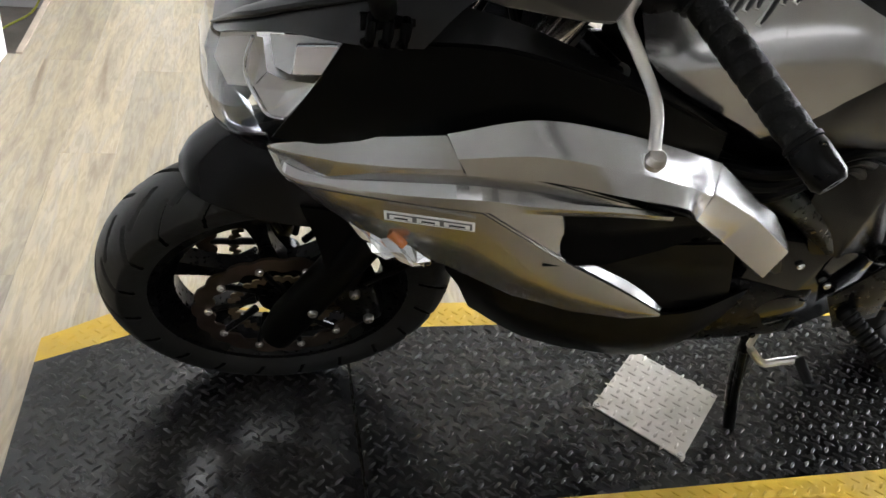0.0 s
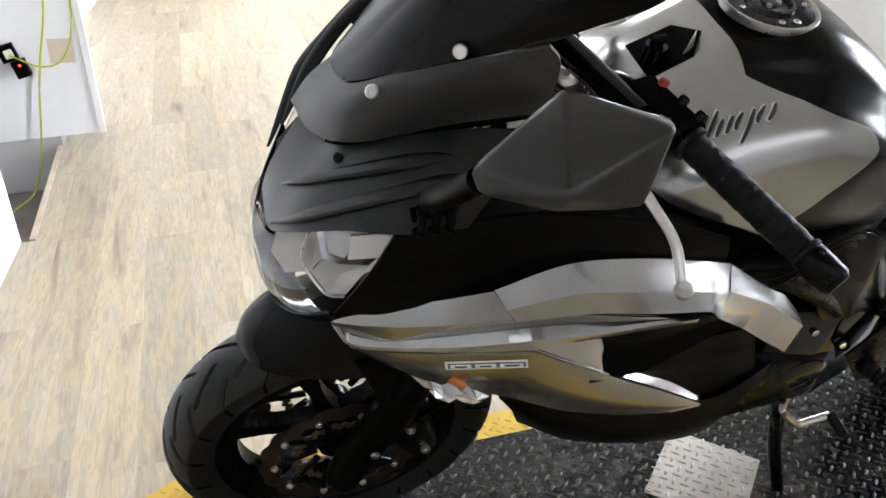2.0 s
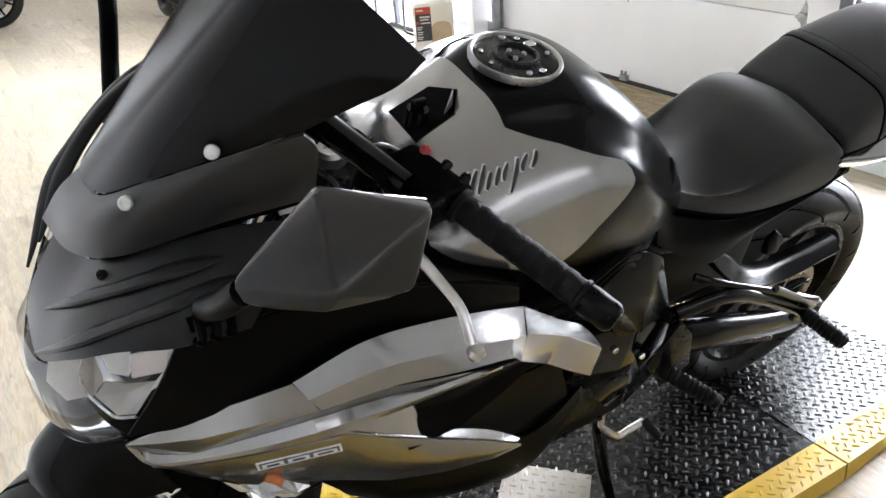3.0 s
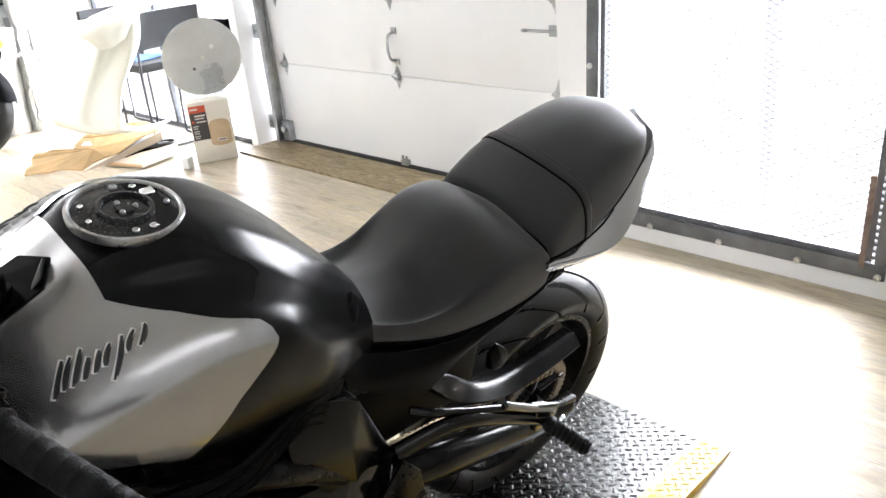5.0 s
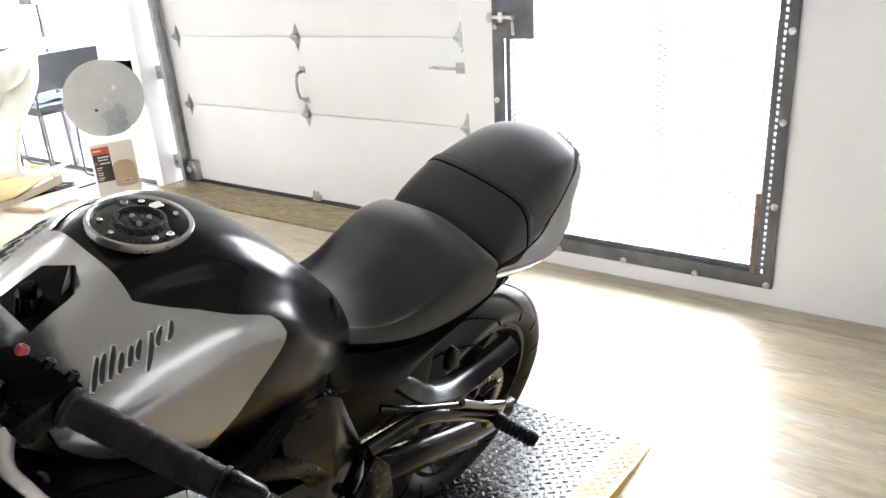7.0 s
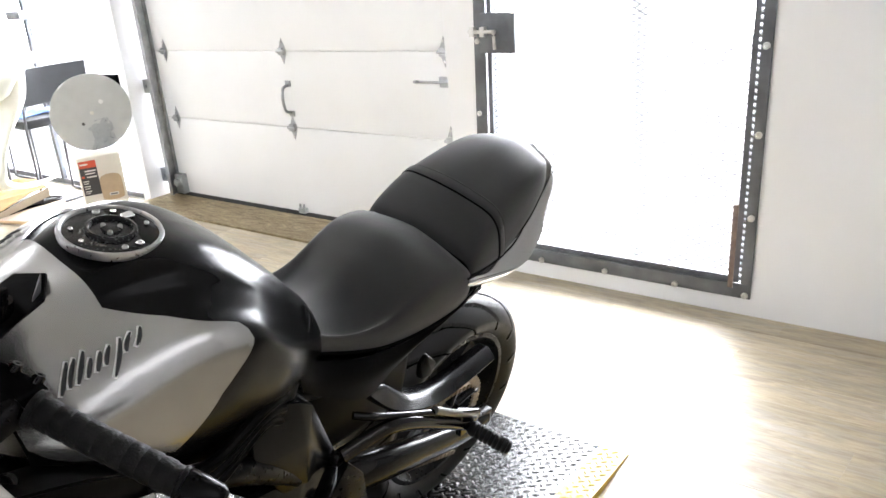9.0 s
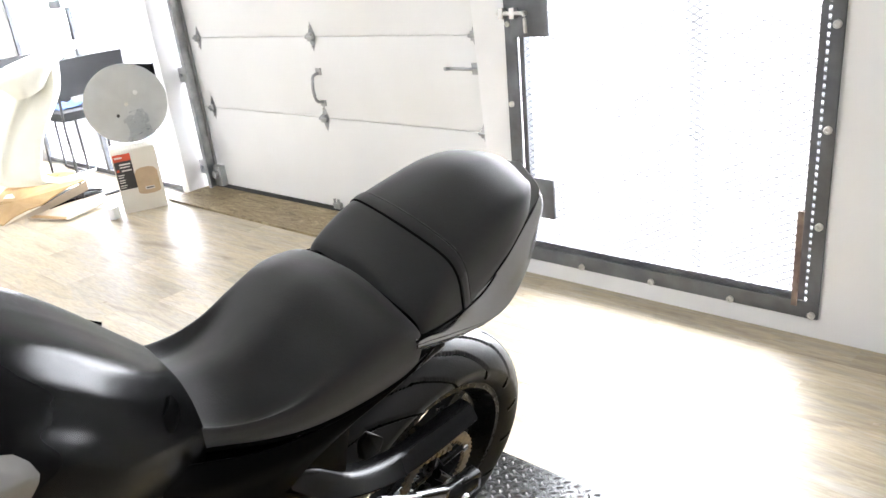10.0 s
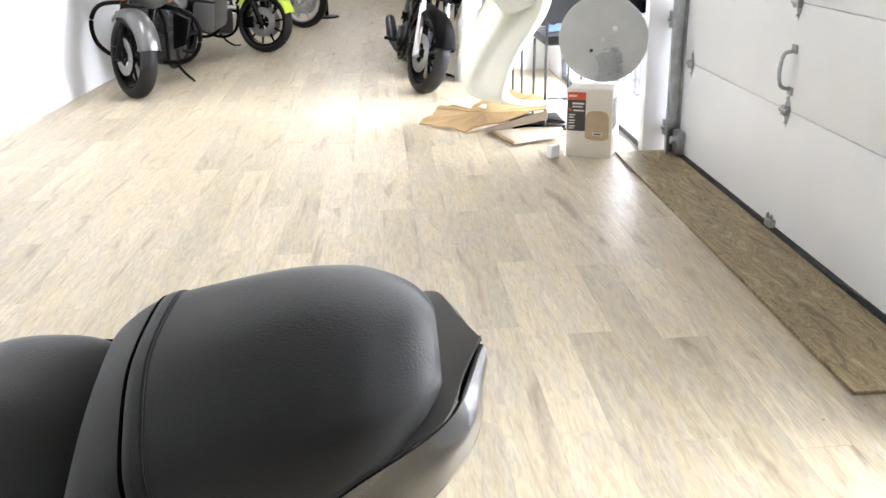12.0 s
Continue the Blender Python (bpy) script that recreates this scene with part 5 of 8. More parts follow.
    # belly pan
    belly = [[s(1.284, 0.232, 0.696), s(1.15, 0.230, 0.630), s(1.00, 0.240, 0.590), s(0.88, 0.225, 0.560), s(0.76, 0.18, 0.55)],
             [s(1.245, 0.205, 0.610), s(1.12, 0.222, 0.530), s(0.98, 0.228, 0.475), s(0.86, 0.215, 0.450), s(0.75, 0.17, 0.46)],
             [s(1.215, 0.165, 0.520), s(1.10, 0.180, 0.430), s(0.96, 0.185, 0.375), s(0.84, 0.175, 0.345), s(0.74, 0.14, 0.38)],
             [s(1.165, 0.090, 0.375), s(1.07, 0.110, 0.320), s(0.94, 0.115, 0.270), s(0.82, 0.11, 0.250), s(0.74, 0.09, 0.29)],
             [s(1.150, 0.0, 0.340), s(1.06, 0.0, 0.280), s(0.93, 0.0, 0.235), s(0.81, 0.0, 0.225), s(0.74, 0.0, 0.26)]]
    part("belly_pan", shell(belly, 20, 24, 0.004), BLACK_PLASTIC, bike, "black belly pan")
    part("radiator_cowl", shell([[s(1.28, 0.228, 0.70), s(1.235, 0.20, 0.60), s(1.20, 0.15, 0.50)], [s(1.20, 0.17, 0.70), s(1.17, 0.15, 0.58), s(1.13, 0.11, 0.46)]], 8, 14, 0.004), BLACK_PLASTIC, bike)
    # indicator
    lamp_pts = [s(1.427, 0.232, 0.805), s(1.395, 0.256, 0.822), s(1.369, 0.264, 0.825), s(1.344, 0.266, 0.802), s(1.313, 0.260, 0.760), s(1.307, 0.246, 0.720), s(1.333, 0.240, 0.726), s(1.373, 0.234, 0.748), s(1.397, 0.230, 0.762), s(1.365, 0.272, 0.786), s(1.335, 0.268, 0.758)]
    ind = part("indicator", hull(lamp_pts, 0.003), LENS, bike, "clear indicator lens with a bright faceted reflector", 25)
    rng = random.Random(11)
    facets = bmesh.new()
    grid_ = []
    for u in np.linspace(0.04, 0.96, 9):
        a_, b_ = np.array(s(1.420, 0.236, 0.802)) * (1 - u) + np.array(s(1.316, 0.262, 0.764)) * u, np.array(s(1.402, 0.232, 0.770)) * (1 - u) + np.array(s(1.314, 0.247, 0.727)) * u
        grid_.append([a_ * (1 - v) + b_ * v + np.array(s(rng.uniform(-0.003, 0.003), rng.uniform(-0.004, 0.007) + 0.022 * math.sin(3.1 * v) * math.sin(3.1 * u), rng.uniform(-0.003, 0.003))) for v in np.linspace(0, 1, 5)])
    skin(facets, np.array(grid_), 0.001 * side)
    part("indicator_reflector", facets, CHROME, ind, "faceted bright reflector", 0)
    bm = bmesh.new()
    rod(bm, s(1.368, 0.252, 0.800), s(1.352, 0.264, 0.790), 0.007, 0.005, 12)
    part("bulb", bm, AMBER_BULB, ind, "amber bulb")

part("radiator", boxed(1.10, 1.135, -0.15, 0.15, 0.50, 0.86, 0.006), BLACK_ALLOY, bike, "black radiator")

# fuel tank: half sections from the top middle down the left side
TANK = {
    1.095: [(0, 1.032), (0.030, 1.032), (0.055, 1.027), (0.075, 1.018), (0.10, 1.006), (0.140, 0.985), (0.160, 0.955), (0.160, 0.930), (0.15, 0.905)],
    1.06: [(0, 1.060), (0.032, 1.060), (0.058, 1.055), (0.080, 1.046), (0.105, 1.034), (0.160, 1.002), (0.172, 0.965), (0.169, 0.925), (0.155, 0.890)],
    1.00: [(0, 1.088), (0.035, 1.089), (0.062, 1.086), (0.082, 1.077), (0.110, 1.062), (0.168, 1.026), (0.183, 0.982), (0.177, 0.930), (0.158, 0.880)],
    0.955: [(0, 1.114), (0.045, 1.114), (0.070, 1.107), (0.088, 1.095), (0.112, 1.081), (0.174, 1.042), (0.192, 0.988), (0.184, 0.930), (0.160, 0.865)],
    0.90: [(0, 1.131), (0.055, 1.130), (0.088, 1.120), (0.108, 1.103), (0.136, 1.085), (0.184, 1.052), (0.201, 0.990), (0.191, 0.925), (0.160, 0.850)],
    0.84: [(0, 1.132), (0.060, 1.130), (0.098, 1.116), (0.119, 1.097), (0.146, 1.077), (0.188, 1.049), (0.202, 0.990), (0.191, 0.915), (0.159, 0.838)],
    0.78: [(0, 1.110), (0.066, 1.106), (0.109, 1.088), (0.130, 1.069), (0.151, 1.051), (0.183, 1.027), (0.192, 0.978), (0.184, 0.905), (0.155, 0.830)],
    0.72: [(0, 1.068), (0.066, 1.064), (0.108, 1.042), (0.128, 1.024), (0.145, 1.006), (0.163, 0.984), (0.178, 0.950), (0.174, 0.890), (0.148, 0.822)],
    0.66: [(0, 1.012), (0.060, 1.008), (0.100, 0.985), (0.116, 0.970), (0.128, 0.955), (0.140, 0.937), (0.150, 0.915), (0.150, 0.868), (0.132, 0.815)],
    0.61: [(0, 0.958), (0.050, 0.955), (0.082, 0.938), (0.096, 0.926), (0.106, 0.914), (0.115, 0.900), (0.122, 0.885), (0.124, 0.850), (0.115, 0.812)],
    0.57: [(0, 0.915), (0.040, 0.913), (0.065, 0.902), (0.075, 0.895), (0.084, 0.886), (0.092, 0.876), (0.098, 0.865), (0.102, 0.840), (0.098, 0.81)],
}
tank_x = sorted(TANK)


ctrl_grid = np.array([[(x, y, z) for y, z in TANK[x]] for x in tank_x[::-1]])
surf = sheet(ctrl_grid, 80, 73)


def surf_at(x, v, lift=0.0):
    """The same surface, smoothed both ways, at a station x."""
    col = v * 72
    j = min(int(col), 71)
    line = surf[:, j] * (1 - (col - j)) + surf[:, j + 1] * (col - j)
    k = np.interp(-x, -line[:, 0], range(len(line)))
    i = min(int(k), len(line) - 2)
    p = line[i] * (1 - (k - i)) + line[i + 1] * (k - i)
    nrm = np.array((0.0, p[1], max(p[2] - 0.93, -0.03)))
    nrm = nrm / (np.linalg.norm(nrm) + 1e-9)
    return p + nrm * lift


def v_of(x, z):
    """Where down the side the tank passes the height z."""
    vs = np.linspace(0.05, 1, 60)
    hs = np.array([surf_at(x, v)[2] for v in vs])
    return float(np.interp(-z, -hs, vs))


whole = np.concatenate([surf[:, :0:-1] * np.array((1, -1, 1)), surf], axis=1)
tank = part("fuel_tank", skin(bmesh.new(), whole, 0.003), TANK_BLACK, bike, "satin black fuel tank", 50)
# silver covers: the front of the tank, and a wedge down each side
nose_rows = []
for x in np.linspace(1.093, 0.960, 14):
    vs = np.linspace(0, v_of(x, np.interp(x, [0.96, 1.02, 1.093], [0.928, 0.955, 0.985])), 26)
    left = np.array([surf_at(x, v, 0.005) for v in vs])
    nose_rows.append(np.concatenate([left[:0:-1] * np.array((1, -1, 1)), left]))
cover = part("tank_cover", skin(bmesh.new(), np.array(nose_rows), 0.004), SILVER, tank, "silver front tank cover", 60)
for side in (1, -1):
    rows = []
    for u in np.linspace(0, 1, 30):
        x_top = 0.9605 - u * (0.9605 - 0.806)
        z_top = np.interp(x_top, [0.806, 0.812, 0.822, 0.840, 0.906, 0.950, 0.9605], [1.036, 1.050, 1.058, 1.065, 1.084, 1.0905, 1.0925])
        z_low = np.interp(u, [0, 0.6, 1], [0.928, 0.915, 0.906])
        row = []
        for w in np.linspace(0, 1, 22):
            z_edge = 1.034 + (0.906 - 1.034) * w
            x_edge = np.interp(z_edge, [0.906, 0.923, 0.987, 1.007, 1.026, 1.034], [0.924, 0.914, 0.868, 0.843, 0.812, 0.806])
            x, z = 0.9605 + u * (x_edge - 0.9605), z_top * (1 - w) + z_low * w
            p = surf_at(x, v_of(x, z), 0.005)
            row.append((p[0], p[1] * side, p[2]))
        rows.append(row)
    g = np.array(rows)
    panel = part("tank_side_panel", skin(bmesh.new(), g, 0.004 * side), SILVER, tank, "silver tank side panel with dark script emblem", 60)
    # emblem: a row of slanted brush marks, dark with a pale edge
    def on_tank(e, h, lift, side=side):
        x = 1.046 - 0.106 * e - 0.018 * h
        y = 0.131 + 0.014 * e - 0.025 * h
        ys = np.array([surf_at(x, v)[1] for v in np.linspace(0, 0.62, 40)])
        q = surf_at(x, float(np.interp(y, ys, np.linspace(0, 0.62, 40))), lift)
        return np.array((q[0], q[1] * side, q[2]))

    marks = [(0.00, 0.05, 0.0, 1.0, 0.0), (0.10, 0.14, 0.05, 0.95, -0.02), (0.19, 0.24, 0.0, 1.0, 0.0), (0.30, 0.33, 0.0, 0.62, 0.0), (0.41, 0.44, 0.0, 0.62, 0.0), (0.52, 0.55, 0.0, 0.62, -0.02), (0.62, 0.67, -0.55, 0.65, 0.02), (0.76, 0.80, 0.0, 0.62, -0.03), (0.87, 0.91, 0.0, 0.62, 0.02)]
    for e0, e1, h0, h1, bend in marks:
        ts = np.linspace(0, 1, 6)
        edge_bm = swept([on_tank(e0 + (e1 - e0) * t + bend * math.sin(3.1 * t), h0 + (h1 - h0) * t, 0.0084) for t in ts], 0.0036, 6)
        part("emblem_edge", edge_bm, DECAL_WHITE, tank)
        mark_bm = swept([on_tank(e0 + (e1 - e0) * t + bend * math.sin(3.1 * t), h0 + (h1 - h0) * t, 0.0118) for t in np.linspace(0.04, 0.96, 6)], [0.0014, 0.0024, 0.0028, 0.0028, 0.0024, 0.0014], 6)
        part("emblem_stroke", mark_bm, DECAL_DARK, tank)
# raised black slab: paints the shaded hollow round the ignition, in the silver cover
hollow = []
for x, y in ((1.062, -0.034), (1.062, 0.036), (1.004, 0.034), (0.982, 0.004), (1.004, -0.030)):
    v = float(np.interp(abs(y), [surf_at(x, k)[1] for k in np.linspace(0, 0.4, 20)], np.linspace(0, 0.4, 20)))
    q = surf_at(x, v, 0.0120)
    hollow.append((q[0], math.copysign(q[1], y), q[2]))
part("hollow_shade", slab(hollow[::-1], 0.003), BLACK_PLASTIC, tank, "black slab painting the shade of the hollow in the cover", 0)
bm = bmesh.new()
rod(bm, (1.045, 0.008, 1.072), (1.043, 0.008, 1.098), 0.017, 0.015, 20)
box(bm, 1.033, 1.053, 0.005, 0.011, 1.099, 1.112, None, 0.001)
part("ignition_lock", bm, BLACK_GLOSS, tank, "black ignition lock")
part("lock_flap", hull([(1.000, 0.026, 1.088), (0.985, 0.002, 1.094), (1.018, 0.030, 1.080), (1.000, 0.022, 1.116), (0.988, 0.004, 1.116), (1.014, 0.028, 1.098)], 0.002), SILVER_DARK, tank, "graphite inner flap")
ctr = surf_at(0.888, 0.0)
tilt = Matrix.Translation((0.888, 0, ctr[2] + 0.001)) @ Matrix.Rotation(radians(-4), 4, "Y")
cap = part("fuel_cap", lathe(bmesh.new(), [(0.066, -0.004), (0.0675, 0.003), (0.066, 0.0072), (0.0632, 0.0078), (0.0608, 0.006), (0.0598, 0.001)], tilt, 64), CAP_GREY, bike, "grey metal ring of the fuel cap")
part("cap_plate", lathe(bmesh.new(), [(0.0600, 0.0), (0.0600, 0.003), (0.058, 0.004), (0.034, 0.005), (0.033, 0.0095), (0.030, 0.0105), (0.0275, 0.0095), (0.0265, 0.005), (0.012, 0.005), (0.011, 0.008), (0.003, 0.0085)], tilt, 48), CAP_BLACK, cap, "black cap centre")
for k, da in enumerate((0.0, 0.25, -0.2, 0.1, 0.3, -0.15, 0.2)):
    a = 2 * math.pi * k / 7 + 0.2 + da
    p = tilt @ Vector((0.049 * math.cos(a), 0.049 * math.sin(a), 0.0055))
    bolt(cap, "cap_screw", p, (0, 0, 1), 0.0034 + 0.0008 * (k % 3), 0.003, CAP_GREY if k % 2 else CHROME, "small cap screw")
for k in range(3):
    a = 2 * math.pi * k / 3 + 0.9
    p = tilt @ Vector((0.012 * math.cos(a), 0.012 * math.sin(a), 0.006))
    bolt(cap, "cap_screw", p, (0, 0, 1), 0.0035, 0.004, CAP_GREY)
p = tilt @ Vector((-0.038, -0.022, 0.005))
part("key_flap", hull([tuple(p + 0.62 * Vector(d)) for d in ((-0.018, -0.012, 0), (0.014, -0.010, 0), (0.016, 0.010, 0), (-0.014, 0.013, 0), (-0.016, -0.010, 0.007), (0.012, -0.008, 0.007), (0.013, 0.008, 0.007), (-0.012, 0.011, 0.007))], 0.002), CHROME, cap, "bright key flap")
# smoky rear cover between tank and seat
for side in (1, -1):
    rows = []
    for z, xf, xr, yf, yr in ((0.942, 0.652, 0.604, 0.122, 0.086), (0.925, 0.664, 0.600, 0.138, 0.098), (0.885, 0.690, 0.612, 0.158, 0.114), (0.845, 0.70, 0.628, 0.160, 0.122), (0.80, 0.705, 0.645, 0.150, 0.128)):
        rows.append([(xf, yf * side, z), ((xf + xr) / 2 - 0.004, (yf + yr) / 2 * side + 0.006 * side, z), (xr, yr * side, z)])
    part("tank_rear_cover", shell(rows, 16, 8, 0.004), BLACK_PLASTIC, bike, "matt black cover behind the tank")

# rider's seat: half sections from the middle outwards and down
def full_rows(half):
    return [[(x, -y, z) for x, y, z in row[:0:-1]] + row for row in half]


def seat_row(x, top, w, low, crown=0.012, roll=0.55, slope=0.0):
    """A cushion's half section: crown at the middle, rounded shoulder, side down to the lower edge."""
    return [(x, 0, top), (x + slope * 0.2, w * 0.42, top - crown * 0.5), (x + slope * 0.5, w * 0.80, top - crown * 1.35), (x + slope * 0.8, w * 0.97, top - (top - low) * roll * 0.60), (x + slope, w * 1.02, low + (top - low) * 0.32), (x + slope, w, low)]


rider = [seat_row(0.612, 0.900, 0.066, 0.868, 0.010), seat_row(0.595, 0.908, 0.098, 0.843, 0.018), seat_row(0.55, 0.878, 0.106, 0.826, 0.022), seat_row(0.49, 0.863, 0.118, 0.806, 0.024),
         seat_row(0.43, 0.869, 0.130, 0.794, 0.022), seat_row(0.37, 0.898, 0.140, 0.793, 0.018), seat_row(0.31, 0.926, 0.146, 0.797, 0.018), seat_row(0.25, 0.924, 0.148, 0.803, 0.018), seat_row(0.212, 0.904, 0.146, 0.812, 0.014), seat_row(0.198, 0.880, 0.138, 0.820, 0.008)]
seat = part("rider_seat", skin(bmesh.new(), sheet(full_rows(rider), 46, 44), -0.006), SEAT_VINYL, bike, "black vinyl rider seat", 60)
for side in (1, -1):
    part("seat_piping", swept([(r[5][0], (r[5][1] + 0.001) * side, r[5][2] - 0.001) for r in rider[1:-1]], 0.0035, 8, 40), SEAT_PIPING, seat)

def pillion_row(x, top, w, low, crown, low_in=0.0):
    return [(x, 0, top), (x, w * 0.40, top - crown * 0.30), (x, w * 0.78, top - crown), (x, w * 0.95, top - (top - low) * 0.40), (x, w * 1.02, low + (top - low) * 0.22), (x, w - low_in, low)]


pillion = [pillion_row(0.203, 0.892, 0.134, 0.862, 0.006), pillion_row(0.196, 0.919, 0.139, 0.856, 0.014), pillion_row(0.17, 0.955, 0.140, 0.852, 0.020), pillion_row(0.13, 0.986, 0.138, 0.853, 0.022), pillion_row(0.06, 1.013, 0.130, 0.872, 0.024),
           pillion_row(-0.01, 1.032, 0.120, 0.904, 0.024), pillion_row(-0.06, 1.035, 0.108, 0.938, 0.022), pillion_row(-0.09, 1.030, 0.096, 0.952, 0.020), pillion_row(-0.115, 1.022, 0.078, 0.966, 0.017), pillion_row(-0.130, 1.010, 0.060, 0.976, 0.012), pillion_row(-0.137, 0.996, 0.046, 0.982, 0.005)]
pill = part("pillion_seat", skin(bmesh.new(), sheet(full_rows(pillion), 46, 44), -0.006), SEAT_VINYL, bike, "black vinyl pillion seat with a cross strap", 60)
strap_grid = sheet(full_rows(pillion), 91, 61)
def strap_line(x):
    out = []
    for j in range(61):
        line = strap_grid[:, j]
        a = abs(j - 30) / 30.0
        at = x - 0.042 * a ** 1.5
        k = float(np.interp(-at, -line[:, 0], range(91)))
        i = min(int(k), 89)
        out.append(line[i] * (1 - (k - i)) + line[i + 1] * (k - i))
    return out


mid_c = np.array((0.11, 0, 0.9))


def lifted(line, d):
    v = line - mid_c
    v[:, 0] = 0
    return line + d * v / (np.linalg.norm(v, axis=1, keepdims=True) + 1e-9)


part("seat_seam", swept(lifted(np.array(strap_line(0.1405)), 0.0002), 0.0021, 8), SEAT_PIPING, pill, "dark cross seam")
part("seat_seam", swept(lifted(np.array(strap_line(0.1195)), -0.0002), 0.0012, 8), SEAT_VINYL, pill)
part("cross_strap", skin(bmesh.new(), np.array([lifted(np.array(strap_line(x)), d) for x, d in ((0.1385, -0.002), (0.1365, 0.0014), (0.130, 0.0020), (0.1235, 0.0014), (0.1215, -0.002))]), 0.001), SEAT_VINYL, pill, "black vinyl cross strap", 50)

# tail
for side in (1, -1):
    def s(x, y, z, side=side):
        return (x, y * side, z)

    tail = [[s(0.222, 0.138, 0.868), s(0.222, 0.146, 0.866), s(0.220, 0.150, 0.862)],
            [s(0.150, 0.134, 0.853), s(0.146, 0.147, 0.852), s(0.140, 0.157, 0.848)],
            [s(0.078, 0.128, 0.866), s(0.060, 0.145, 0.854), s(0.040, 0.158, 0.836)],
            [s(0.006, 0.124, 0.900), s(-0.010, 0.136, 0.878), s(-0.030, 0.143, 0.850)],
            [s(-0.062, 0.108, 0.942), s(-0.078, 0.116, 0.916), s(-0.098, 0.114, 0.886)],
            [s(-0.139, 0.076, 0.978), s(-0.150, 0.080, 0.958), s(-0.160, 0.070, 0.935)],
            [s(-0.174, 0.004, 0.990), s(-0.178, 0.004, 0.970), s(-0.176, 0.004, 0.945)]]
    skirt = [[s(0.220, 0.150, 0.862), s(0.218, 0.138, 0.840), s(0.21, 0.12, 0.825)], [s(0.140, 0.157, 0.848), s(0.132, 0.140, 0.822), s(0.12, 0.11, 0.805)], [s(0.040, 0.158, 0.838), s(0.032, 0.138, 0.812), s(0.02, 0.10, 0.795)],
             [s(-0.030, 0.143, 0.850), s(-0.030, 0.12, 0.822), s(-0.04, 0.08, 0.80)], [s(-0.098, 0.112, 0.888), s(-0.10, 0.095, 0.860), s(-0.10, 0.06, 0.83)], [s(-0.160, 0.070, 0.935), s(-0.158, 0.058, 0.905), s(-0.15, 0.04, 0.88)], [s(-0.176, 0.004, 0.945), s(-0.172, 0.004, 0.915), s(-0.164, 0.004, 0.89)]]
    part("tail_skirt", shell(skirt, 34, 10, 0.004), SILVER, bike, "silver underside of the tail", 40)
    part("tail_fairing", shell(tail, 34, 12, 0.004), SILVER, bike, "silver metallic tail fairing", 40)
    deck_ = [[s(-0.045, 0.096, 0.930), s(-0.052, 0.106, 0.926)], [s(-0.085, 0.070, 0.962), s(-0.100, 0.094, 0.958)], [s(-0.112, 0.046, 0.978), s(-0.140, 0.078, 0.981)], [s(-0.125, 0.026, 0.984), s(-0.156, 0.040, 0.988)], [s(-0.134, 0.0, 0.987), s(-0.176, 0.0, 0.993)]]
    part("tail_top", shell(deck_, 20, 6, 0.004), SILVER_DARK, bike, "satin dark tail deck")
    lip = [[s(0.222, 0.152, 0.867), s(0.08, 0.138, 0.866), s(0.00, 0.126, 0.903), s(-0.14, 0.079, 0.977)], [s(0.222, 0.132, 0.862), s(0.08, 0.118, 0.856), s(0.00, 0.105, 0.888), s(-0.13, 0.055, 0.968)]]
    part("tail_inner_lip", shell(lip, 4, 26, 0.003), BLACK_PLASTIC, bike)
    cover = [[s(0.655, 0.138, 0.885), s(0.60, 0.126, 0.846), s(0.50, 0.134, 0.806), s(0.40, 0.141, 0.789), s(0.30, 0.147, 0.793), s(0.21, 0.150, 0.814), s(0.165, 0.140, 0.820)],
             [s(0.662, 0.152, 0.858), s(0.60, 0.148, 0.812), s(0.50, 0.151, 0.776), s(0.42, 0.151, 0.766), s(0.33, 0.151, 0.778), s(0.235, 0.149, 0.798), s(0.165, 0.138, 0.812)],
             [s(0.650, 0.150, 0.822), s(0.58, 0.148, 0.768), s(0.48, 0.146, 0.708), s(0.41, 0.145, 0.738), s(0.336, 0.143, 0.762), s(0.245, 0.140, 0.784), s(0.168, 0.132, 0.800)]]
    part("seat_side_cover", shell(cover, 10, 34, 0.004), BLACK_PLASTIC, bike, "matt black cover under the seat")
    hookbm = hull([s(0.305, 0.145, 0.655), s(0.275, 0.145, 0.650), s(0.312, 0.13, 0.655), s(0.27, 0.13, 0.650), s(0.318, 0.142, 0.70), s(0.302, 0.142, 0.715), s(0.318, 0.132, 0.70), s(0.30, 0.132, 0.715), s(0.262, 0.142, 0.68)], 0.003)
    part("luggage_hook", hookbm, BLACK_PLASTIC, bike, "black luggage hook")

under = [[(0.45, -0.10, 0.72), (0.45, 0, 0.715), (0.45, 0.10, 0.72)], [(0.25, -0.105, 0.735), (0.25, 0, 0.73), (0.25, 0.105, 0.735)], [(0.05, -0.09, 0.765), (0.05, 0, 0.76), (0.05, 0.09, 0.765)], [(-0.11, -0.05, 0.83), (-0.11, 0, 0.825), (-0.11, 0.05, 0.83)]]
part("rear_mudguard", shell(under, 24, 12, 0.005), BLACK_PLASTIC, bike, "black rear mudguard")

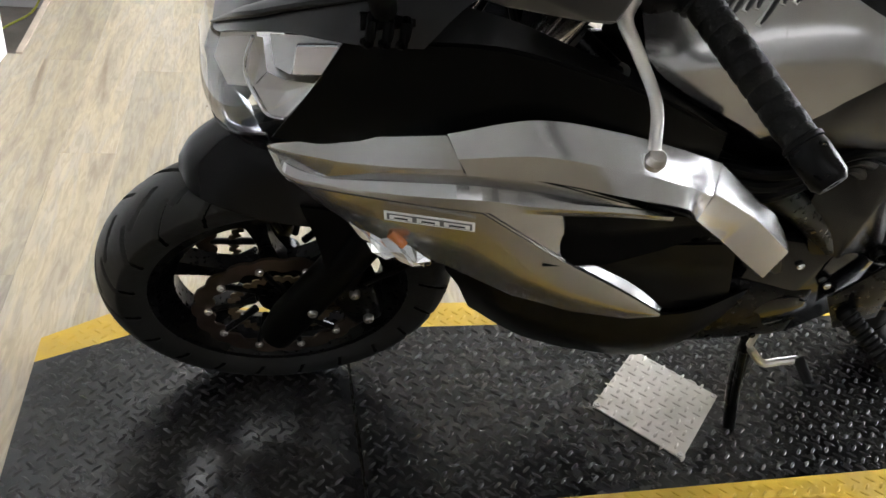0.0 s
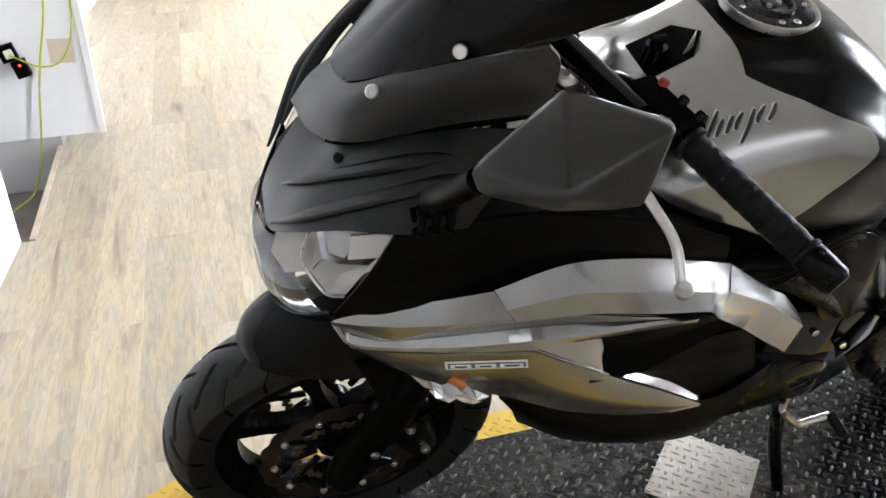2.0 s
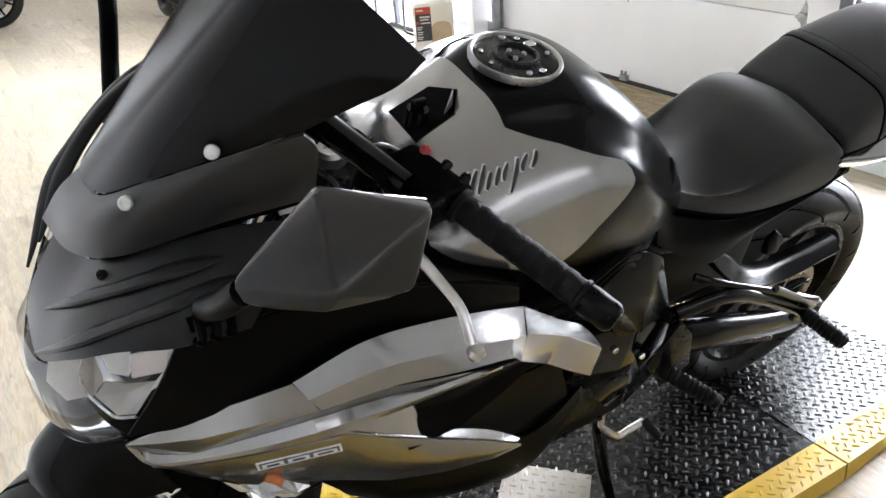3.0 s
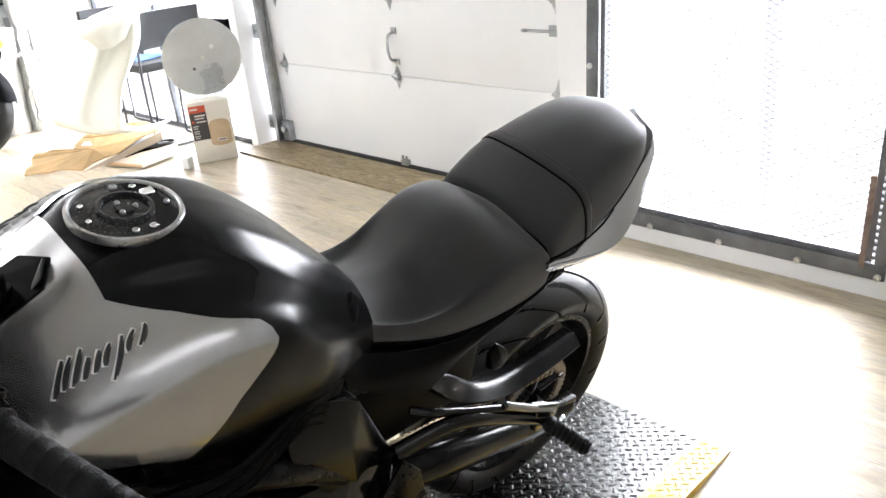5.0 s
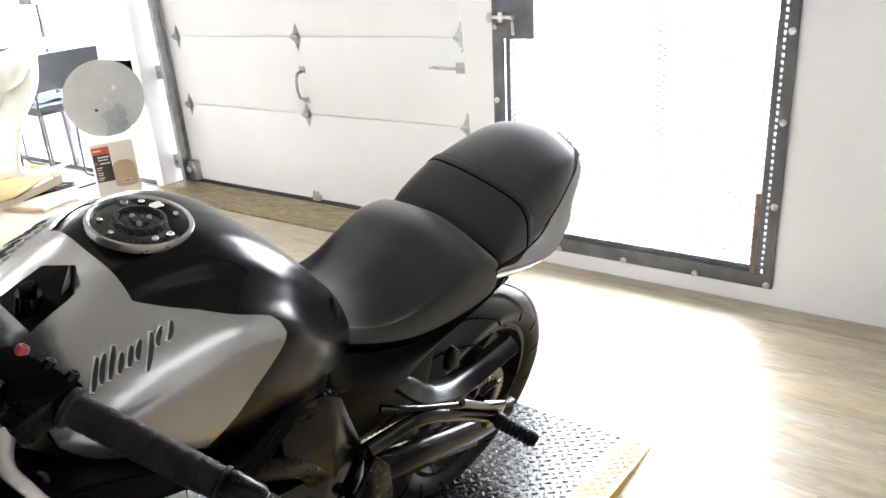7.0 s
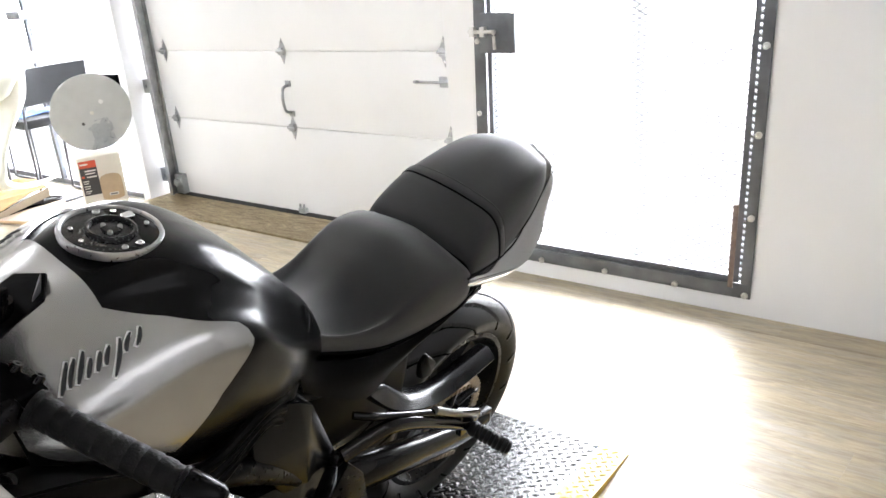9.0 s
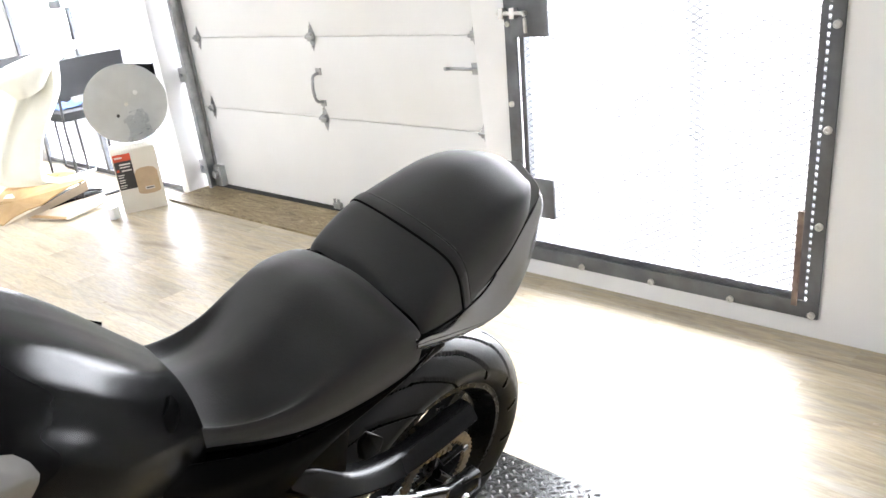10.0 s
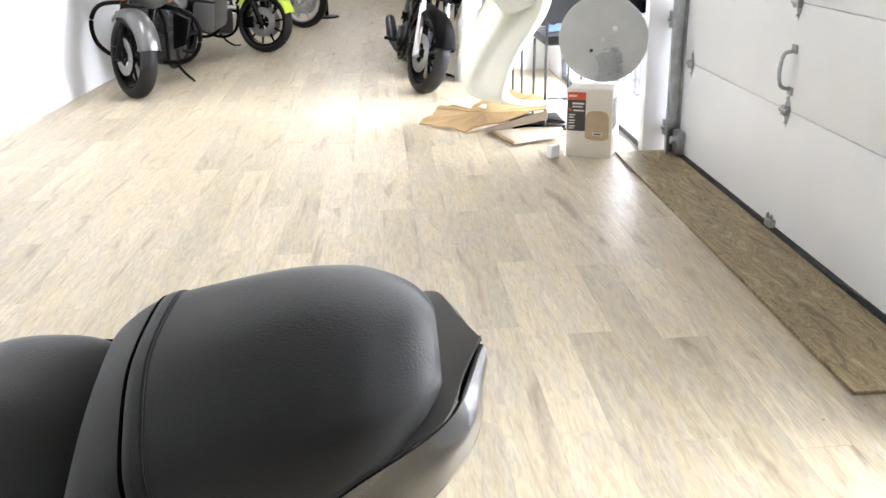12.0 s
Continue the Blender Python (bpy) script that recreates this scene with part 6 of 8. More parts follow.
# frame, engine and lower parts
for side in (1, -1):
    def s(x, y, z, side=side):
        return (x, y * side, z)

    frame_cover = part("frame_cover", hull([s(0.775, 0.158, 0.870), s(0.668, 0.162, 0.820), s(0.635, 0.160, 0.795), s(0.545, 0.150, 0.615), s(0.548, 0.148, 0.575), s(0.615, 0.160, 0.535), s(0.70, 0.166, 0.640), s(0.76, 0.170, 0.74), s(0.655, 0.176, 0.73), s(0.775, 0.12, 0.86), s(0.63, 0.11, 0.79), s(0.545, 0.11, 0.60), s(0.62, 0.11, 0.54)], 0.004), BLACK_SATIN, bike, "faceted black frame cover", 25)
    bolt(frame_cover, "pivot_bolt", s(0.550, 0.150, 0.612), s(0, 1, 0), 0.016, 0.016, BLACK_ALLOY, "pivot bolt")
    bolt(frame_cover, "bolt", s(0.690, 0.168, 0.600), s(0, 1, 0), 0.007, 0.006, CHROME)
    part("frame_tube", swept([s(1.14, 0.06, 0.93), s(0.98, 0.15, 0.84), s(0.82, 0.165, 0.77), s(0.68, 0.15, 0.66), s(0.57, 0.13, 0.52)], 0.022, 14, 28), BLACK_ALLOY, bike, "black tubular frame")
    part("frame_tube", swept([s(1.12, 0.05, 0.83), s(0.96, 0.14, 0.76), s(0.80, 0.155, 0.66), s(0.66, 0.14, 0.52)], 0.019, 14, 28), BLACK_ALLOY, bike)
    part("frame_tube", swept([s(0.68, 0.12, 0.80), s(0.50, 0.115, 0.745), s(0.32, 0.12, 0.76), s(0.12, 0.11, 0.79)], 0.014, 12, 24), BLACK_ALLOY, bike)
    for dz in (0.0, -0.024, -0.048):
        part("hose", swept([s(1.08, 0.17, 0.868 + dz), s(0.96, 0.192, 0.858 + dz), s(0.86, 0.188, 0.838 + dz), s(0.76, 0.172, 0.862 + dz * 0.6), s(0.70, 0.155, 0.848 + dz)], 0.010, 10, 30), BLACK_PLASTIC, bike, "black ribbed hose")
    part("swingarm", swept([s(0.56, 0.115, 0.50), s(0.40, 0.135, 0.47), s(0.22, 0.130, 0.40), s(0.06, 0.118, 0.335), s(-0.05, 0.112, 0.315)], [0.035, 0.036, 0.030, 0.028, 0.024], 12, 26, 1.15), BLACK_SATIN, bike, "black swingarm")
    part("axle_plate", hull([s(0.05, 0.128, 0.352), s(-0.065, 0.128, 0.345), s(-0.075, 0.128, 0.285), s(0.04, 0.128, 0.285), s(0.05, 0.10, 0.352), s(-0.065, 0.10, 0.345), s(-0.075, 0.10, 0.285), s(0.04, 0.10, 0.285)], 0.004), BLACK_ALLOY, bike)
    bolt(bike, "rear_axle_nut", s(0.0, 0.128, 0.315), s(0, 1, 0), 0.017, 0.018, CHROME, "bright axle nut")
    # pillion footrest: two polished tubes and a folding peg
    br = part("pillion_bracket", swept([s(0.553, 0.168, 0.628), s(0.47, 0.190, 0.655), s(0.40, 0.198, 0.634), s(0.29, 0.200, 0.568), s(0.195, 0.205, 0.508)], [0.014, 0.013, 0.012, 0.012, 0.012], 12, 26, 1.2), BLACK_GLOSS, bike, "gloss black footrest bracket")
    part("tube", swept([s(0.515, 0.150, 0.690), s(0.48, 0.174, 0.682), s(0.40, 0.188, 0.648), s(0.295, 0.198, 0.598), s(0.175, 0.205, 0.525)], 0.0080, 12, 26), BLACK_GLOSS, br)
    part("tube", swept([s(0.32, 0.199, 0.620), s(0.24, 0.206, 0.568), s(0.165, 0.206, 0.522)], 0.0080, 10, 14), SILVER_DARK, br, "bright tube")
    part("gusset", hull([s(0.235, 0.196, 0.575), s(0.15, 0.196, 0.53), s(0.165, 0.196, 0.475), s(0.215, 0.196, 0.485), s(0.235, 0.212, 0.572), s(0.15, 0.212, 0.53), s(0.165, 0.212, 0.478), s(0.215, 0.212, 0.488)], 0.003), BLACK_GLOSS, br)
    peg = bmesh.new()
    m, ln = frame_of(s(0.190, 0.212, 0.505), s(0.158, 0.304, 0.486))
    prof = [(0.012, 0), (0.017, 0.008)]
    for k in range(8):
        prof += [(0.0175, 0.012 + k * 0.0103), (0.0175, 0.018 + k * 0.0103), (0.0148, 0.0195 + k * 0.0103)]
    lathe(peg, prof + [(0.016, ln - 0.004), (0.012, ln)], m, 16)
    part("footpeg", peg, GRIP, br, "ribbed black footpeg")
    rp = bmesh.new()
    m, ln = frame_of(s(0.545, 0.175, 0.478), s(0.478, 0.282, 0.453))
    prof = [(0.011, 0), (0.016, 0.006)]
    for k in range(10):
        prof += [(0.0170, 0.010 + k * 0.0108), (0.0170, 0.016 + k * 0.0108), (0.0145, 0.0178 + k * 0.0108)]
    lathe(rp, prof + [(0.016, ln - 0.004), (0.011, ln)], m, 16)
    part("footpeg", rp, GRIP, bike, "ribbed black rider footpeg")
    part("heel_plate", slab([s(0.60, 0.177, 0.52), s(0.545, 0.177, 0.615), s(0.50, 0.179, 0.56), s(0.47, 0.179, 0.46), s(0.53, 0.177, 0.42)] if side < 0 else [s(0.60, 0.177, 0.52), s(0.545, 0.177, 0.615), s(0.50, 0.179, 0.56), s(0.47, 0.179, 0.46), s(0.53, 0.177, 0.42)][::-1], 0.005, 0.0015), BLACK_ALLOY, bike, "black heel plate")
    part("side_casting", hull([s(0.86, 0.13, 0.56), s(0.60, 0.13, 0.56), s(0.57, 0.13, 0.36), s(0.82, 0.13, 0.33), s(0.83, 0.175, 0.53), s(0.63, 0.175, 0.53), s(0.61, 0.172, 0.39), s(0.80, 0.172, 0.37), s(0.72, 0.18, 0.46)], 0.012), BLACK_ALLOY, bike, "black engine side cover", 50)
    for k in range(6):
        a = 2 * math.pi * k / 6
        bolt(bike, "cover_bolt", s(0.715 + 0.085 * math.cos(a), 0.172, 0.455 + 0.07 * math.sin(a)), s(0, 1, 0), 0.006, 0.007, BLACK_GLOSS)

for side in (1, -1):
    def s(x, y, z, side=side):
        return (x, y * side, z)

    cover = part("lower_side_cover", hull([s(0.772, 0.160, 0.66), s(0.64, 0.166, 0.64), s(0.545, 0.160, 0.60), s(0.530, 0.160, 0.44), s(0.60, 0.164, 0.375), s(0.70, 0.160, 0.42), s(0.79, 0.150, 0.50), s(0.66, 0.172, 0.52), s(0.772, 0.11, 0.66), s(0.545, 0.11, 0.60), s(0.530, 0.11, 0.44), s(0.60, 0.11, 0.36), s(0.79, 0.11, 0.50)], 0.008), BLACK_GLOSS, bike, "gloss black lower side cover", 25)
    bm = bmesh.new()
    lathe(bm, [(0.052, 0.0), (0.052, 0.006), (0.046, 0.010), (0.012, 0.011)], frame_of(s(0.668, 0.168, 0.468), s(0.668, 0.268, 0.462))[0], 36)
    part("round_cap", bm, BLACK_GLOSS, cover, "round gloss black cap")
    bolt(cover, "bolt", s(0.612, 0.170, 0.545), s(0, 1, 0), 0.007, 0.006, CHROME)
part("engine_block", hull([(1.06, -0.14, 0.62), (1.06, 0.14, 0.62), (1.02, -0.12, 0.70), (1.02, 0.12, 0.70), (0.60, -0.13, 0.62), (0.60, 0.13, 0.62), (0.56, -0.12, 0.36), (0.56, 0.12, 0.36), (1.0, -0.11, 0.36), (1.0, 0.11, 0.36), (0.78, -0.12, 0.29), (0.78, 0.12, 0.29)], 0.02), BLACK_ALLOY, bike, "black engine block")
part("battery_box", boxed(0.30, 0.66, -0.105, 0.105, 0.56, 0.80, 0.02), BLACK_PLASTIC, bike, "black box under the seat")
part("airbox", boxed(0.66, 1.02, -0.13, 0.13, 0.69, 0.865, 0.02), BLACK_PLASTIC, bike, "black airbox")
part("shock_absorber", swept([(0.45, 0.0, 0.46), (0.56, 0.0, 0.70)], 0.030, 16), BLACK_ALLOY, bike)
# chain guard, chain
guard = [[(0.445, 0.132, 0.682), (0.430, 0.110, 0.690), (0.42, 0.085, 0.680)], [(0.395, 0.138, 0.630), (0.372, 0.108, 0.655), (0.366, 0.082, 0.645)], [(0.345, 0.140, 0.592), (0.300, 0.106, 0.590), (0.292, 0.078, 0.580)], [(0.256, 0.137, 0.546), (0.225, 0.102, 0.550), (0.220, 0.072, 0.542)], [(0.171, 0.130, 0.517), (0.150, 0.098, 0.530), (0.146, 0.068, 0.522)], [(0.060, 0.126, 0.519), (0.045, 0.094, 0.530), (0.042, 0.062, 0.522)], [(-0.022, 0.122, 0.523), (-0.032, 0.092, 0.534), (-0.034, 0.062, 0.526)]]
part("chain_guard", shell(guard, 40, 9, 0.012), BLACK_SATIN, bike, "matt black chain guard", 40)
links = []
for k in range(64):
    t = k / 63
    links.append(((0.52 * (1 - t) + 0.0 * t), 0.080, 0.515 * (1 - t) + 0.427 * t))
for k in range(64):
    t = k / 63
    links.append(((0.0 * (1 - t) + 0.52 * t), 0.080, 0.203 * (1 - t) + 0.405 * t))
chain = bmesh.new()
for k, (a, b) in enumerate(zip(links, links[1:])):
    if k == 63:
        continue
    m, ln = frame_of(a, b)
    box(chain, -0.0045 if k % 2 else -0.0075, 0.0045 if k % 2 else 0.0075, -0.0055, 0.0055, -0.001, ln + 0.001, m)
tagged(part("chain", chain, CHAIN_STEEL, bike, "worn drive chain", 0), kind="stuff")
# shift lever and side stand (left)
shifter = part("shift_lever", swept([(0.640, 0.168, 0.330), (0.60, 0.176, 0.290), (0.57, 0.178, 0.296), (0.535, 0.180, 0.306)], 0.0075, 10, 18), ALLOY, bike, "bright shift lever")
part("toe_peg", swept([(0.535, 0.178, 0.308), (0.522, 0.222, 0.292)], 0.011, 12), GRIP, shifter, "black toe peg")
part("linkage", swept([(0.640, 0.160, 0.330), (0.655, 0.160, 0.42)], 0.006, 8), ALLOY, shifter)
stand = part("side_stand", swept([(0.615, 0.130, 0.300), (0.60, 0.165, 0.18), (0.565, 0.215, 0.04), (0.545, 0.240, -0.060)], [0.015, 0.014, 0.012, 0.011], 12, 20), BLACK_ALLOY, bike, "black side stand, folded out")
part("stand_foot", hull([(0.565, 0.222, -0.073), (0.52, 0.222, -0.073), (0.52, 0.272, -0.090), (0.565, 0.272, -0.090), (0.562, 0.225, -0.062), (0.523, 0.225, -0.062), (0.523, 0.27, -0.078), (0.562, 0.27, -0.078)], 0.003), BLACK_ALLOY, stand)
part("stand_spring", swept([(0.625, 0.148, 0.285), (0.592, 0.188, 0.14)], 0.008, 10), BLACK_ALLOY, stand, "black stand spring")

# ---- things by the glass door ----
FOAM = pbr("cream_foam", (0.86, 0.85, 0.75), 0.8, var=0.05, scale=5, bump=0.3, bscale=90)
CARD = pbr("brown_cardboard", (0.40, 0.27, 0.13), 0.8, var=0.14, scale=7, bump=0.15, bscale=160)
CARD_GREY = pbr("greyish_cardboard", (0.40, 0.34, 0.27), 0.8, var=0.12, scale=8)
CARTON = pbr("cream_carton", (0.76, 0.72, 0.63), 0.6, var=0.04, scale=6)
LABEL_RED = pbr("red_print", (0.62, 0.09, 0.04), 0.5, var=0.05, scale=20)
LABEL_DARK = pbr("charcoal_print", (0.05, 0.045, 0.045), 0.5, var=0.1, scale=20)
PRINT_TAN = pbr("tan_print", (0.50, 0.37, 0.23), 0.5, var=0.08, scale=18)
PRINT_PALE = pbr("pale_print", (0.70, 0.68, 0.62), 0.5, var=0.05, scale=20)
FROST = pbr("frosted_grey_plastic", (0.56, 0.57, 0.56), 0.38, var=0.05, scale=9, rvar=0.06)
FILM = clear("clear_plastic_film", (0.95, 0.97, 1.0), 0.12, 0.82)
CHAIR_BLACK = pbr("black_upholstery", (0.012, 0.012, 0.013), 0.6, var=0.12, scale=30, bump=0.2, bscale=300)
CHAIR_STEEL = pbr("grey_chair_tube", (0.07, 0.07, 0.073), 0.35, 0.6, var=0.1, scale=14)
BLUE_CLOTH = pbr("blue_cloth", (0.06, 0.12, 0.30), 0.7, var=0.3, scale=14)
WRAP = pbr("milky_stretch_film", (0.50, 0.50, 0.47), 0.3, var=0.18, scale=11, bump=0.9, bscale=26)


def office_chair(y, y_shift=0.0):
    chair = thing("chair", "black upholstered chair on grey steel tube runners", "chair", "chairs by the glass door", pose(2.85, y, 0))
    part("seat", boxed(-0.225, 0.225, 0.05, 0.50, 0.545, 0.605, 0.02), CHAIR_BLACK, chair)
    bm = bmesh.new()
    skin(bm, sheet([[(x, -0.045 + 0.035 * (1 - (x / 0.22) ** 2) + 0.10 * (0.93 - z), z) for x in (-0.222, -0.11, 0.0, 0.11, 0.222)] for z in (0.93, 0.86, 0.78, 0.70)], 10, 12), 0.03)
    part("backrest", bm, CHAIR_BLACK, chair, "black padded backrest")
    for s in (-1, 1):
        x = 0.215 * s
        part("side_tube", swept([(x, -0.02, 0.90), (x, 0.02, 0.72), (x, 0.05, 0.57), (x, 0.06, 0.45), (x, 0.07, 0.06), (x, 0.10, 0.014), (x, 0.26, 0.012), (x, 0.46, 0.012), (x, 0.49, 0.05), (x, 0.47, 0.30), (x, 0.44, 0.54)], 0.009, 10, 60), CHAIR_STEEL, chair, "bent steel tube")
    part("cross_tube", swept([(-0.205, 0.13, 0.012), (0.205, 0.13, 0.012)], 0.010, 10), CHAIR_STEEL, chair)
    return chair


office_chair(5.44)
office_chair(6.33)
bm = bmesh.new()
rng = random.Random(8)
pts = [[(-0.17 + 0.34 * i / 9, 0.17 + 0.22 * j / 6, 0.606 + 0.035 * rng.random() * math.sin(math.pi * i / 9) ** 0.5) for j in range(7)] for i in range(10)]
skin(bm, np.array(pts) + np.array((2.85, 5.44, 0.006)), 0.004)
solo("folded_cloth", bm, BLUE_CLOTH, "crumpled dark blue cloth lying on the chair seat", "cloth")


def foam_sheet():
    bm = bmesh.new()
    drape = [
        [(2.36, 5.66, 0.93), (2.44, 5.42, 0.95), (2.52, 5.42, 0.965), (2.60, 5.34, 0.965), (2.66, 5.36, 0.95)],
        [(2.28, 5.74, 0.76), (2.37, 5.44, 0.77), (2.46, 5.42, 0.76), (2.55, 5.32, 0.76), (2.61, 5.36, 0.75)],
        [(2.19, 5.86, 0.53), (2.23, 5.50, 0.55), (2.32, 5.42, 0.54), (2.41, 5.30, 0.53), (2.45, 5.37, 0.52)],
        [(2.16, 5.98, 0.34), (2.15, 5.52, 0.38), (2.24, 5.42, 0.38), (2.35, 5.29, 0.37), (2.39, 5.38, 0.36)],
        [(2.18, 6.02, 0.27), (2.15, 5.52, 0.30), (2.24, 5.38, 0.29), (2.34, 5.28, 0.28), (2.42, 5.38, 0.27)],
        [(2.22, 6.00, 0.235), (2.20, 5.50, 0.255), (2.31, 5.36, 0.245), (2.45, 5.30, 0.235), (2.58, 5.34, 0.23)],
        [(2.28, 5.98, 0.225), (2.30, 5.52, 0.235), (2.42, 5.42, 0.23), (2.56, 5.38, 0.225), (2.72, 5.40, 0.225)],
    ]
    skin(bm, sheet(drape, 42, 30), 0.016)
    flap = [
        [(2.40, 5.52, 0.95), (2.52, 5.47, 0.985), (2.64, 5.44, 1.01), (2.78, 5.44, 1.03), (2.90, 5.46, 1.03)],
        [(2.32, 5.44, 0.92), (2.46, 5.38, 0.96), (2.58, 5.36, 0.985), (2.70, 5.37, 0.985), (2.80, 5.40, 0.985)],
        [(2.26, 5.40, 0.87), (2.38, 5.34, 0.90), (2.50, 5.325, 0.925), (2.60, 5.32, 0.945), (2.68, 5.36, 0.945)],
        [(2.31, 5.38, 0.82), (2.38, 5.33, 0.83), (2.45, 5.32, 0.85), (2.54, 5.31, 0.88), (2.60, 5.34, 0.90)],
        [(2.36, 5.37, 0.76), (2.41, 5.34, 0.765), (2.45, 5.335, 0.775), (2.49, 5.34, 0.79), (2.53, 5.36, 0.80)],
    ]
    skin(bm, sheet(flap, 30, 30), 0.016)
    return solo("foam_sheet", bm, FOAM, "cream foam sheet draped over the chair back down onto cardboard", "foam sheet")


foam_sheet()


def cardboard():
    rng = random.Random(3)
    edge = [(1.87, 5.90, 0.012), (1.98, 5.77, 0.02), (2.14, 5.60, 0.015), (2.36, 5.50, 0.09), (2.62, 5.385, 0.19), (2.66, 5.56, 0.21), (2.52, 5.78, 0.195), (2.33, 5.97, 0.15), (2.24, 5.90, 0.125), (2.19, 5.80, 0.085), (2.13, 5.93, 0.10), (2.04, 6.06, 0.085), (1.99, 6.08, 0.06), (1.96, 5.98, 0.045)]
    bm = bmesh.new()
    mid = bm.verts.new((2.28, 5.70, 0.112))
    low_mid = bm.verts.new((2.28, 5.70, 0.105))
    edge = [tuple(np.array(a) + (np.array(b) - np.array(a)) * f + np.array((rng.uniform(-1, 1), rng.uniform(-1, 1), rng.uniform(0, 1.6))) * (0.012 if f else 0.0)) for a, b in zip(edge, edge[1:] + edge[:1]) for f in (0, 0.33, 0.66)]
    ring = [bm.verts.new(p) for p in edge]
    low = [bm.verts.new((x, y, z - 0.007)) for x, y, z in edge]
    n = len(edge)
    for k in range(n):
        bm.faces.new((mid, ring[k], ring[(k + 1) % n]))
        bm.faces.new((low_mid, low[(k + 1) % n], low[k]))
        bm.faces.new((ring[k], low[k], low[(k + 1) % n], ring[(k + 1) % n]))
    piece = tagged(part("cardboard", bm, CARD, None, "", 0), "torn brown cardboard carton lying crumpled on the floor", "cardboard", "torn cardboard")
    bm = slab([(2.145, 5.592, 0.003), (2.36, 5.49, 0.045), (2.625, 5.372, 0.125), (2.628, 5.376, 0.185), (2.36, 5.494, 0.082), (2.148, 5.596, 0.010)], 0.005)
    part("flap", bm, CARD_GREY, piece, "paler folded edge", 0)
    part("flap", slab([(2.30, 5.90, 0.152), (2.42, 5.70, 0.165), (2.56, 5.60, 0.22), (2.46, 5.80, 0.235)], 0.005), CARD, piece, "raised brown flap", 0)
    part("torn_scrap", slab([(2.22, 5.84, 0.10), (2.31, 5.74, 0.122), (2.34, 5.79, 0.135), (2.29, 5.87, 0.128), (2.26, 5.83, 0.12)], 0.004), CARTON, piece, "white torn paper face", 0)
    bm = slab([(2.29, 5.60, 0.004), (2.405, 5.245, 0.006), (2.725, 5.31, 0.035), (2.735, 5.47, 0.05), (2.52, 5.56, 0.03)], 0.006)
    under = tagged(part("cardboard", bm, CARD_GREY, None, "", 0), "flattened grey-brown cardboard sheet on the floor", "cardboard", "torn cardboard")
    part("flap", slab([(2.30, 5.575, 0.012), (2.395, 5.262, 0.014), (2.41, 5.27, 0.022), (2.315, 5.585, 0.022)], 0.004), CARD, under, "brown folded edge", 0)
    bm = bmesh.new()
    box(bm, 2.46, 2.78, 5.57, 5.86, 0.004, 0.055, None, 0.006)
    solo("black_tray", bm, BLACK_PLASTIC, "flat black plastic tray lying under the cardboard", "tray")
    part_path = [(2.50, 5.60, 0.064), (2.72, 5.47, 0.064), (2.76, 5.55, 0.066), (2.60, 5.70, 0.066)]
    solo("bent_tube", swept(part_path, 0.008, 8, 24), CHAIR_STEEL, "bent grey steel tube on the black tray", "tube")
    bm = bmesh.new()
    box(bm, -0.03, 0.03, -0.022, 0.022, 0, 0.07, pose(2.585, 4.985, 0.0, 0, 0, 30), 0.004)
    solo("white_block", bm, TRIM, "small white plastic block on the floor beside the carton", "block")


cardboard()


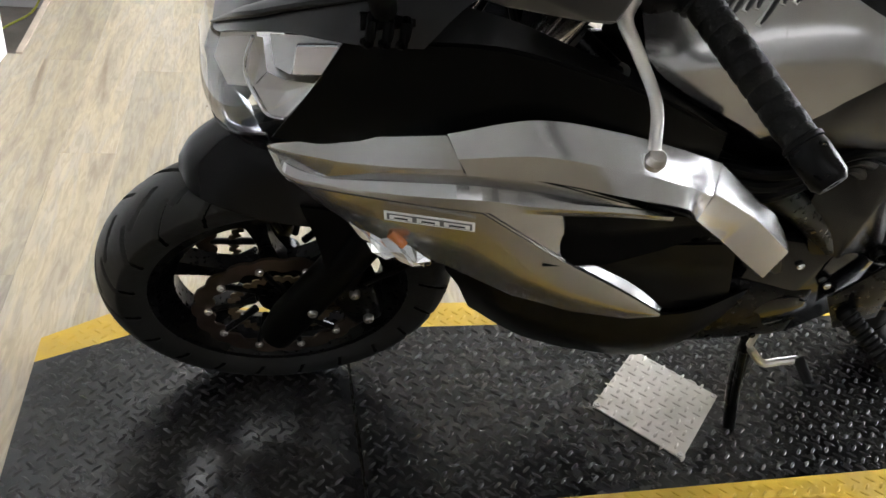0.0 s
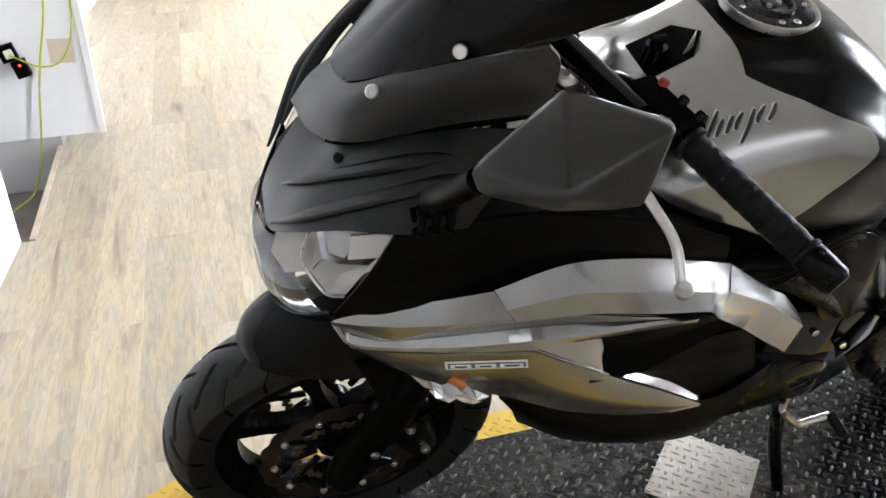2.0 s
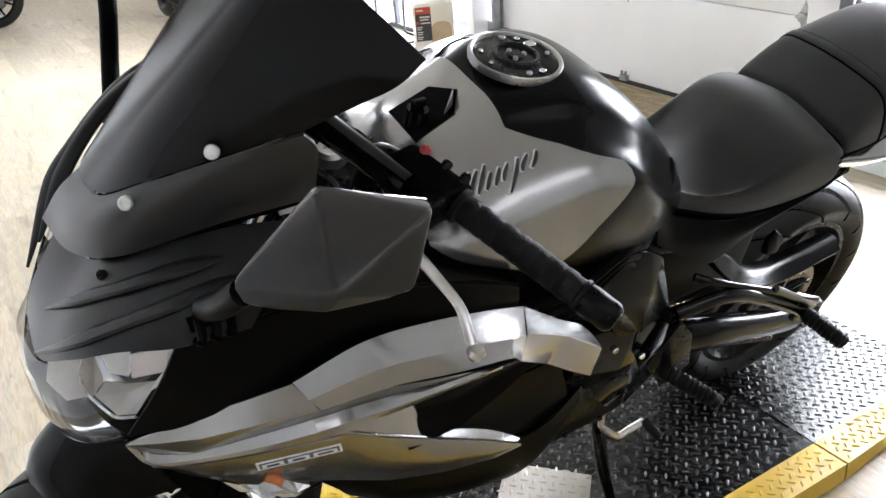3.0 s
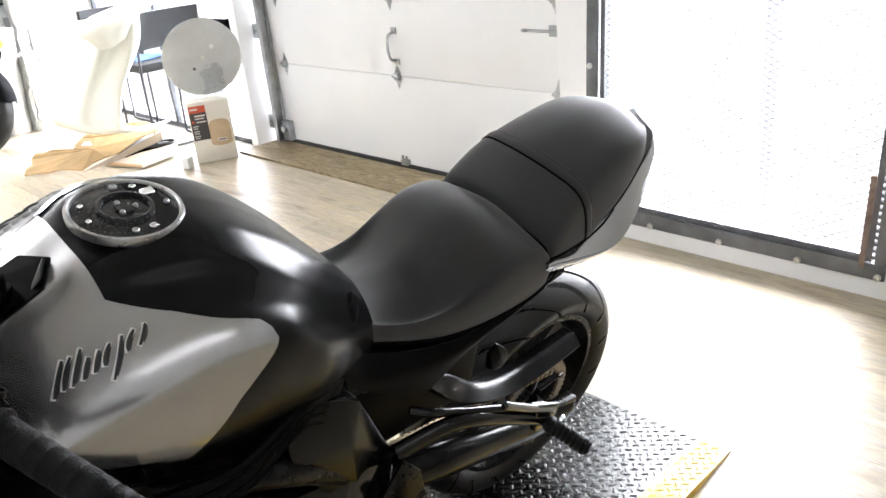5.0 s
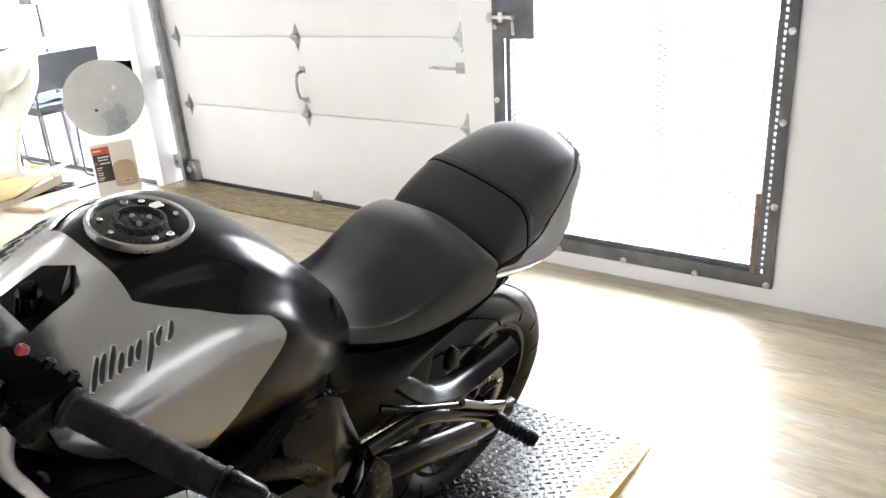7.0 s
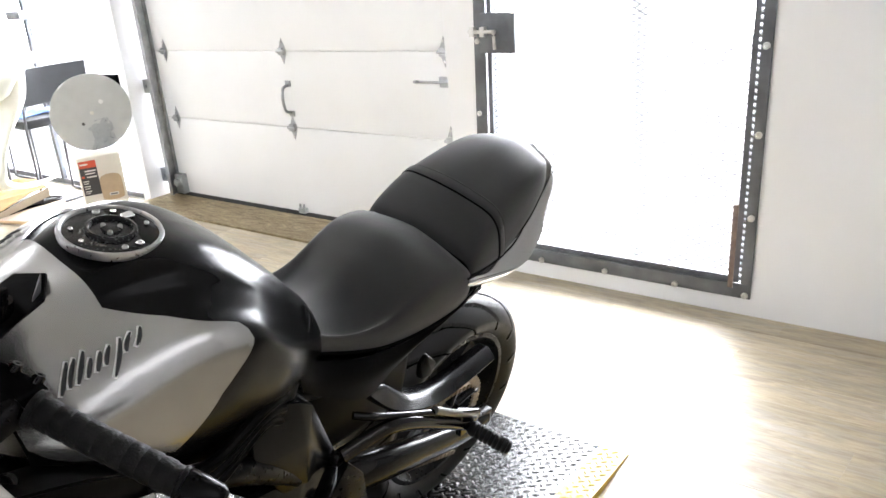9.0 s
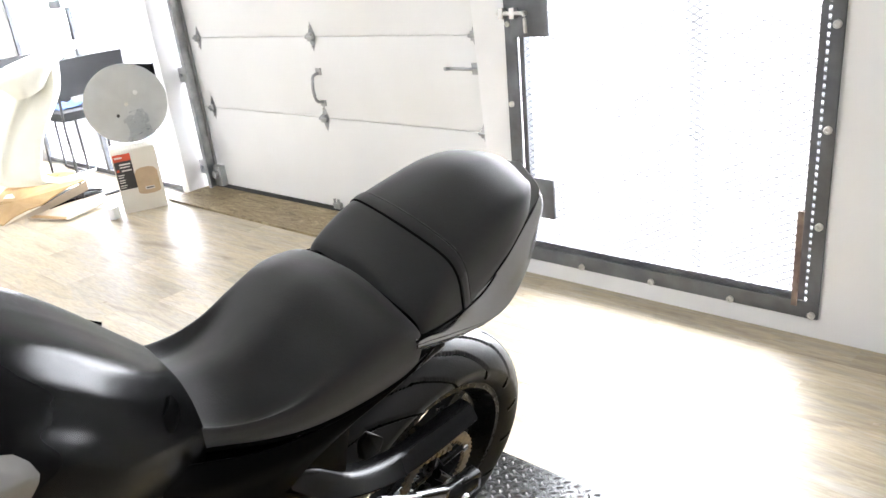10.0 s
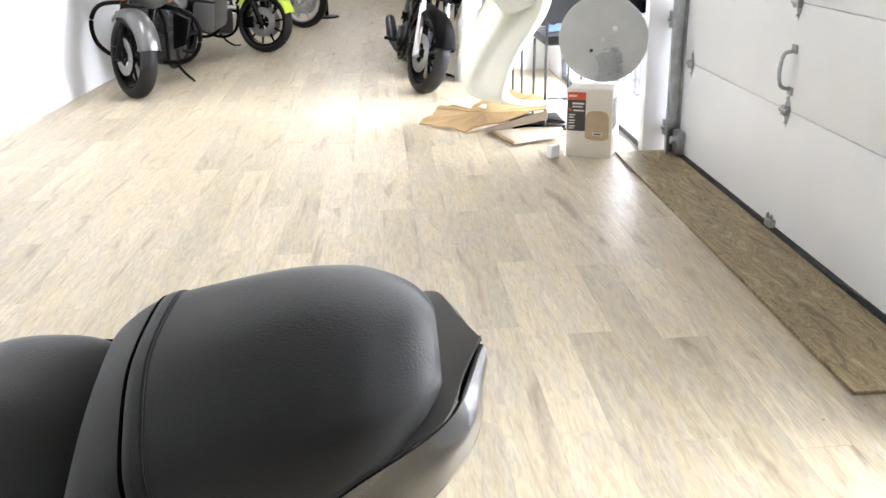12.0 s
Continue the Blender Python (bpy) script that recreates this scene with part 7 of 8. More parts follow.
def carton():
    m = Matrix.Translation((2.66, 4.998, 0.0)) @ Matrix.Rotation(math.atan2(-0.107, 0.232), 4, "Z")
    ob = thing("carton", "cream heater carton with red and charcoal label, standing upright", "carton", m=m)
    part("body", boxed(0, 0.2555, 0, 0.235, 0.0005, 0.385, 0.004), CARTON, ob)
    part("lid_flap", boxed(0.004, 0.25, 0.004, 0.115, 0.3856, 0.389), CARTON, ob, smooth=0)
    part("lid_flap", boxed(0.004, 0.25, 0.12, 0.231, 0.3856, 0.389), CARTON, ob, smooth=0)
    label = part("label", boxed(0.006, 0.108, -0.0022, -0.0002, 0.150, 0.368), LABEL_DARK, ob, "charcoal printed label", 0)
    part("label_band", boxed(0.006, 0.108, -0.004, -0.0024, 0.325, 0.368), LABEL_RED, label, "red printed band", 0)
    for x1, z in ((0.06, 0.343),):
        part("print_bar", boxed(0.014, x1, -0.0052, -0.0042, z, z + 0.010), PRINT_PALE, label, smooth=0)
    for x0, x1, z, h in ((0.034, 0.10, 0.300, 0.010), (0.034, 0.092, 0.284, 0.007), (0.04, 0.10, 0.262, 0.008), (0.014, 0.05, 0.238, 0.006), (0.014, 0.042, 0.224, 0.006), (0.014, 0.05, 0.206, 0.006), (0.014, 0.046, 0.192, 0.006), (0.014, 0.052, 0.174, 0.006), (0.014, 0.044, 0.162, 0.005)):
        part("print_bar", boxed(x0, x1, -0.0036, -0.0024, z, z + h), PRINT_PALE, label, smooth=0)
    part("red_mark", boxed(0.012, 0.028, -0.0036, -0.0024, 0.262, 0.276), LABEL_RED, label, "red mark", 0)
    out = [(0.108, 0.118), (0.118, 0.108), (0.15, 0.100), (0.20, 0.100), (0.232, 0.108), (0.240, 0.118), (0.240, 0.235), (0.226, 0.258), (0.196, 0.268), (0.152, 0.268), (0.122, 0.258), (0.108, 0.235)]
    pic = part("picture", slab([(x, -0.0048, z) for x, z in out], -0.004), PRINT_TAN, ob, "printed picture of a tan heater", 0)
    part("picture_plate", boxed(0.150, 0.205, -0.0065, -0.0052, 0.128, 0.146), PRINT_PALE, pic, "pale name plate", 0)
    part("picture_plate", boxed(0.156, 0.199, -0.0078, -0.0067, 0.133, 0.141), LABEL_DARK, pic, smooth=0)
    part("side_label", boxed(0.2557, 0.2572, 0.03, 0.16, 0.16, 0.33), LABEL_DARK, ob, "dark printed side label", 0)


carton()


def disc():
    m = Matrix.Translation((2.872, 5.075, 0.636)) @ Matrix.Rotation(radians(-20), 4, "Z") @ Matrix.Rotation(radians(97), 4, "X")
    ob = thing("plastic_disc", "round frosted grey plastic disc standing on the carton in clear film", "plastic disc", m=m)
    bm = bmesh.new()
    n = 72
    rng = random.Random(2)
    rings = []
    for r, z in ((0.012, 0.012), (0.06, 0.010), (0.12, 0.008), (0.18, 0.006), (0.240, 0.004), (0.246, 0.0), (0.240, -0.004), (0.012, 0.004)):
        rings.append([bm.verts.new((r * math.cos(2 * math.pi * k / n), r * math.sin(2 * math.pi * k / n), z + (0.0016 * math.sin(9 * 2 * math.pi * k / n) * r / 0.2 if z > 0.003 else 0))) for k in range(n)])
    for a, b in zip(rings, rings[1:] + rings[:1]):
        for k in range(n):
            bm.faces.new((a[k], a[(k + 1) % n], b[(k + 1) % n], b[k]))
    part("plate", bm, FROST, ob)
    for k, (x, y, r, mat, word) in enumerate(((0.0, 0.0, 0.012, PRINT_PALE, "pale hub"), (0.066, 0.062, 0.014, TRIM, "white plug"), (-0.062, -0.062, 0.010, LABEL_DARK, "dark hole"))):
        bm = bmesh.new()
        lathe(bm, [(r, 0.007), (r, 0.015), (r * 0.5, 0.0165)], Matrix.Translation((x, y, 0)), 16)
        part("plug", bm, mat, ob, word)


disc()
bm = bmesh.new()
rng = random.Random(12)
pts = []
for i in range(15):
    a = i / 14
    row = []
    for j in range(13):
        b = j / 12
        w = 0.15 * (1 - 0.35 * a) * (1 + 0.12 * math.sin(9 * a + 2))
        row.append((2.93 + w * (b - 0.4) * 1.7 + 0.014 * rng.uniform(-1, 1), 5.085 - 0.07 * math.sin(math.pi * b) + 0.02 * rng.uniform(-1, 1) + 0.05 * b, 0.395 + 0.20 * a + 0.012 * rng.uniform(-1, 1)))
    pts.append(row)
skin(bm, sheet(pts, 24, 22), 0.0)
solo("plastic_bag", bm, FILM, "crumpled clear plastic bag bunched on the carton", "plastic bag")

def wrapped_post(x, y, w, d, h, tilt):
    bm = bmesh.new()
    rng = random.Random(int(x * 100))
    rows = []
    for i in range(16):
        z = 0.002 + h * i / 15
        ring = []
        for k in range(20):
            a = 2 * math.pi * k / 20
            c, s = math.cos(a), math.sin(a)
            px = math.copysign(abs(c) ** 0.5, c) * w + rng.uniform(-1, 1) * 0.012
            py = math.copysign(abs(s) ** 0.5, s) * d + rng.uniform(-1, 1) * 0.012
            ring.append((x + px + tilt * z, y + py, z + (0.02 * rng.uniform(-1, 1) if i in (15,) else 0)))
        rows.append(ring)
    skin(bm, rows, 0.0, wrap=True)
    for end in (bm.verts[:][:20], bm.verts[:][-20:]):
        bm.faces.new(end)
    return solo("wrapped_post", bm, WRAP, "upright bundle in milky grey stretch film on the floor", "wrapped post", "wrapped posts")


wrapped_post(2.33, 7.42, 0.09, 0.10, 0.80, 0.08)
wrapped_post(2.50, 7.34, 0.075, 0.10, 0.60, 0.06)
wrapped_post(2.62, 7.72, 0.05, 0.06, 1.05, 0.03)


def shelf_unit():
    unit = thing("shelf_unit", "white wall shelf unit half full of bottles and boxes", "shelf unit")
    for y in (7.75, 9.35):
        part("side_panel", boxed(2.72, 3.095, y - 0.015, y + 0.015, 0.002, 1.9, 0.002), TRIM, unit)
    for z in (0.12, 0.60, 1.08, 1.56, 1.88):
        part("shelf", boxed(2.72, 3.09, 7.766, 9.334, z - 0.012, z + 0.012, 0.002), TRIM, unit)
    rng = random.Random(21)
    shades = [pbr("bottle_" + w, c, 0.35, var=0.08, scale=20) for w, c in (("black", (0.02, 0.02, 0.02)), ("white", (0.7, 0.7, 0.68)), ("yellow", (0.6, 0.42, 0.05)), ("red", (0.45, 0.04, 0.03)), ("blue", (0.05, 0.1, 0.32)), ("grey", (0.25, 0.26, 0.27)))]
    for z in (0.1325, 0.6125, 1.0925, 1.5725):
        y = 7.83
        while y < 9.25:
            k = rng.randrange(len(shades))
            if rng.random() < 0.5:
                h, r = rng.uniform(0.16, 0.30), rng.uniform(0.035, 0.055)
                bm = bmesh.new()
                lathe(bm, [(r, 0), (r, h * 0.68), (r * 0.45, h * 0.82), (r * 0.4, h)], Matrix.Translation((rng.uniform(2.80, 2.95), y + r, z)), 16)
                solo("bottle", bm, shades[k], "plastic bottle standing on the white shelf", "bottle", "bottles on the shelf")
                y += 2 * r + rng.uniform(0.01, 0.08)
            else:
                w, h = rng.uniform(0.10, 0.24), rng.uniform(0.10, 0.30)
                bm = boxed(2.77, rng.uniform(2.95, 3.06), y, y + w, z, z + h, 0.004)
                solo("parts_box", bm, shades[k], "closed parts box standing on the white shelf", "box", "boxes on the shelf")
                y += w + rng.uniform(0.01, 0.08)


shelf_unit()

# ---- small things round the lift ----
CABLE_GREEN = pbr("yellow_green_cable", (0.48, 0.50, 0.06), 0.45, var=0.08, scale=30)
BEIGE_PLATE = pbr("beige_cover_plate", (0.62, 0.53, 0.43), 0.5, var=0.05, scale=15)
LED = glow("red_led", (1.0, 0.05, 0.02), 3.0)
cover = thing("blanking_plate", "beige square cover plate screwed onto the white wall", "cover plate")
plate_bm = slab([(-0.715, 3.9195, 0.482), (-0.612, 3.9195, 0.478), (-0.618, 3.9195, 0.372), (-0.722, 3.9195, 0.376)], 0.004)
part("plate", plate_bm, BEIGE_PLATE, cover, smooth=0)
for x, z in ((-0.700, 0.468), (-0.628, 0.464), (-0.634, 0.386), (-0.708, 0.390)):
    bolt(cover, "screw", (x, 3.9155, z), (0, -1, 0), 0.004, 0.003, ALLOY)
charger = thing("charger", "black plug-in charger with a red light on the wall", "charger", m=pose(-0.845, 3.92, 0.41, 0, -14, 0))
part("body", boxed(-0.028, 0.030, -0.045, -0.0005, -0.075, 0.0, 0.006), BLACK_PLASTIC, charger)
part("socket_box", boxed(-0.055, 0.012, -0.030, -0.0005, 0.001, 0.075, 0.005), BLACK_PLASTIC, charger)
part("plug", boxed(-0.030, 0.004, -0.052, -0.0305, 0.018, 0.055, 0.006), PRINT_PALE, charger, "pale plug")
bm = bmesh.new()
rod(bm, (0.006, -0.0455, -0.02), (0.006, -0.048, -0.02), 0.005)
part("light", bm, LED, charger, "red indicator light")
bm = swept([(-0.70, 3.90, 1.75), (-0.695, 3.90, 0.90), (-0.69, 3.90, 0.64), (-0.755, 3.895, 0.40), (-0.785, 3.89, 0.28), (-0.815, 3.885, 0.12), (-0.85, 3.88, -0.04), (-0.90, 3.84, -0.17), (-0.98, 3.70, -0.194), (-1.10, 3.40, -0.194)], 0.0045, 8, 60)
solo("hanging_cable", bm, CABLE_GREEN, "yellow-green cable hanging down the white wall", "cable", "cables")
bm = swept([(-0.57, 3.905, 1.10), (-0.585, 3.905, 0.80), (-0.59, 3.905, 0.60), (-0.62, 3.902, 0.47), (-0.68, 3.898, 0.385), (-0.76, 3.89, 0.375), (-0.83, 3.868, 0.42), (-0.862, 3.862, 0.442)], 0.0042, 8, 50)
solo("charger_cable", bm, CABLE_GREEN, "yellow-green cable looping into the charger plug", "cable", "cables")
CHIP = pbr("paint_chip", (0.42, 0.36, 0.28), 0.8, var=0.3, scale=60)
rng = random.Random(17)
for x, y, s in ((1.913, 3.71, 0.013), (2.698, 0.646, 0.012), (2.95, 2.30, 0.010), (3.04, 2.18, 0.012), (2.90, 2.05, 0.007), (3.02, 1.86, 0.008), (2.80, 2.24, 0.007), (3.05, 1.55, 0.007), (-0.13, 2.60, 0.010), (-0.52, 3.78, 0.012)):
    pts = [(x + s * rng.uniform(-1, 1), y + s * rng.uniform(-1, 1), 0.0005 + (0.004 * rng.random())) for _ in range(9)] + [(x, y, 0.006)]
    solo("chip", hull(pts), CHIP, "small crumb of debris on the plank floor", "debris", "crumbs on the floor", 0)

# ---- parked motorcycles farther down the room ----
GREY_PAINT = pbr("grey_metallic_paint", (0.11, 0.107, 0.105), 0.3, 0.6, var=0.05, scale=6, rvar=0.03, coat=0.4)
LIME = pbr("lime_paint", (0.55, 0.72, 0.04), 0.3, var=0.05, scale=8, rvar=0.03, coat=0.4)
BLUE_PAINT = pbr("dark_blue_paint", (0.02, 0.03, 0.16), 0.2, var=0.05, scale=8, rvar=0.03, coat=0.5)
RED_PAINT = pbr("dark_red_paint", (0.22, 0.02, 0.02), 0.25, var=0.05, scale=8, rvar=0.03, coat=0.5)
GREEN_PAINT = pbr("green_paint", (0.04, 0.26, 0.05), 0.3, var=0.05, scale=8, rvar=0.03)
ORANGE_LENS = pbr("orange_lens", (0.85, 0.22, 0.03), 0.25, var=0.05, scale=30)
ENGINE_GREY = pbr("grey_engine_castings", (0.045, 0.045, 0.046), 0.42, 0.6, var=0.2, scale=20)


def far_wheel(parent, name, centre, r, w, rim_mat, spokes, turn=0.0, disc=True, wire=False):
    """A tyre on a spoked rim; its axle lies along y before it is turned."""
    hub = Matrix.Translation(centre) @ Matrix.Rotation(turn, 4, "Z") @ Matrix.Rotation(radians(90), 4, "X")
    bm = bmesh.new()
    rr = r - 0.62 * w
    lathe(bm, [(rr - 0.014, -w * 0.36), (rr + 0.012, -w * 0.38), (rr, -w * 0.2), (rr, w * 0.2), (rr + 0.012, w * 0.38), (rr - 0.014, w * 0.36), (rr - 0.022, 0)], hub, 40, True)
    hub_bm = lathe(bmesh.new(), [(0.035, -w * 0.45), (0.045, -w * 0.3), (0.045, w * 0.3), (0.035, w * 0.45)], hub, 20)
    spoke_rods = []
    for k in range(spokes):
        a = 2 * math.pi * k / spokes
        d = Vector((math.cos(a), math.sin(a), 0))
        e = Vector((math.cos(a + 0.16), math.sin(a + 0.16), 0))
        z = Vector((0, 0, w * 0.12 * (1 if k % 2 else -1)))
        spoke_rods.append((hub @ (d * 0.03 + z), hub @ (e * (rr - 0.012))))
    wheel = part(name, bm, rim_mat, parent)
    part("hub", hub_bm, rim_mat, wheel)
    for p0, p1 in spoke_rods:
        bm = bmesh.new()
        rod(bm, p0, p1, 0.003 if wire else 0.014, 0.003 if wire else 0.009, 8)
        part("spoke", bm, rim_mat, wheel)
    bm = bmesh.new()
    prof = [(rr + 0.004, -w * 0.40), (rr + 0.02, -w * 0.47), (r - 0.45 * w, -w * 0.5), (r - 0.2 * w, -w * 0.43), (r - 0.05 * w, -w * 0.25), (r, 0), (r - 0.05 * w, w * 0.25), (r - 0.2 * w, w * 0.43), (r - 0.45 * w, w * 0.5), (rr + 0.02, w * 0.47), (rr + 0.004, w * 0.40)]
    lathe(bm, prof, hub, 56, True)
    part("tyre", bm, TYRE, wheel, "black rubber tyre")
    if disc:
        for side in (-1, 1):
            bm = bmesh.new()
            z = side * (w * 0.5 + 0.006)
            lathe(bm, [(0.075, z - 0.002), (0.145, z - 0.002), (0.145, z + 0.002), (0.075, z + 0.002)], hub, 36, True)
            for k in range(5):
                a = 2 * math.pi * k / 5
                rod(bm, hub @ Vector((0.03 * math.cos(a), 0.03 * math.sin(a), z * 0.7)), hub @ Vector((0.08 * math.cos(a), 0.08 * math.sin(a), z)), 0.006, None, 6)
            part("brake_disc", bm, ALLOY, wheel, "steel brake disc")
    return wheel


def fender(r, w, a0, a1, centre, turn, cover=1.0):
    """A mudguard over part of a wheel, its angles counted from straight ahead upward."""
    m = Matrix.Translation(centre) @ Matrix.Rotation(turn, 4, "Z")
    rows = []
    for k in range(18):
        a = a0 + (a1 - a0) * k / 17
        row = []
        for y, dr in ((-w, -0.07 * cover), (-w * 0.92, -0.02), (-w * 0.6, 0.006), (0, 0.014), (w * 0.6, 0.006), (w * 0.92, -0.02), (w, -0.07 * cover)):
            row.append(m @ Vector(((r + dr) * math.cos(a), y, (r + dr) * math.sin(a))))
        rows.append(row)
    return skin(bmesh.new(), sheet(rows, 24, 13), 0.004)


def far_bike(label, front, heading, base=1.5, steer=20, lean=8, r=0.30, fw=0.12, rw=0.16, paint=None, second=None, fork_mat=None, rim=None, spokes=10,
             wire=False, style="naked", seat_z=0.80, bar_z=1.06, rake=25, group="parked motorcycles", engine=None):
    """One parked motorcycle; its local x points ahead from the front tyre's footprint."""
    paint, second, fork_mat, rim, engine = paint or BLACK_GLOSS, second or BLACK_PLASTIC, fork_mat or CHROME, rim or BLACK_ALLOY, engine or ENGINE_GREY
    m = Matrix.Translation((front[0], front[1], 0.0015)) @ Matrix.Rotation(radians(heading), 4, "Z") @ Matrix.Rotation(radians(-lean), 4, "X")
    bike = thing("motorcycle", label, "motorcycle", group, m)
    t = radians(steer)
    fc = Vector((0, 0, r))
    far_wheel(bike, "front_wheel", fc, r, fw, rim, spokes, t, True, wire)
    far_wheel(bike, "rear_wheel", Vector((-base, 0, r)), r, rw, rim, spokes, 0.0, False, wire)
    k = math.tan(radians(rake))
    left = Vector((-math.sin(t), math.cos(t), 0))
    ahead = Vector((math.cos(t), math.sin(t), 0))
    top_z = bar_z - 0.10
    head = fc - ahead * 0.0 + Vector((-1, 0, 0)) * k * (top_z - r) + Vector((0, 0, top_z - r))
    gap = fw * 0.5 + 0.045
    for s in (-1, 1):
        low, high = fc + left * s * gap, head + left * s * gap
        mid = low.lerp(high, 0.52)
        bm = bmesh.new()
        rod(bm, low - (high - low).normalized() * 0.03, mid, 0.026 if style != "bagger" else 0.034, None, 16)
        fork = part("fork_leg", bm, fork_mat if style != "bagger" else BLACK_ALLOY, bike)
        bm = bmesh.new()
        rod(bm, mid, high, 0.021 if style != "bagger" else 0.04, None, 16)
        part("stanchion", bm, CHROME if style in ("cruiser", "naked") else BLACK_ALLOY, fork)
        bm = bmesh.new()
        box(bm, -0.035, 0.035, -0.016, 0.016, -0.06, 0.055, Matrix.Translation(fc + left * s * (gap - 0.012) - ahead * 0.12) @ Matrix.Rotation(t, 4, "Z"), 0.008)
        part("brake_caliper", bm, BLACK_ALLOY if style != "cruiser" else CHROME, fork)
    for z in (0.60, 0.93):
        c = fc.lerp(head, z)
        bm = bmesh.new()
        box(bm, -0.035, 0.045, -gap - 0.035, gap + 0.035, -0.018, 0.018, Matrix.Translation(c) @ Matrix.Rotation(t, 4, "Z"), 0.008)
        part("yoke", bm, BLACK_ALLOY, bike)
    part("front_fender", fender(r + 0.022, fw * 0.5 + 0.018, radians(18), radians(150 if style != "bagger" else 128), fc, t, 0.6 if style == "naked" else (0.75 if style == "bagger" else 1.2)), second if style == "naked" else paint, bike, "front mudguard")
    part("rear_fender", fender(r + 0.04, rw * 0.5 + 0.02, radians(60), radians(172), Vector((-base, 0, r)), 0, 1.0), paint if style != "naked" else BLACK_PLASTIC, bike, "rear mudguard")
    # bars, grips, levers, mirrors
    rise = {"naked": 0.06, "bagger": 0.16, "cruiser": 0.18, "dirt": 0.12}[style]
    half = {"naked": 0.36, "bagger": 0.40, "cruiser": 0.42, "dirt": 0.39}[style]
    pts = [head + left * s * half * f - ahead * (0.16 * f * f) + Vector((0, 0, 0.04 + rise * min(1.0, 2.2 * f))) for s, f in ((1, 1.0), (1, 0.62), (1, 0.3), (1, 0.08), (-1, 0.08), (-1, 0.3), (-1, 0.62), (-1, 1.0))]
    bars = part("handlebar", swept(pts, 0.0125, 10, 40), CHROME if style == "cruiser" else BLACK_ALLOY, bike)
    for s in (0, 7):
        a, b = pts[s], pts[1 if s == 0 else 6]
        bm = bmesh.new()
        rod(bm, a, a.lerp(b, 0.75), 0.018, 0.017, 12)
        part("grip", bm, GRIP, bars)
        q = a.lerp(b, 0.8)
        part("lever", swept([q + ahead * 0.03, q.lerp(a, 0.4) + ahead * 0.065, a + ahead * 0.055], 0.006, 8, 12), ALLOY, bars)
        w = q + Vector((0, 0, 0.20)) + left * (0.06 if s == 0 else -0.06)
        part("mirror_stem", swept([q, q.lerp(w, 0.5) + ahead * 0.03, w], 0.006, 8, 14), BLACK_ALLOY, bars)
        bm = bmesh.new()
        mm, _ = frame_of(w, w - ahead)
        lathe(bm, [(0.02, -0.03), (0.05, -0.015), (0.058, 0.0), (0.052, 0.004)], mm, 24)
        part("mirror", bm, BLACK_PLASTIC, bars, "round black mirror")
    # lamp and nose
    nose = fc.lerp(head, 0.80) + ahead * 0.11
    if style == "naked":
        L = lambda a, s, z: nose + ahead * a + left * s + Vector((0, 0, z))
        shroud = part("headlight_shroud", hull([L(0.10, 0, -0.13), L(0.02, 0.10, 0.02), L(0.02, -0.10, 0.02), L(-0.06, 0.12, 0.10), L(-0.06, -0.12, 0.10), L(0.03, 0.05, 0.15), L(0.03, -0.05, 0.15), L(-0.10, 0.08, -0.06), L(-0.10, -0.08, -0.06)], 0.008), paint, bike, "angular headlight shroud", 20)
        part("headlight", hull([L(0.112, 0, -0.12), L(0.045, 0.085, 0.005), L(0.045, -0.085, 0.005), L(0.075, 0.0, 0.0), L(0.02, 0.05, -0.06), L(0.02, -0.05, -0.06)], 0.004), REFLECTOR, shroud, "pale lamp glass", 20)
    else:
        mm, _ = frame_of(nose, nose + ahead)
        bm = bmesh.new()
        rl = 0.085
        lathe(bm, [(0.03, -0.11), (rl * 0.8, -0.07), (rl, 0.0), (rl, 0.012), (rl * 0.93, 0.016)], mm, 32)
        lamp = part("headlight", bm, CHROME if style == "cruiser" else BLACK_GLOSS, bike)
        bm = bmesh.new()
        lathe(bm, [(rl * 0.9, 0.012), (rl * 0.6, 0.026), (rl * 0.1, 0.032)], mm, 32)
        part("lamp_glass", bm, REFLECTOR, lamp, "pale lamp glass")
    for s in (-1, 1):
        c = nose + left * s * 0.19 + Vector((0, 0, -0.05)) - ahead * 0.04
        bm = bmesh.new()
        lathe(bm, [(0.012, -0.045), (0.032, -0.02), (0.036, 0.012), (0.026, 0.024)], frame_of(c, c + ahead)[0], 20)
        part("indicator", bm, ORANGE_LENS, bike, "orange indicator lens")
    # tank, seat, tail
    tz = seat_z + 0.10
    x0 = head.x - 0.02
    ring = lambda x, w, z, h: [(x, w * math.cos(a), z + h * math.sin(a)) for a in np.linspace(0, 2 * math.pi, 17)[:-1]]
    bm = skin(bmesh.new(), [ring(x0 - f * 0.52, w, tz + dz, h) for f, w, dz, h in ((0, 0.04, 0.0, 0.04), (0.08, 0.12, 0.01, 0.10), (0.3, 0.165, 0.03, 0.135), (0.55, 0.165, 0.015, 0.13), (0.8, 0.12, -0.03, 0.09), (1.0, 0.07, -0.06, 0.05))], 0.0, wrap=True)
    bm.verts.ensure_lookup_table()
    for end in (bm.verts[:][:16], bm.verts[:][-16:]):
        bm.faces.new(end)
    part("fuel_tank", bm, paint, bike)
    xs = x0 - 0.46
    drop = 0.06 if style in ("bagger", "cruiser") else 0.0
    prof = ((0.0, 0.10, 0.02), (0.12, 0.15, -drop), (0.30, 0.16, -drop), (0.42, 0.13, 0.04), (0.62, 0.12, 0.06), (0.72, 0.08, 0.07))
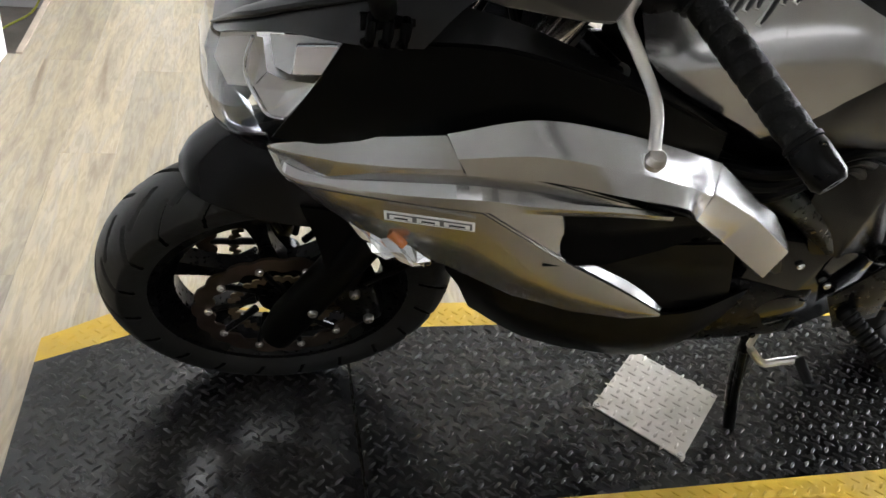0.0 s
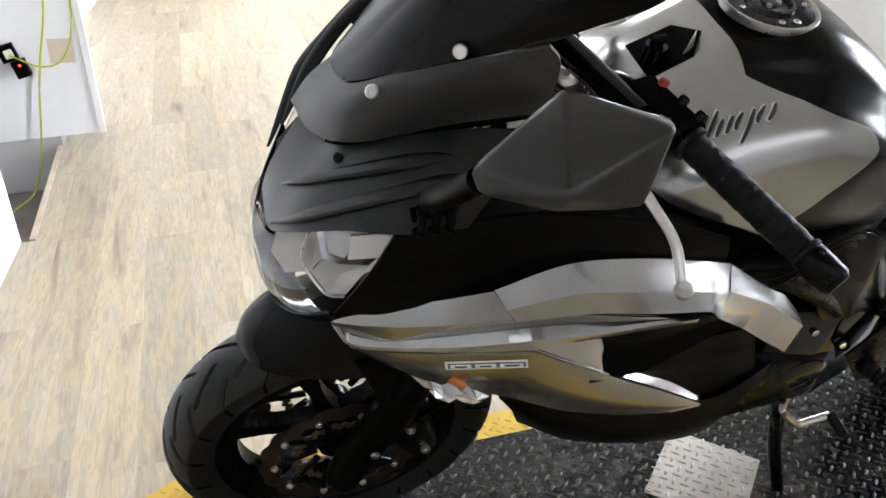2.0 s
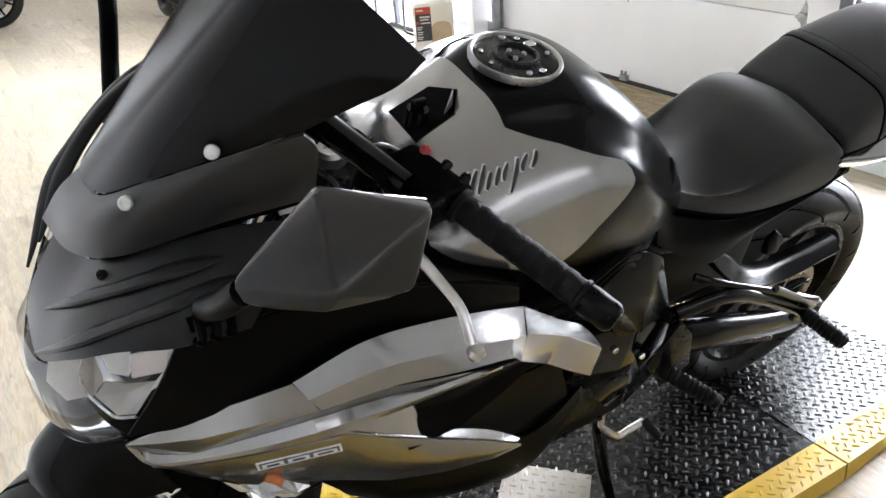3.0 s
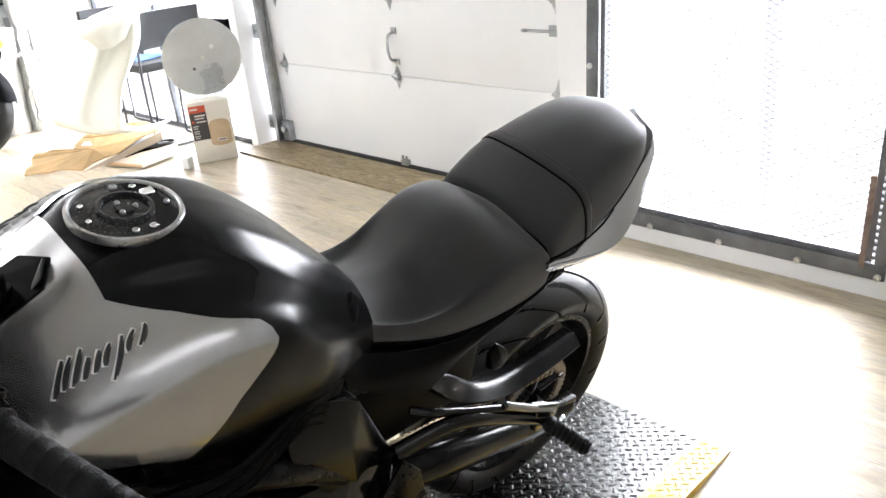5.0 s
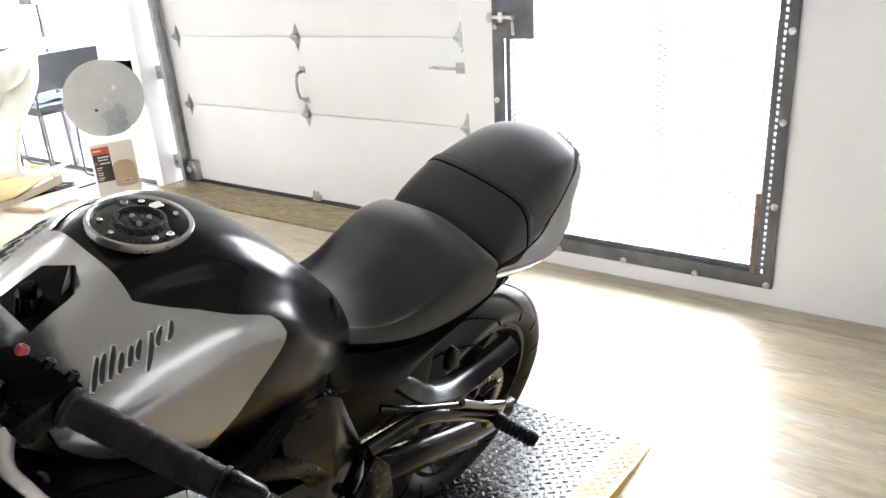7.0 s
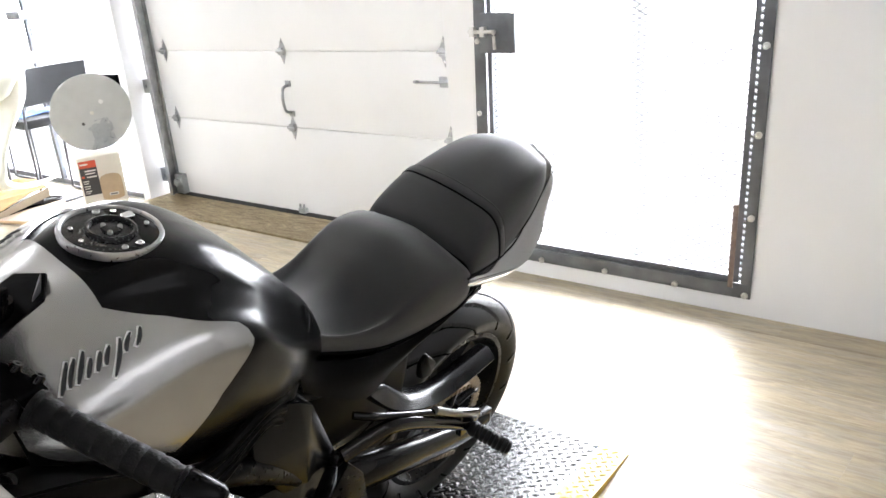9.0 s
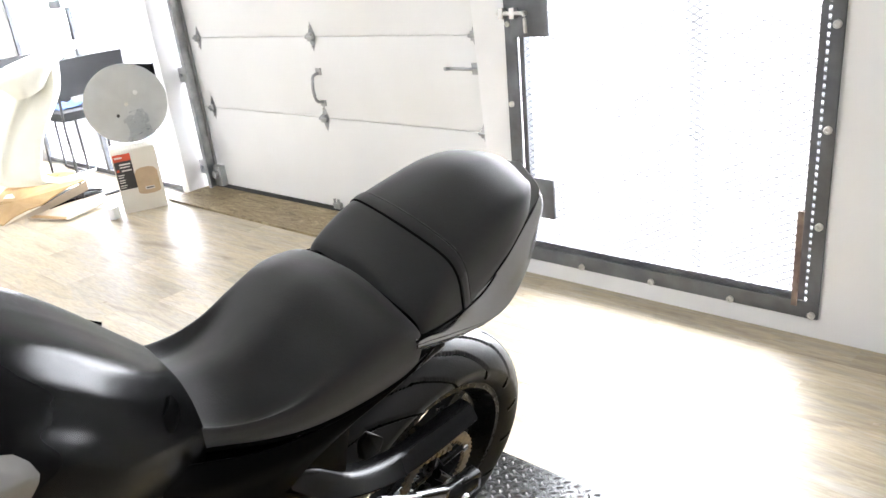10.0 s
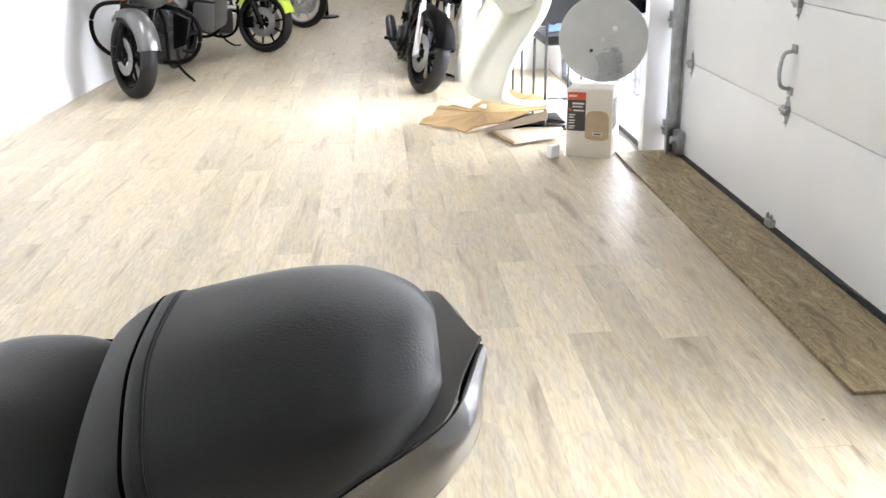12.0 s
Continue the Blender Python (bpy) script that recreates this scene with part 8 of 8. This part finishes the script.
    bm = skin(bmesh.new(), [ring(xs - f, w, seat_z + dz - 0.03, 0.05) for f, w, dz in prof], 0.0, wrap=True)
    bm.verts.ensure_lookup_table()
    for end in (bm.verts[:][:16], bm.verts[:][-16:]):
        bm.faces.new(end)
    part("seat", bm, SEAT_VINYL, bike)
    part("tail", hull([(xs - 0.35, 0.11, seat_z - 0.06), (xs - 0.35, -0.11, seat_z - 0.06), (xs - 0.86, 0.05, seat_z + 0.06), (xs - 0.86, -0.05, seat_z + 0.06), (xs - 0.30, 0.10, seat_z - 0.16), (xs - 0.30, -0.10, seat_z - 0.16), (xs - 0.80, 0.06, seat_z - 0.03), (xs - 0.80, -0.06, seat_z - 0.03)], 0.01), paint, bike)
    bm = bmesh.new()
    box(bm, xs - 0.89, xs - 0.862, -0.05, 0.05, seat_z + 0.0, seat_z + 0.05, None, 0.006)
    part("tail_lamp", bm, RED_PAINT, bike, "red tail lamp")
    # engine, exhaust, frame, stand
    ex = (x0 - 0.22 + -0.62 * base) / 2
    bm = bmesh.new()
    box(bm, ex - 0.24, ex + 0.22, -0.15, 0.15, 0.17, 0.42, None, 0.04)
    block = part("engine", bm, engine, bike)
    for a, x in ((-22, ex + 0.08), (22, ex - 0.08)):
        bm = bmesh.new()
        mm = Matrix.Translation((x, 0, 0.40)) @ Matrix.Rotation(radians(-a), 4, "Y")
        fins = []
        for f in range(9):
            fins += [(0.085, 0.022 * f), (0.105, 0.022 * f + 0.004), (0.105, 0.022 * f + 0.012), (0.085, 0.022 * f + 0.016)]
        lathe(bm, fins, mm, 20)
        part("cylinder", bm, engine, block, "finned cylinder")
    for s in (-1, 1):
        bm = bmesh.new()
        lathe(bm, [(0.10, 0.0), (0.10, 0.03), (0.075, 0.045), (0.03, 0.05)], Matrix.Translation((ex - 0.05, s * 0.15, 0.29)) @ Matrix.Rotation(radians(-90 * s), 4, "X"), 24)
        part("engine_cover", bm, CHROME if style == "cruiser" else engine, block, "round engine cover")
        part("frame_tube", swept([head + Vector((-0.03, s * 0.03, -0.14)), (x0 - 0.08, s * 0.13, 0.55), (ex + 0.25, s * 0.14, 0.22), (ex, s * 0.15, 0.14), (-base + 0.35, s * 0.13, 0.30), (-base + 0.38, s * 0.12, seat_z - 0.16)], 0.016, 8, 36), BLACK_ALLOY, bike)
        bm = bmesh.new()
        rod(bm, (-base, s * (rw * 0.5 + 0.04), r), (ex - 0.22, s * 0.11, 0.33), 0.022, 0.026, 10)
        part("swingarm", bm, BLACK_ALLOY, bike)
        bm = bmesh.new()
        rod(bm, (ex + 0.0, s * 0.16, 0.27), (ex + 0.0, s * 0.30, 0.27), 0.014, None, 10)
        part("footpeg", bm, GRIP, bike)
    part("exhaust", swept([(ex + 0.16, -0.10, 0.45), (ex + 0.26, -0.13, 0.36), (ex + 0.18, -0.17, 0.22), (ex - 0.15, -0.20, 0.22), (-base + 0.30, -0.21, 0.26), (-base - 0.12, -0.22, 0.34)], [0.022, 0.022, 0.024, 0.028, 0.05, 0.045], 14, 40), CHROME if style == "cruiser" else BLACK_ALLOY, bike)
    s_lean = math.sin(radians(lean))
    part("side_stand", swept([(ex + 0.02, 0.12, 0.20), (ex + 0.06, 0.22, 0.10), (ex + 0.10, 0.31, 0.31 * s_lean + 0.004), (ex + 0.16, 0.33, 0.33 * s_lean + 0.004)], 0.012, 8, 16), BLACK_ALLOY, bike)
    return bike, head, fc, ahead, left


bike, head, fc, ahead, left = far_bike("grey touring cruiser with fork fairing and black crash bars, parked", (-0.33, 7.26), 268, 1.62, 40, 8, 0.325, 0.135, 0.17, GREY_PAINT, GREY_PAINT, BLACK_ALLOY, BLACK_ALLOY, 9, style="bagger", seat_z=0.70, bar_z=1.04, rake=27)
C = lambda a, s, z: head + ahead * a + left * s + Vector((0, 0, z))
rows = []
for z, w, f in ((-0.26, 0.13, 0.14), (-0.18, 0.24, 0.20), (-0.06, 0.33, 0.21), (0.05, 0.34, 0.18), (0.15, 0.28, 0.12), (0.19, 0.20, 0.08)):
    rows.append([C(f - 0.16 * abs(q) ** 2.2, q * w, z) for q in (-1, -0.7, -0.35, 0, 0.35, 0.7, 1)])
fairing = part("fairing", skin(bmesh.new(), sheet(rows, 20, 24), 0.006), GREY_PAINT, bike, "grey fork-mounted fairing")
rows = [[C(0.06 - 0.12 * abs(q) ** 2 - 0.10 * f, q * (0.20 - 0.04 * f), 0.18 + 0.13 * f) for q in (-1, -0.5, 0, 0.5, 1)] for f in (0, 0.5, 1)]
part("windscreen", skin(bmesh.new(), sheet(rows, 8, 14), 0.004), SMOKE_SCREEN, fairing, "dark smoked screen")
for s in (-1, 1):
    x = -0.40
    part("crash_bar", swept([(x, s * 0.06, 0.66), (x + 0.04, s * 0.20, 0.68), (x + 0.06, s * 0.36, 0.64), (x + 0.05, s * 0.43, 0.52), (x + 0.03, s * 0.41, 0.36), (x, s * 0.30, 0.25), (x - 0.05, s * 0.12, 0.22)], 0.018, 10, 44), BLACK_ALLOY, bike, "black bent crash bar")
    part("side_fairing", hull([(-0.56, s * 0.16, 0.62), (-0.52, s * 0.30, 0.58), (-0.54, s * 0.28, 0.36), (-0.58, s * 0.16, 0.30), (-0.66, s * 0.30, 0.57), (-0.68, s * 0.18, 0.32)], 0.012), BLACK_ALLOY, bike, "black leg shield")
    bm = bmesh.new()
    box(bm, -1.95, -1.32, 0.15 * s if s > 0 else -0.36, 0.36 if s > 0 else -0.15, 0.36, 0.64, None, 0.05)
    bag = part("saddlebag", bm, GREY_PAINT, bike, "hard grey saddlebag")
    bm = bmesh.new()
    box(bm, -1.96, -1.31, 0.148 * s if s > 0 else -0.365, 0.365 if s > 0 else -0.148, 0.641, 0.68, None, 0.018)
    part("lid", bm, GREY_PAINT, bag)
bike, head, fc, ahead, left = far_bike("black and lime naked sport motorcycle parked beside the white wall", (0.47, 9.35), -28, 1.40, 6, 8, 0.30, 0.11, 0.15, GREY_PAINT, LIME, BLACK_ALLOY, BLACK_ALLOY, 10, style="naked", seat_z=0.82, bar_z=1.10)
for s in (-1, 1):
    part("tank_shroud", hull([(-0.30, s * 0.15, 0.80), (-0.14, s * 0.20, 0.72), (-0.20, s * 0.18, 0.62), (-0.46, s * 0.17, 0.78), (-0.36, s * 0.19, 0.66), (-0.22, s * 0.12, 0.82)], 0.006), LIME, bike, "lime side shroud", 20)
far_bike("dark blue cruiser motorcycle with alloy wheels, parked in a row", (0.72, 11.2), -30, 1.55, 8, 8, 0.31, 0.12, 0.17, BLUE_PAINT, BLUE_PAINT, CHROME, ALLOY, 9, style="cruiser", seat_z=0.72, bar_z=1.06, rake=30)
bike, head, fc, ahead, left = far_bike("black naked street motorcycle with bright fork legs, parked facing the aisle", (1.93, 6.96), 272, 1.42, 18, 14, 0.30, 0.12, 0.17, BLACK_GLOSS, BLACK_PLASTIC, ALLOY, BLACK_ALLOY, 10, style="naked", seat_z=0.80, bar_z=1.08)
for s in (-1, 1):
    part("radiator_shroud", hull([(-0.24, s * 0.13, 0.82), (-0.12, s * 0.19, 0.74), (-0.18, s * 0.17, 0.56), (-0.44, s * 0.17, 0.80), (-0.34, s * 0.18, 0.60), (-0.20, s * 0.12, 0.84)], 0.006), BLACK_GLOSS, bike, "gloss black radiator shroud", 20)
    part("frame_spar", swept([head + Vector((-0.04, s * 0.05, -0.10)), (-0.50, s * 0.17, 0.72), (-0.80, s * 0.16, 0.52)], [0.03, 0.032, 0.026], 10, 16), ALLOY, bike, "bright alloy frame spar")
far_bike("dark red and chrome cruiser motorcycle parked facing away", (1.08, 16.0), 142, 1.60, 12, 8, 0.31, 0.11, 0.17, RED_PAINT, RED_PAINT, CHROME, CHROME, 28, True, "cruiser", 0.70, 1.06, 31)
far_bike("green off-road motorcycle with wire wheels, parked at the far end", (1.25, 17.7), 200, 1.45, -10, 8, 0.34, 0.09, 0.12, GREEN_PAINT, GREEN_PAINT, BLACK_ALLOY, ALLOY, 28, True, "dirt", 0.92, 1.14, 27)
far_bike("dark red sport motorcycle parked at the far wall", (0.42, 13.6), -30, 1.42, 6, 8, 0.30, 0.12, 0.17, RED_PAINT, RED_PAINT, BLACK_ALLOY, BLACK_ALLOY, 10, style="naked")


def far_cabinet(x0, x1, y0, y1, h, mat, label):
    cab = thing("tool_cabinet", label, "cabinet")
    part("body", boxed(x0, x1, y0, y1, 0.04, h, 0.01), mat, cab)
    for k in range(5):
        z0 = 0.08 + (h - 0.12) * k / 5
        d = part("drawer", boxed(x0 + 0.02, x1 - 0.02, y0 - 0.014, y0 - 0.0005, z0, z0 + (h - 0.12) / 5 - 0.012, 0.003), mat, cab)
        bm = bmesh.new()
        box(bm, x0 + 0.08, x1 - 0.08, y0 - 0.03, y0 - 0.0145, z0 + 0.07, z0 + 0.085, None, 0.003)
        part("handle", bm, ALLOY, d, "metal handle")
    for x in (x0 + 0.06, x1 - 0.06):
        for y in (y0 + 0.06, y1 - 0.06):
            bm = bmesh.new()
            rod(bm, (x, y, 0.001), (x, y, 0.045), 0.02, None, 12)
            part("foot", bm, BLACK_PLASTIC, cab)


far_cabinet(2.1, 3.0, 17.6, 18.1, 1.15, RED_PAINT, "dark red tool cabinet standing against the far wall")
far_cabinet(2.2, 2.95, 15.2, 15.7, 0.95, GREY_PAINT, "grey tool cabinet standing beside the parked motorcycles")
door = thing("door_3", "dark closed door in the far white wall", "door", kind="structure")
part("leaf", boxed(0.45, 1.35, 19.955, 19.996, 0.005, 2.05, 0.004), BLACK_ALLOY, door)
bm = bmesh.new()
rod(bm, (1.27, 19.93, 1.0), (1.17, 19.93, 1.0), 0.01)
rod(bm, (1.27, 19.954, 1.0), (1.27, 19.93, 1.0), 0.01)
part("handle", bm, ALLOY, door, "metal lever handle")
stool = thing("bucket_stand", "orange plastic bucket hung on a dark stand between the motorcycles", "bucket stand")
bm = bmesh.new()
lathe(bm, [(0.10, 0.0), (0.125, 0.02), (0.14, 0.26), (0.15, 0.27), (0.13, 0.275)], Matrix.Translation((0.96, 12.2, 0.60)), 28)
part("bucket", bm, ORANGE_LENS, stool, "orange plastic bucket")
bm = bmesh.new()
rod(bm, (0.96, 12.2, 0.02), (0.96, 12.2, 0.60), 0.025)
lathe(bm, [(0.16, 0.001), (0.16, 0.02), (0.04, 0.03)], Matrix.Translation((0.96, 12.2, 0)), 24)
part("stand", bm, BLACK_ALLOY, stool)

# ---- floor planks ----
PW, PL = 0.152, 1.22


def plank_points(w, l):
    b, t = 0.0008, 0.0045
    lo = [(0, 0, -t), (w, 0, -t), (w, l, -t), (0, l, -t)]
    mid_ = [(0, 0, -b * 0.5), (w, 0, -b * 0.5), (w, l, -b * 0.5), (0, l, -b * 0.5)]
    top = [(b, b, 0), (w - b, b, 0), (w - b, l - b, 0), (b, l - b, 0)]
    faces = [(8, 9, 10, 11)]
    for k in range(4):
        n = (k + 1) % 4
        faces += [(k, n, 4 + n, 4 + k), (4 + k, 4 + n, 8 + n, 8 + k)]
    return lo + mid_ + top, faces


plank_mesh = bpy.data.meshes.new("plank")
pv, pf = plank_points(PW - 0.0003, PL - 0.0003)
plank_mesh.from_pydata(pv, [], pf)
plank_mesh.materials.append(PLANK)
rest_v, rest_f = [], []
for col in range(27):
    x = -0.98 + col * PW
    shift = (col * 0.47) % 1.0 * PL
    for row in range(-1, 20):
        y = NEAR_Y - 0.1 + row * PL + shift
        if y + PL < NEAR_Y or y > FAR_Y or x > 3.095:
            continue
        w = min(PW, 3.099 - x)
        if x < -0.752 and y < 3.955 and y + PL > 2.962:
            # cut round the sunken recess
            cuts = [(x, w, y, 2.962), (x, w, 3.955, y + PL)]
            if x + w > -0.752:
                cuts = [(-0.752, x + w + 0.752, y, y + PL), (x, -0.752 - x, y, 2.962), (x, -0.752 - x, 3.955, y + PL)]
            for cx, cw, c0, c1 in cuts:
                if c1 - c0 > 0.01:
                    k = len(rest_v)
                    v, f = plank_points(cw - 0.0003, c1 - c0 - 0.0003)
                    rest_v += [(cx + a, c0 + b, c) for a, b, c in v]
                    rest_f += [tuple(k + i for i in q) for q in f]
            continue
        if -0.7 < y < 8.6 and w > PW - 0.001:
            ob = new("plank", plank_mesh)
            ob.location = (x, y, 0)
            ob.parent = floor
        else:
            k = len(rest_v)
            v, f = plank_points(w - 0.0003, PL - 0.0003)
            rest_v += [(x + a, y + b, c) for a, b, c in v]
            rest_f += [tuple(k + i for i in q) for q in f]
me = bpy.data.meshes.new("far_planks")
me.from_pydata(rest_v, [], rest_f)
me.materials.append(PLANK)
rest = new("far_planks", me)
rest.parent = floor
tagged(rest, "vinyl planks farther off", kind="stuff")
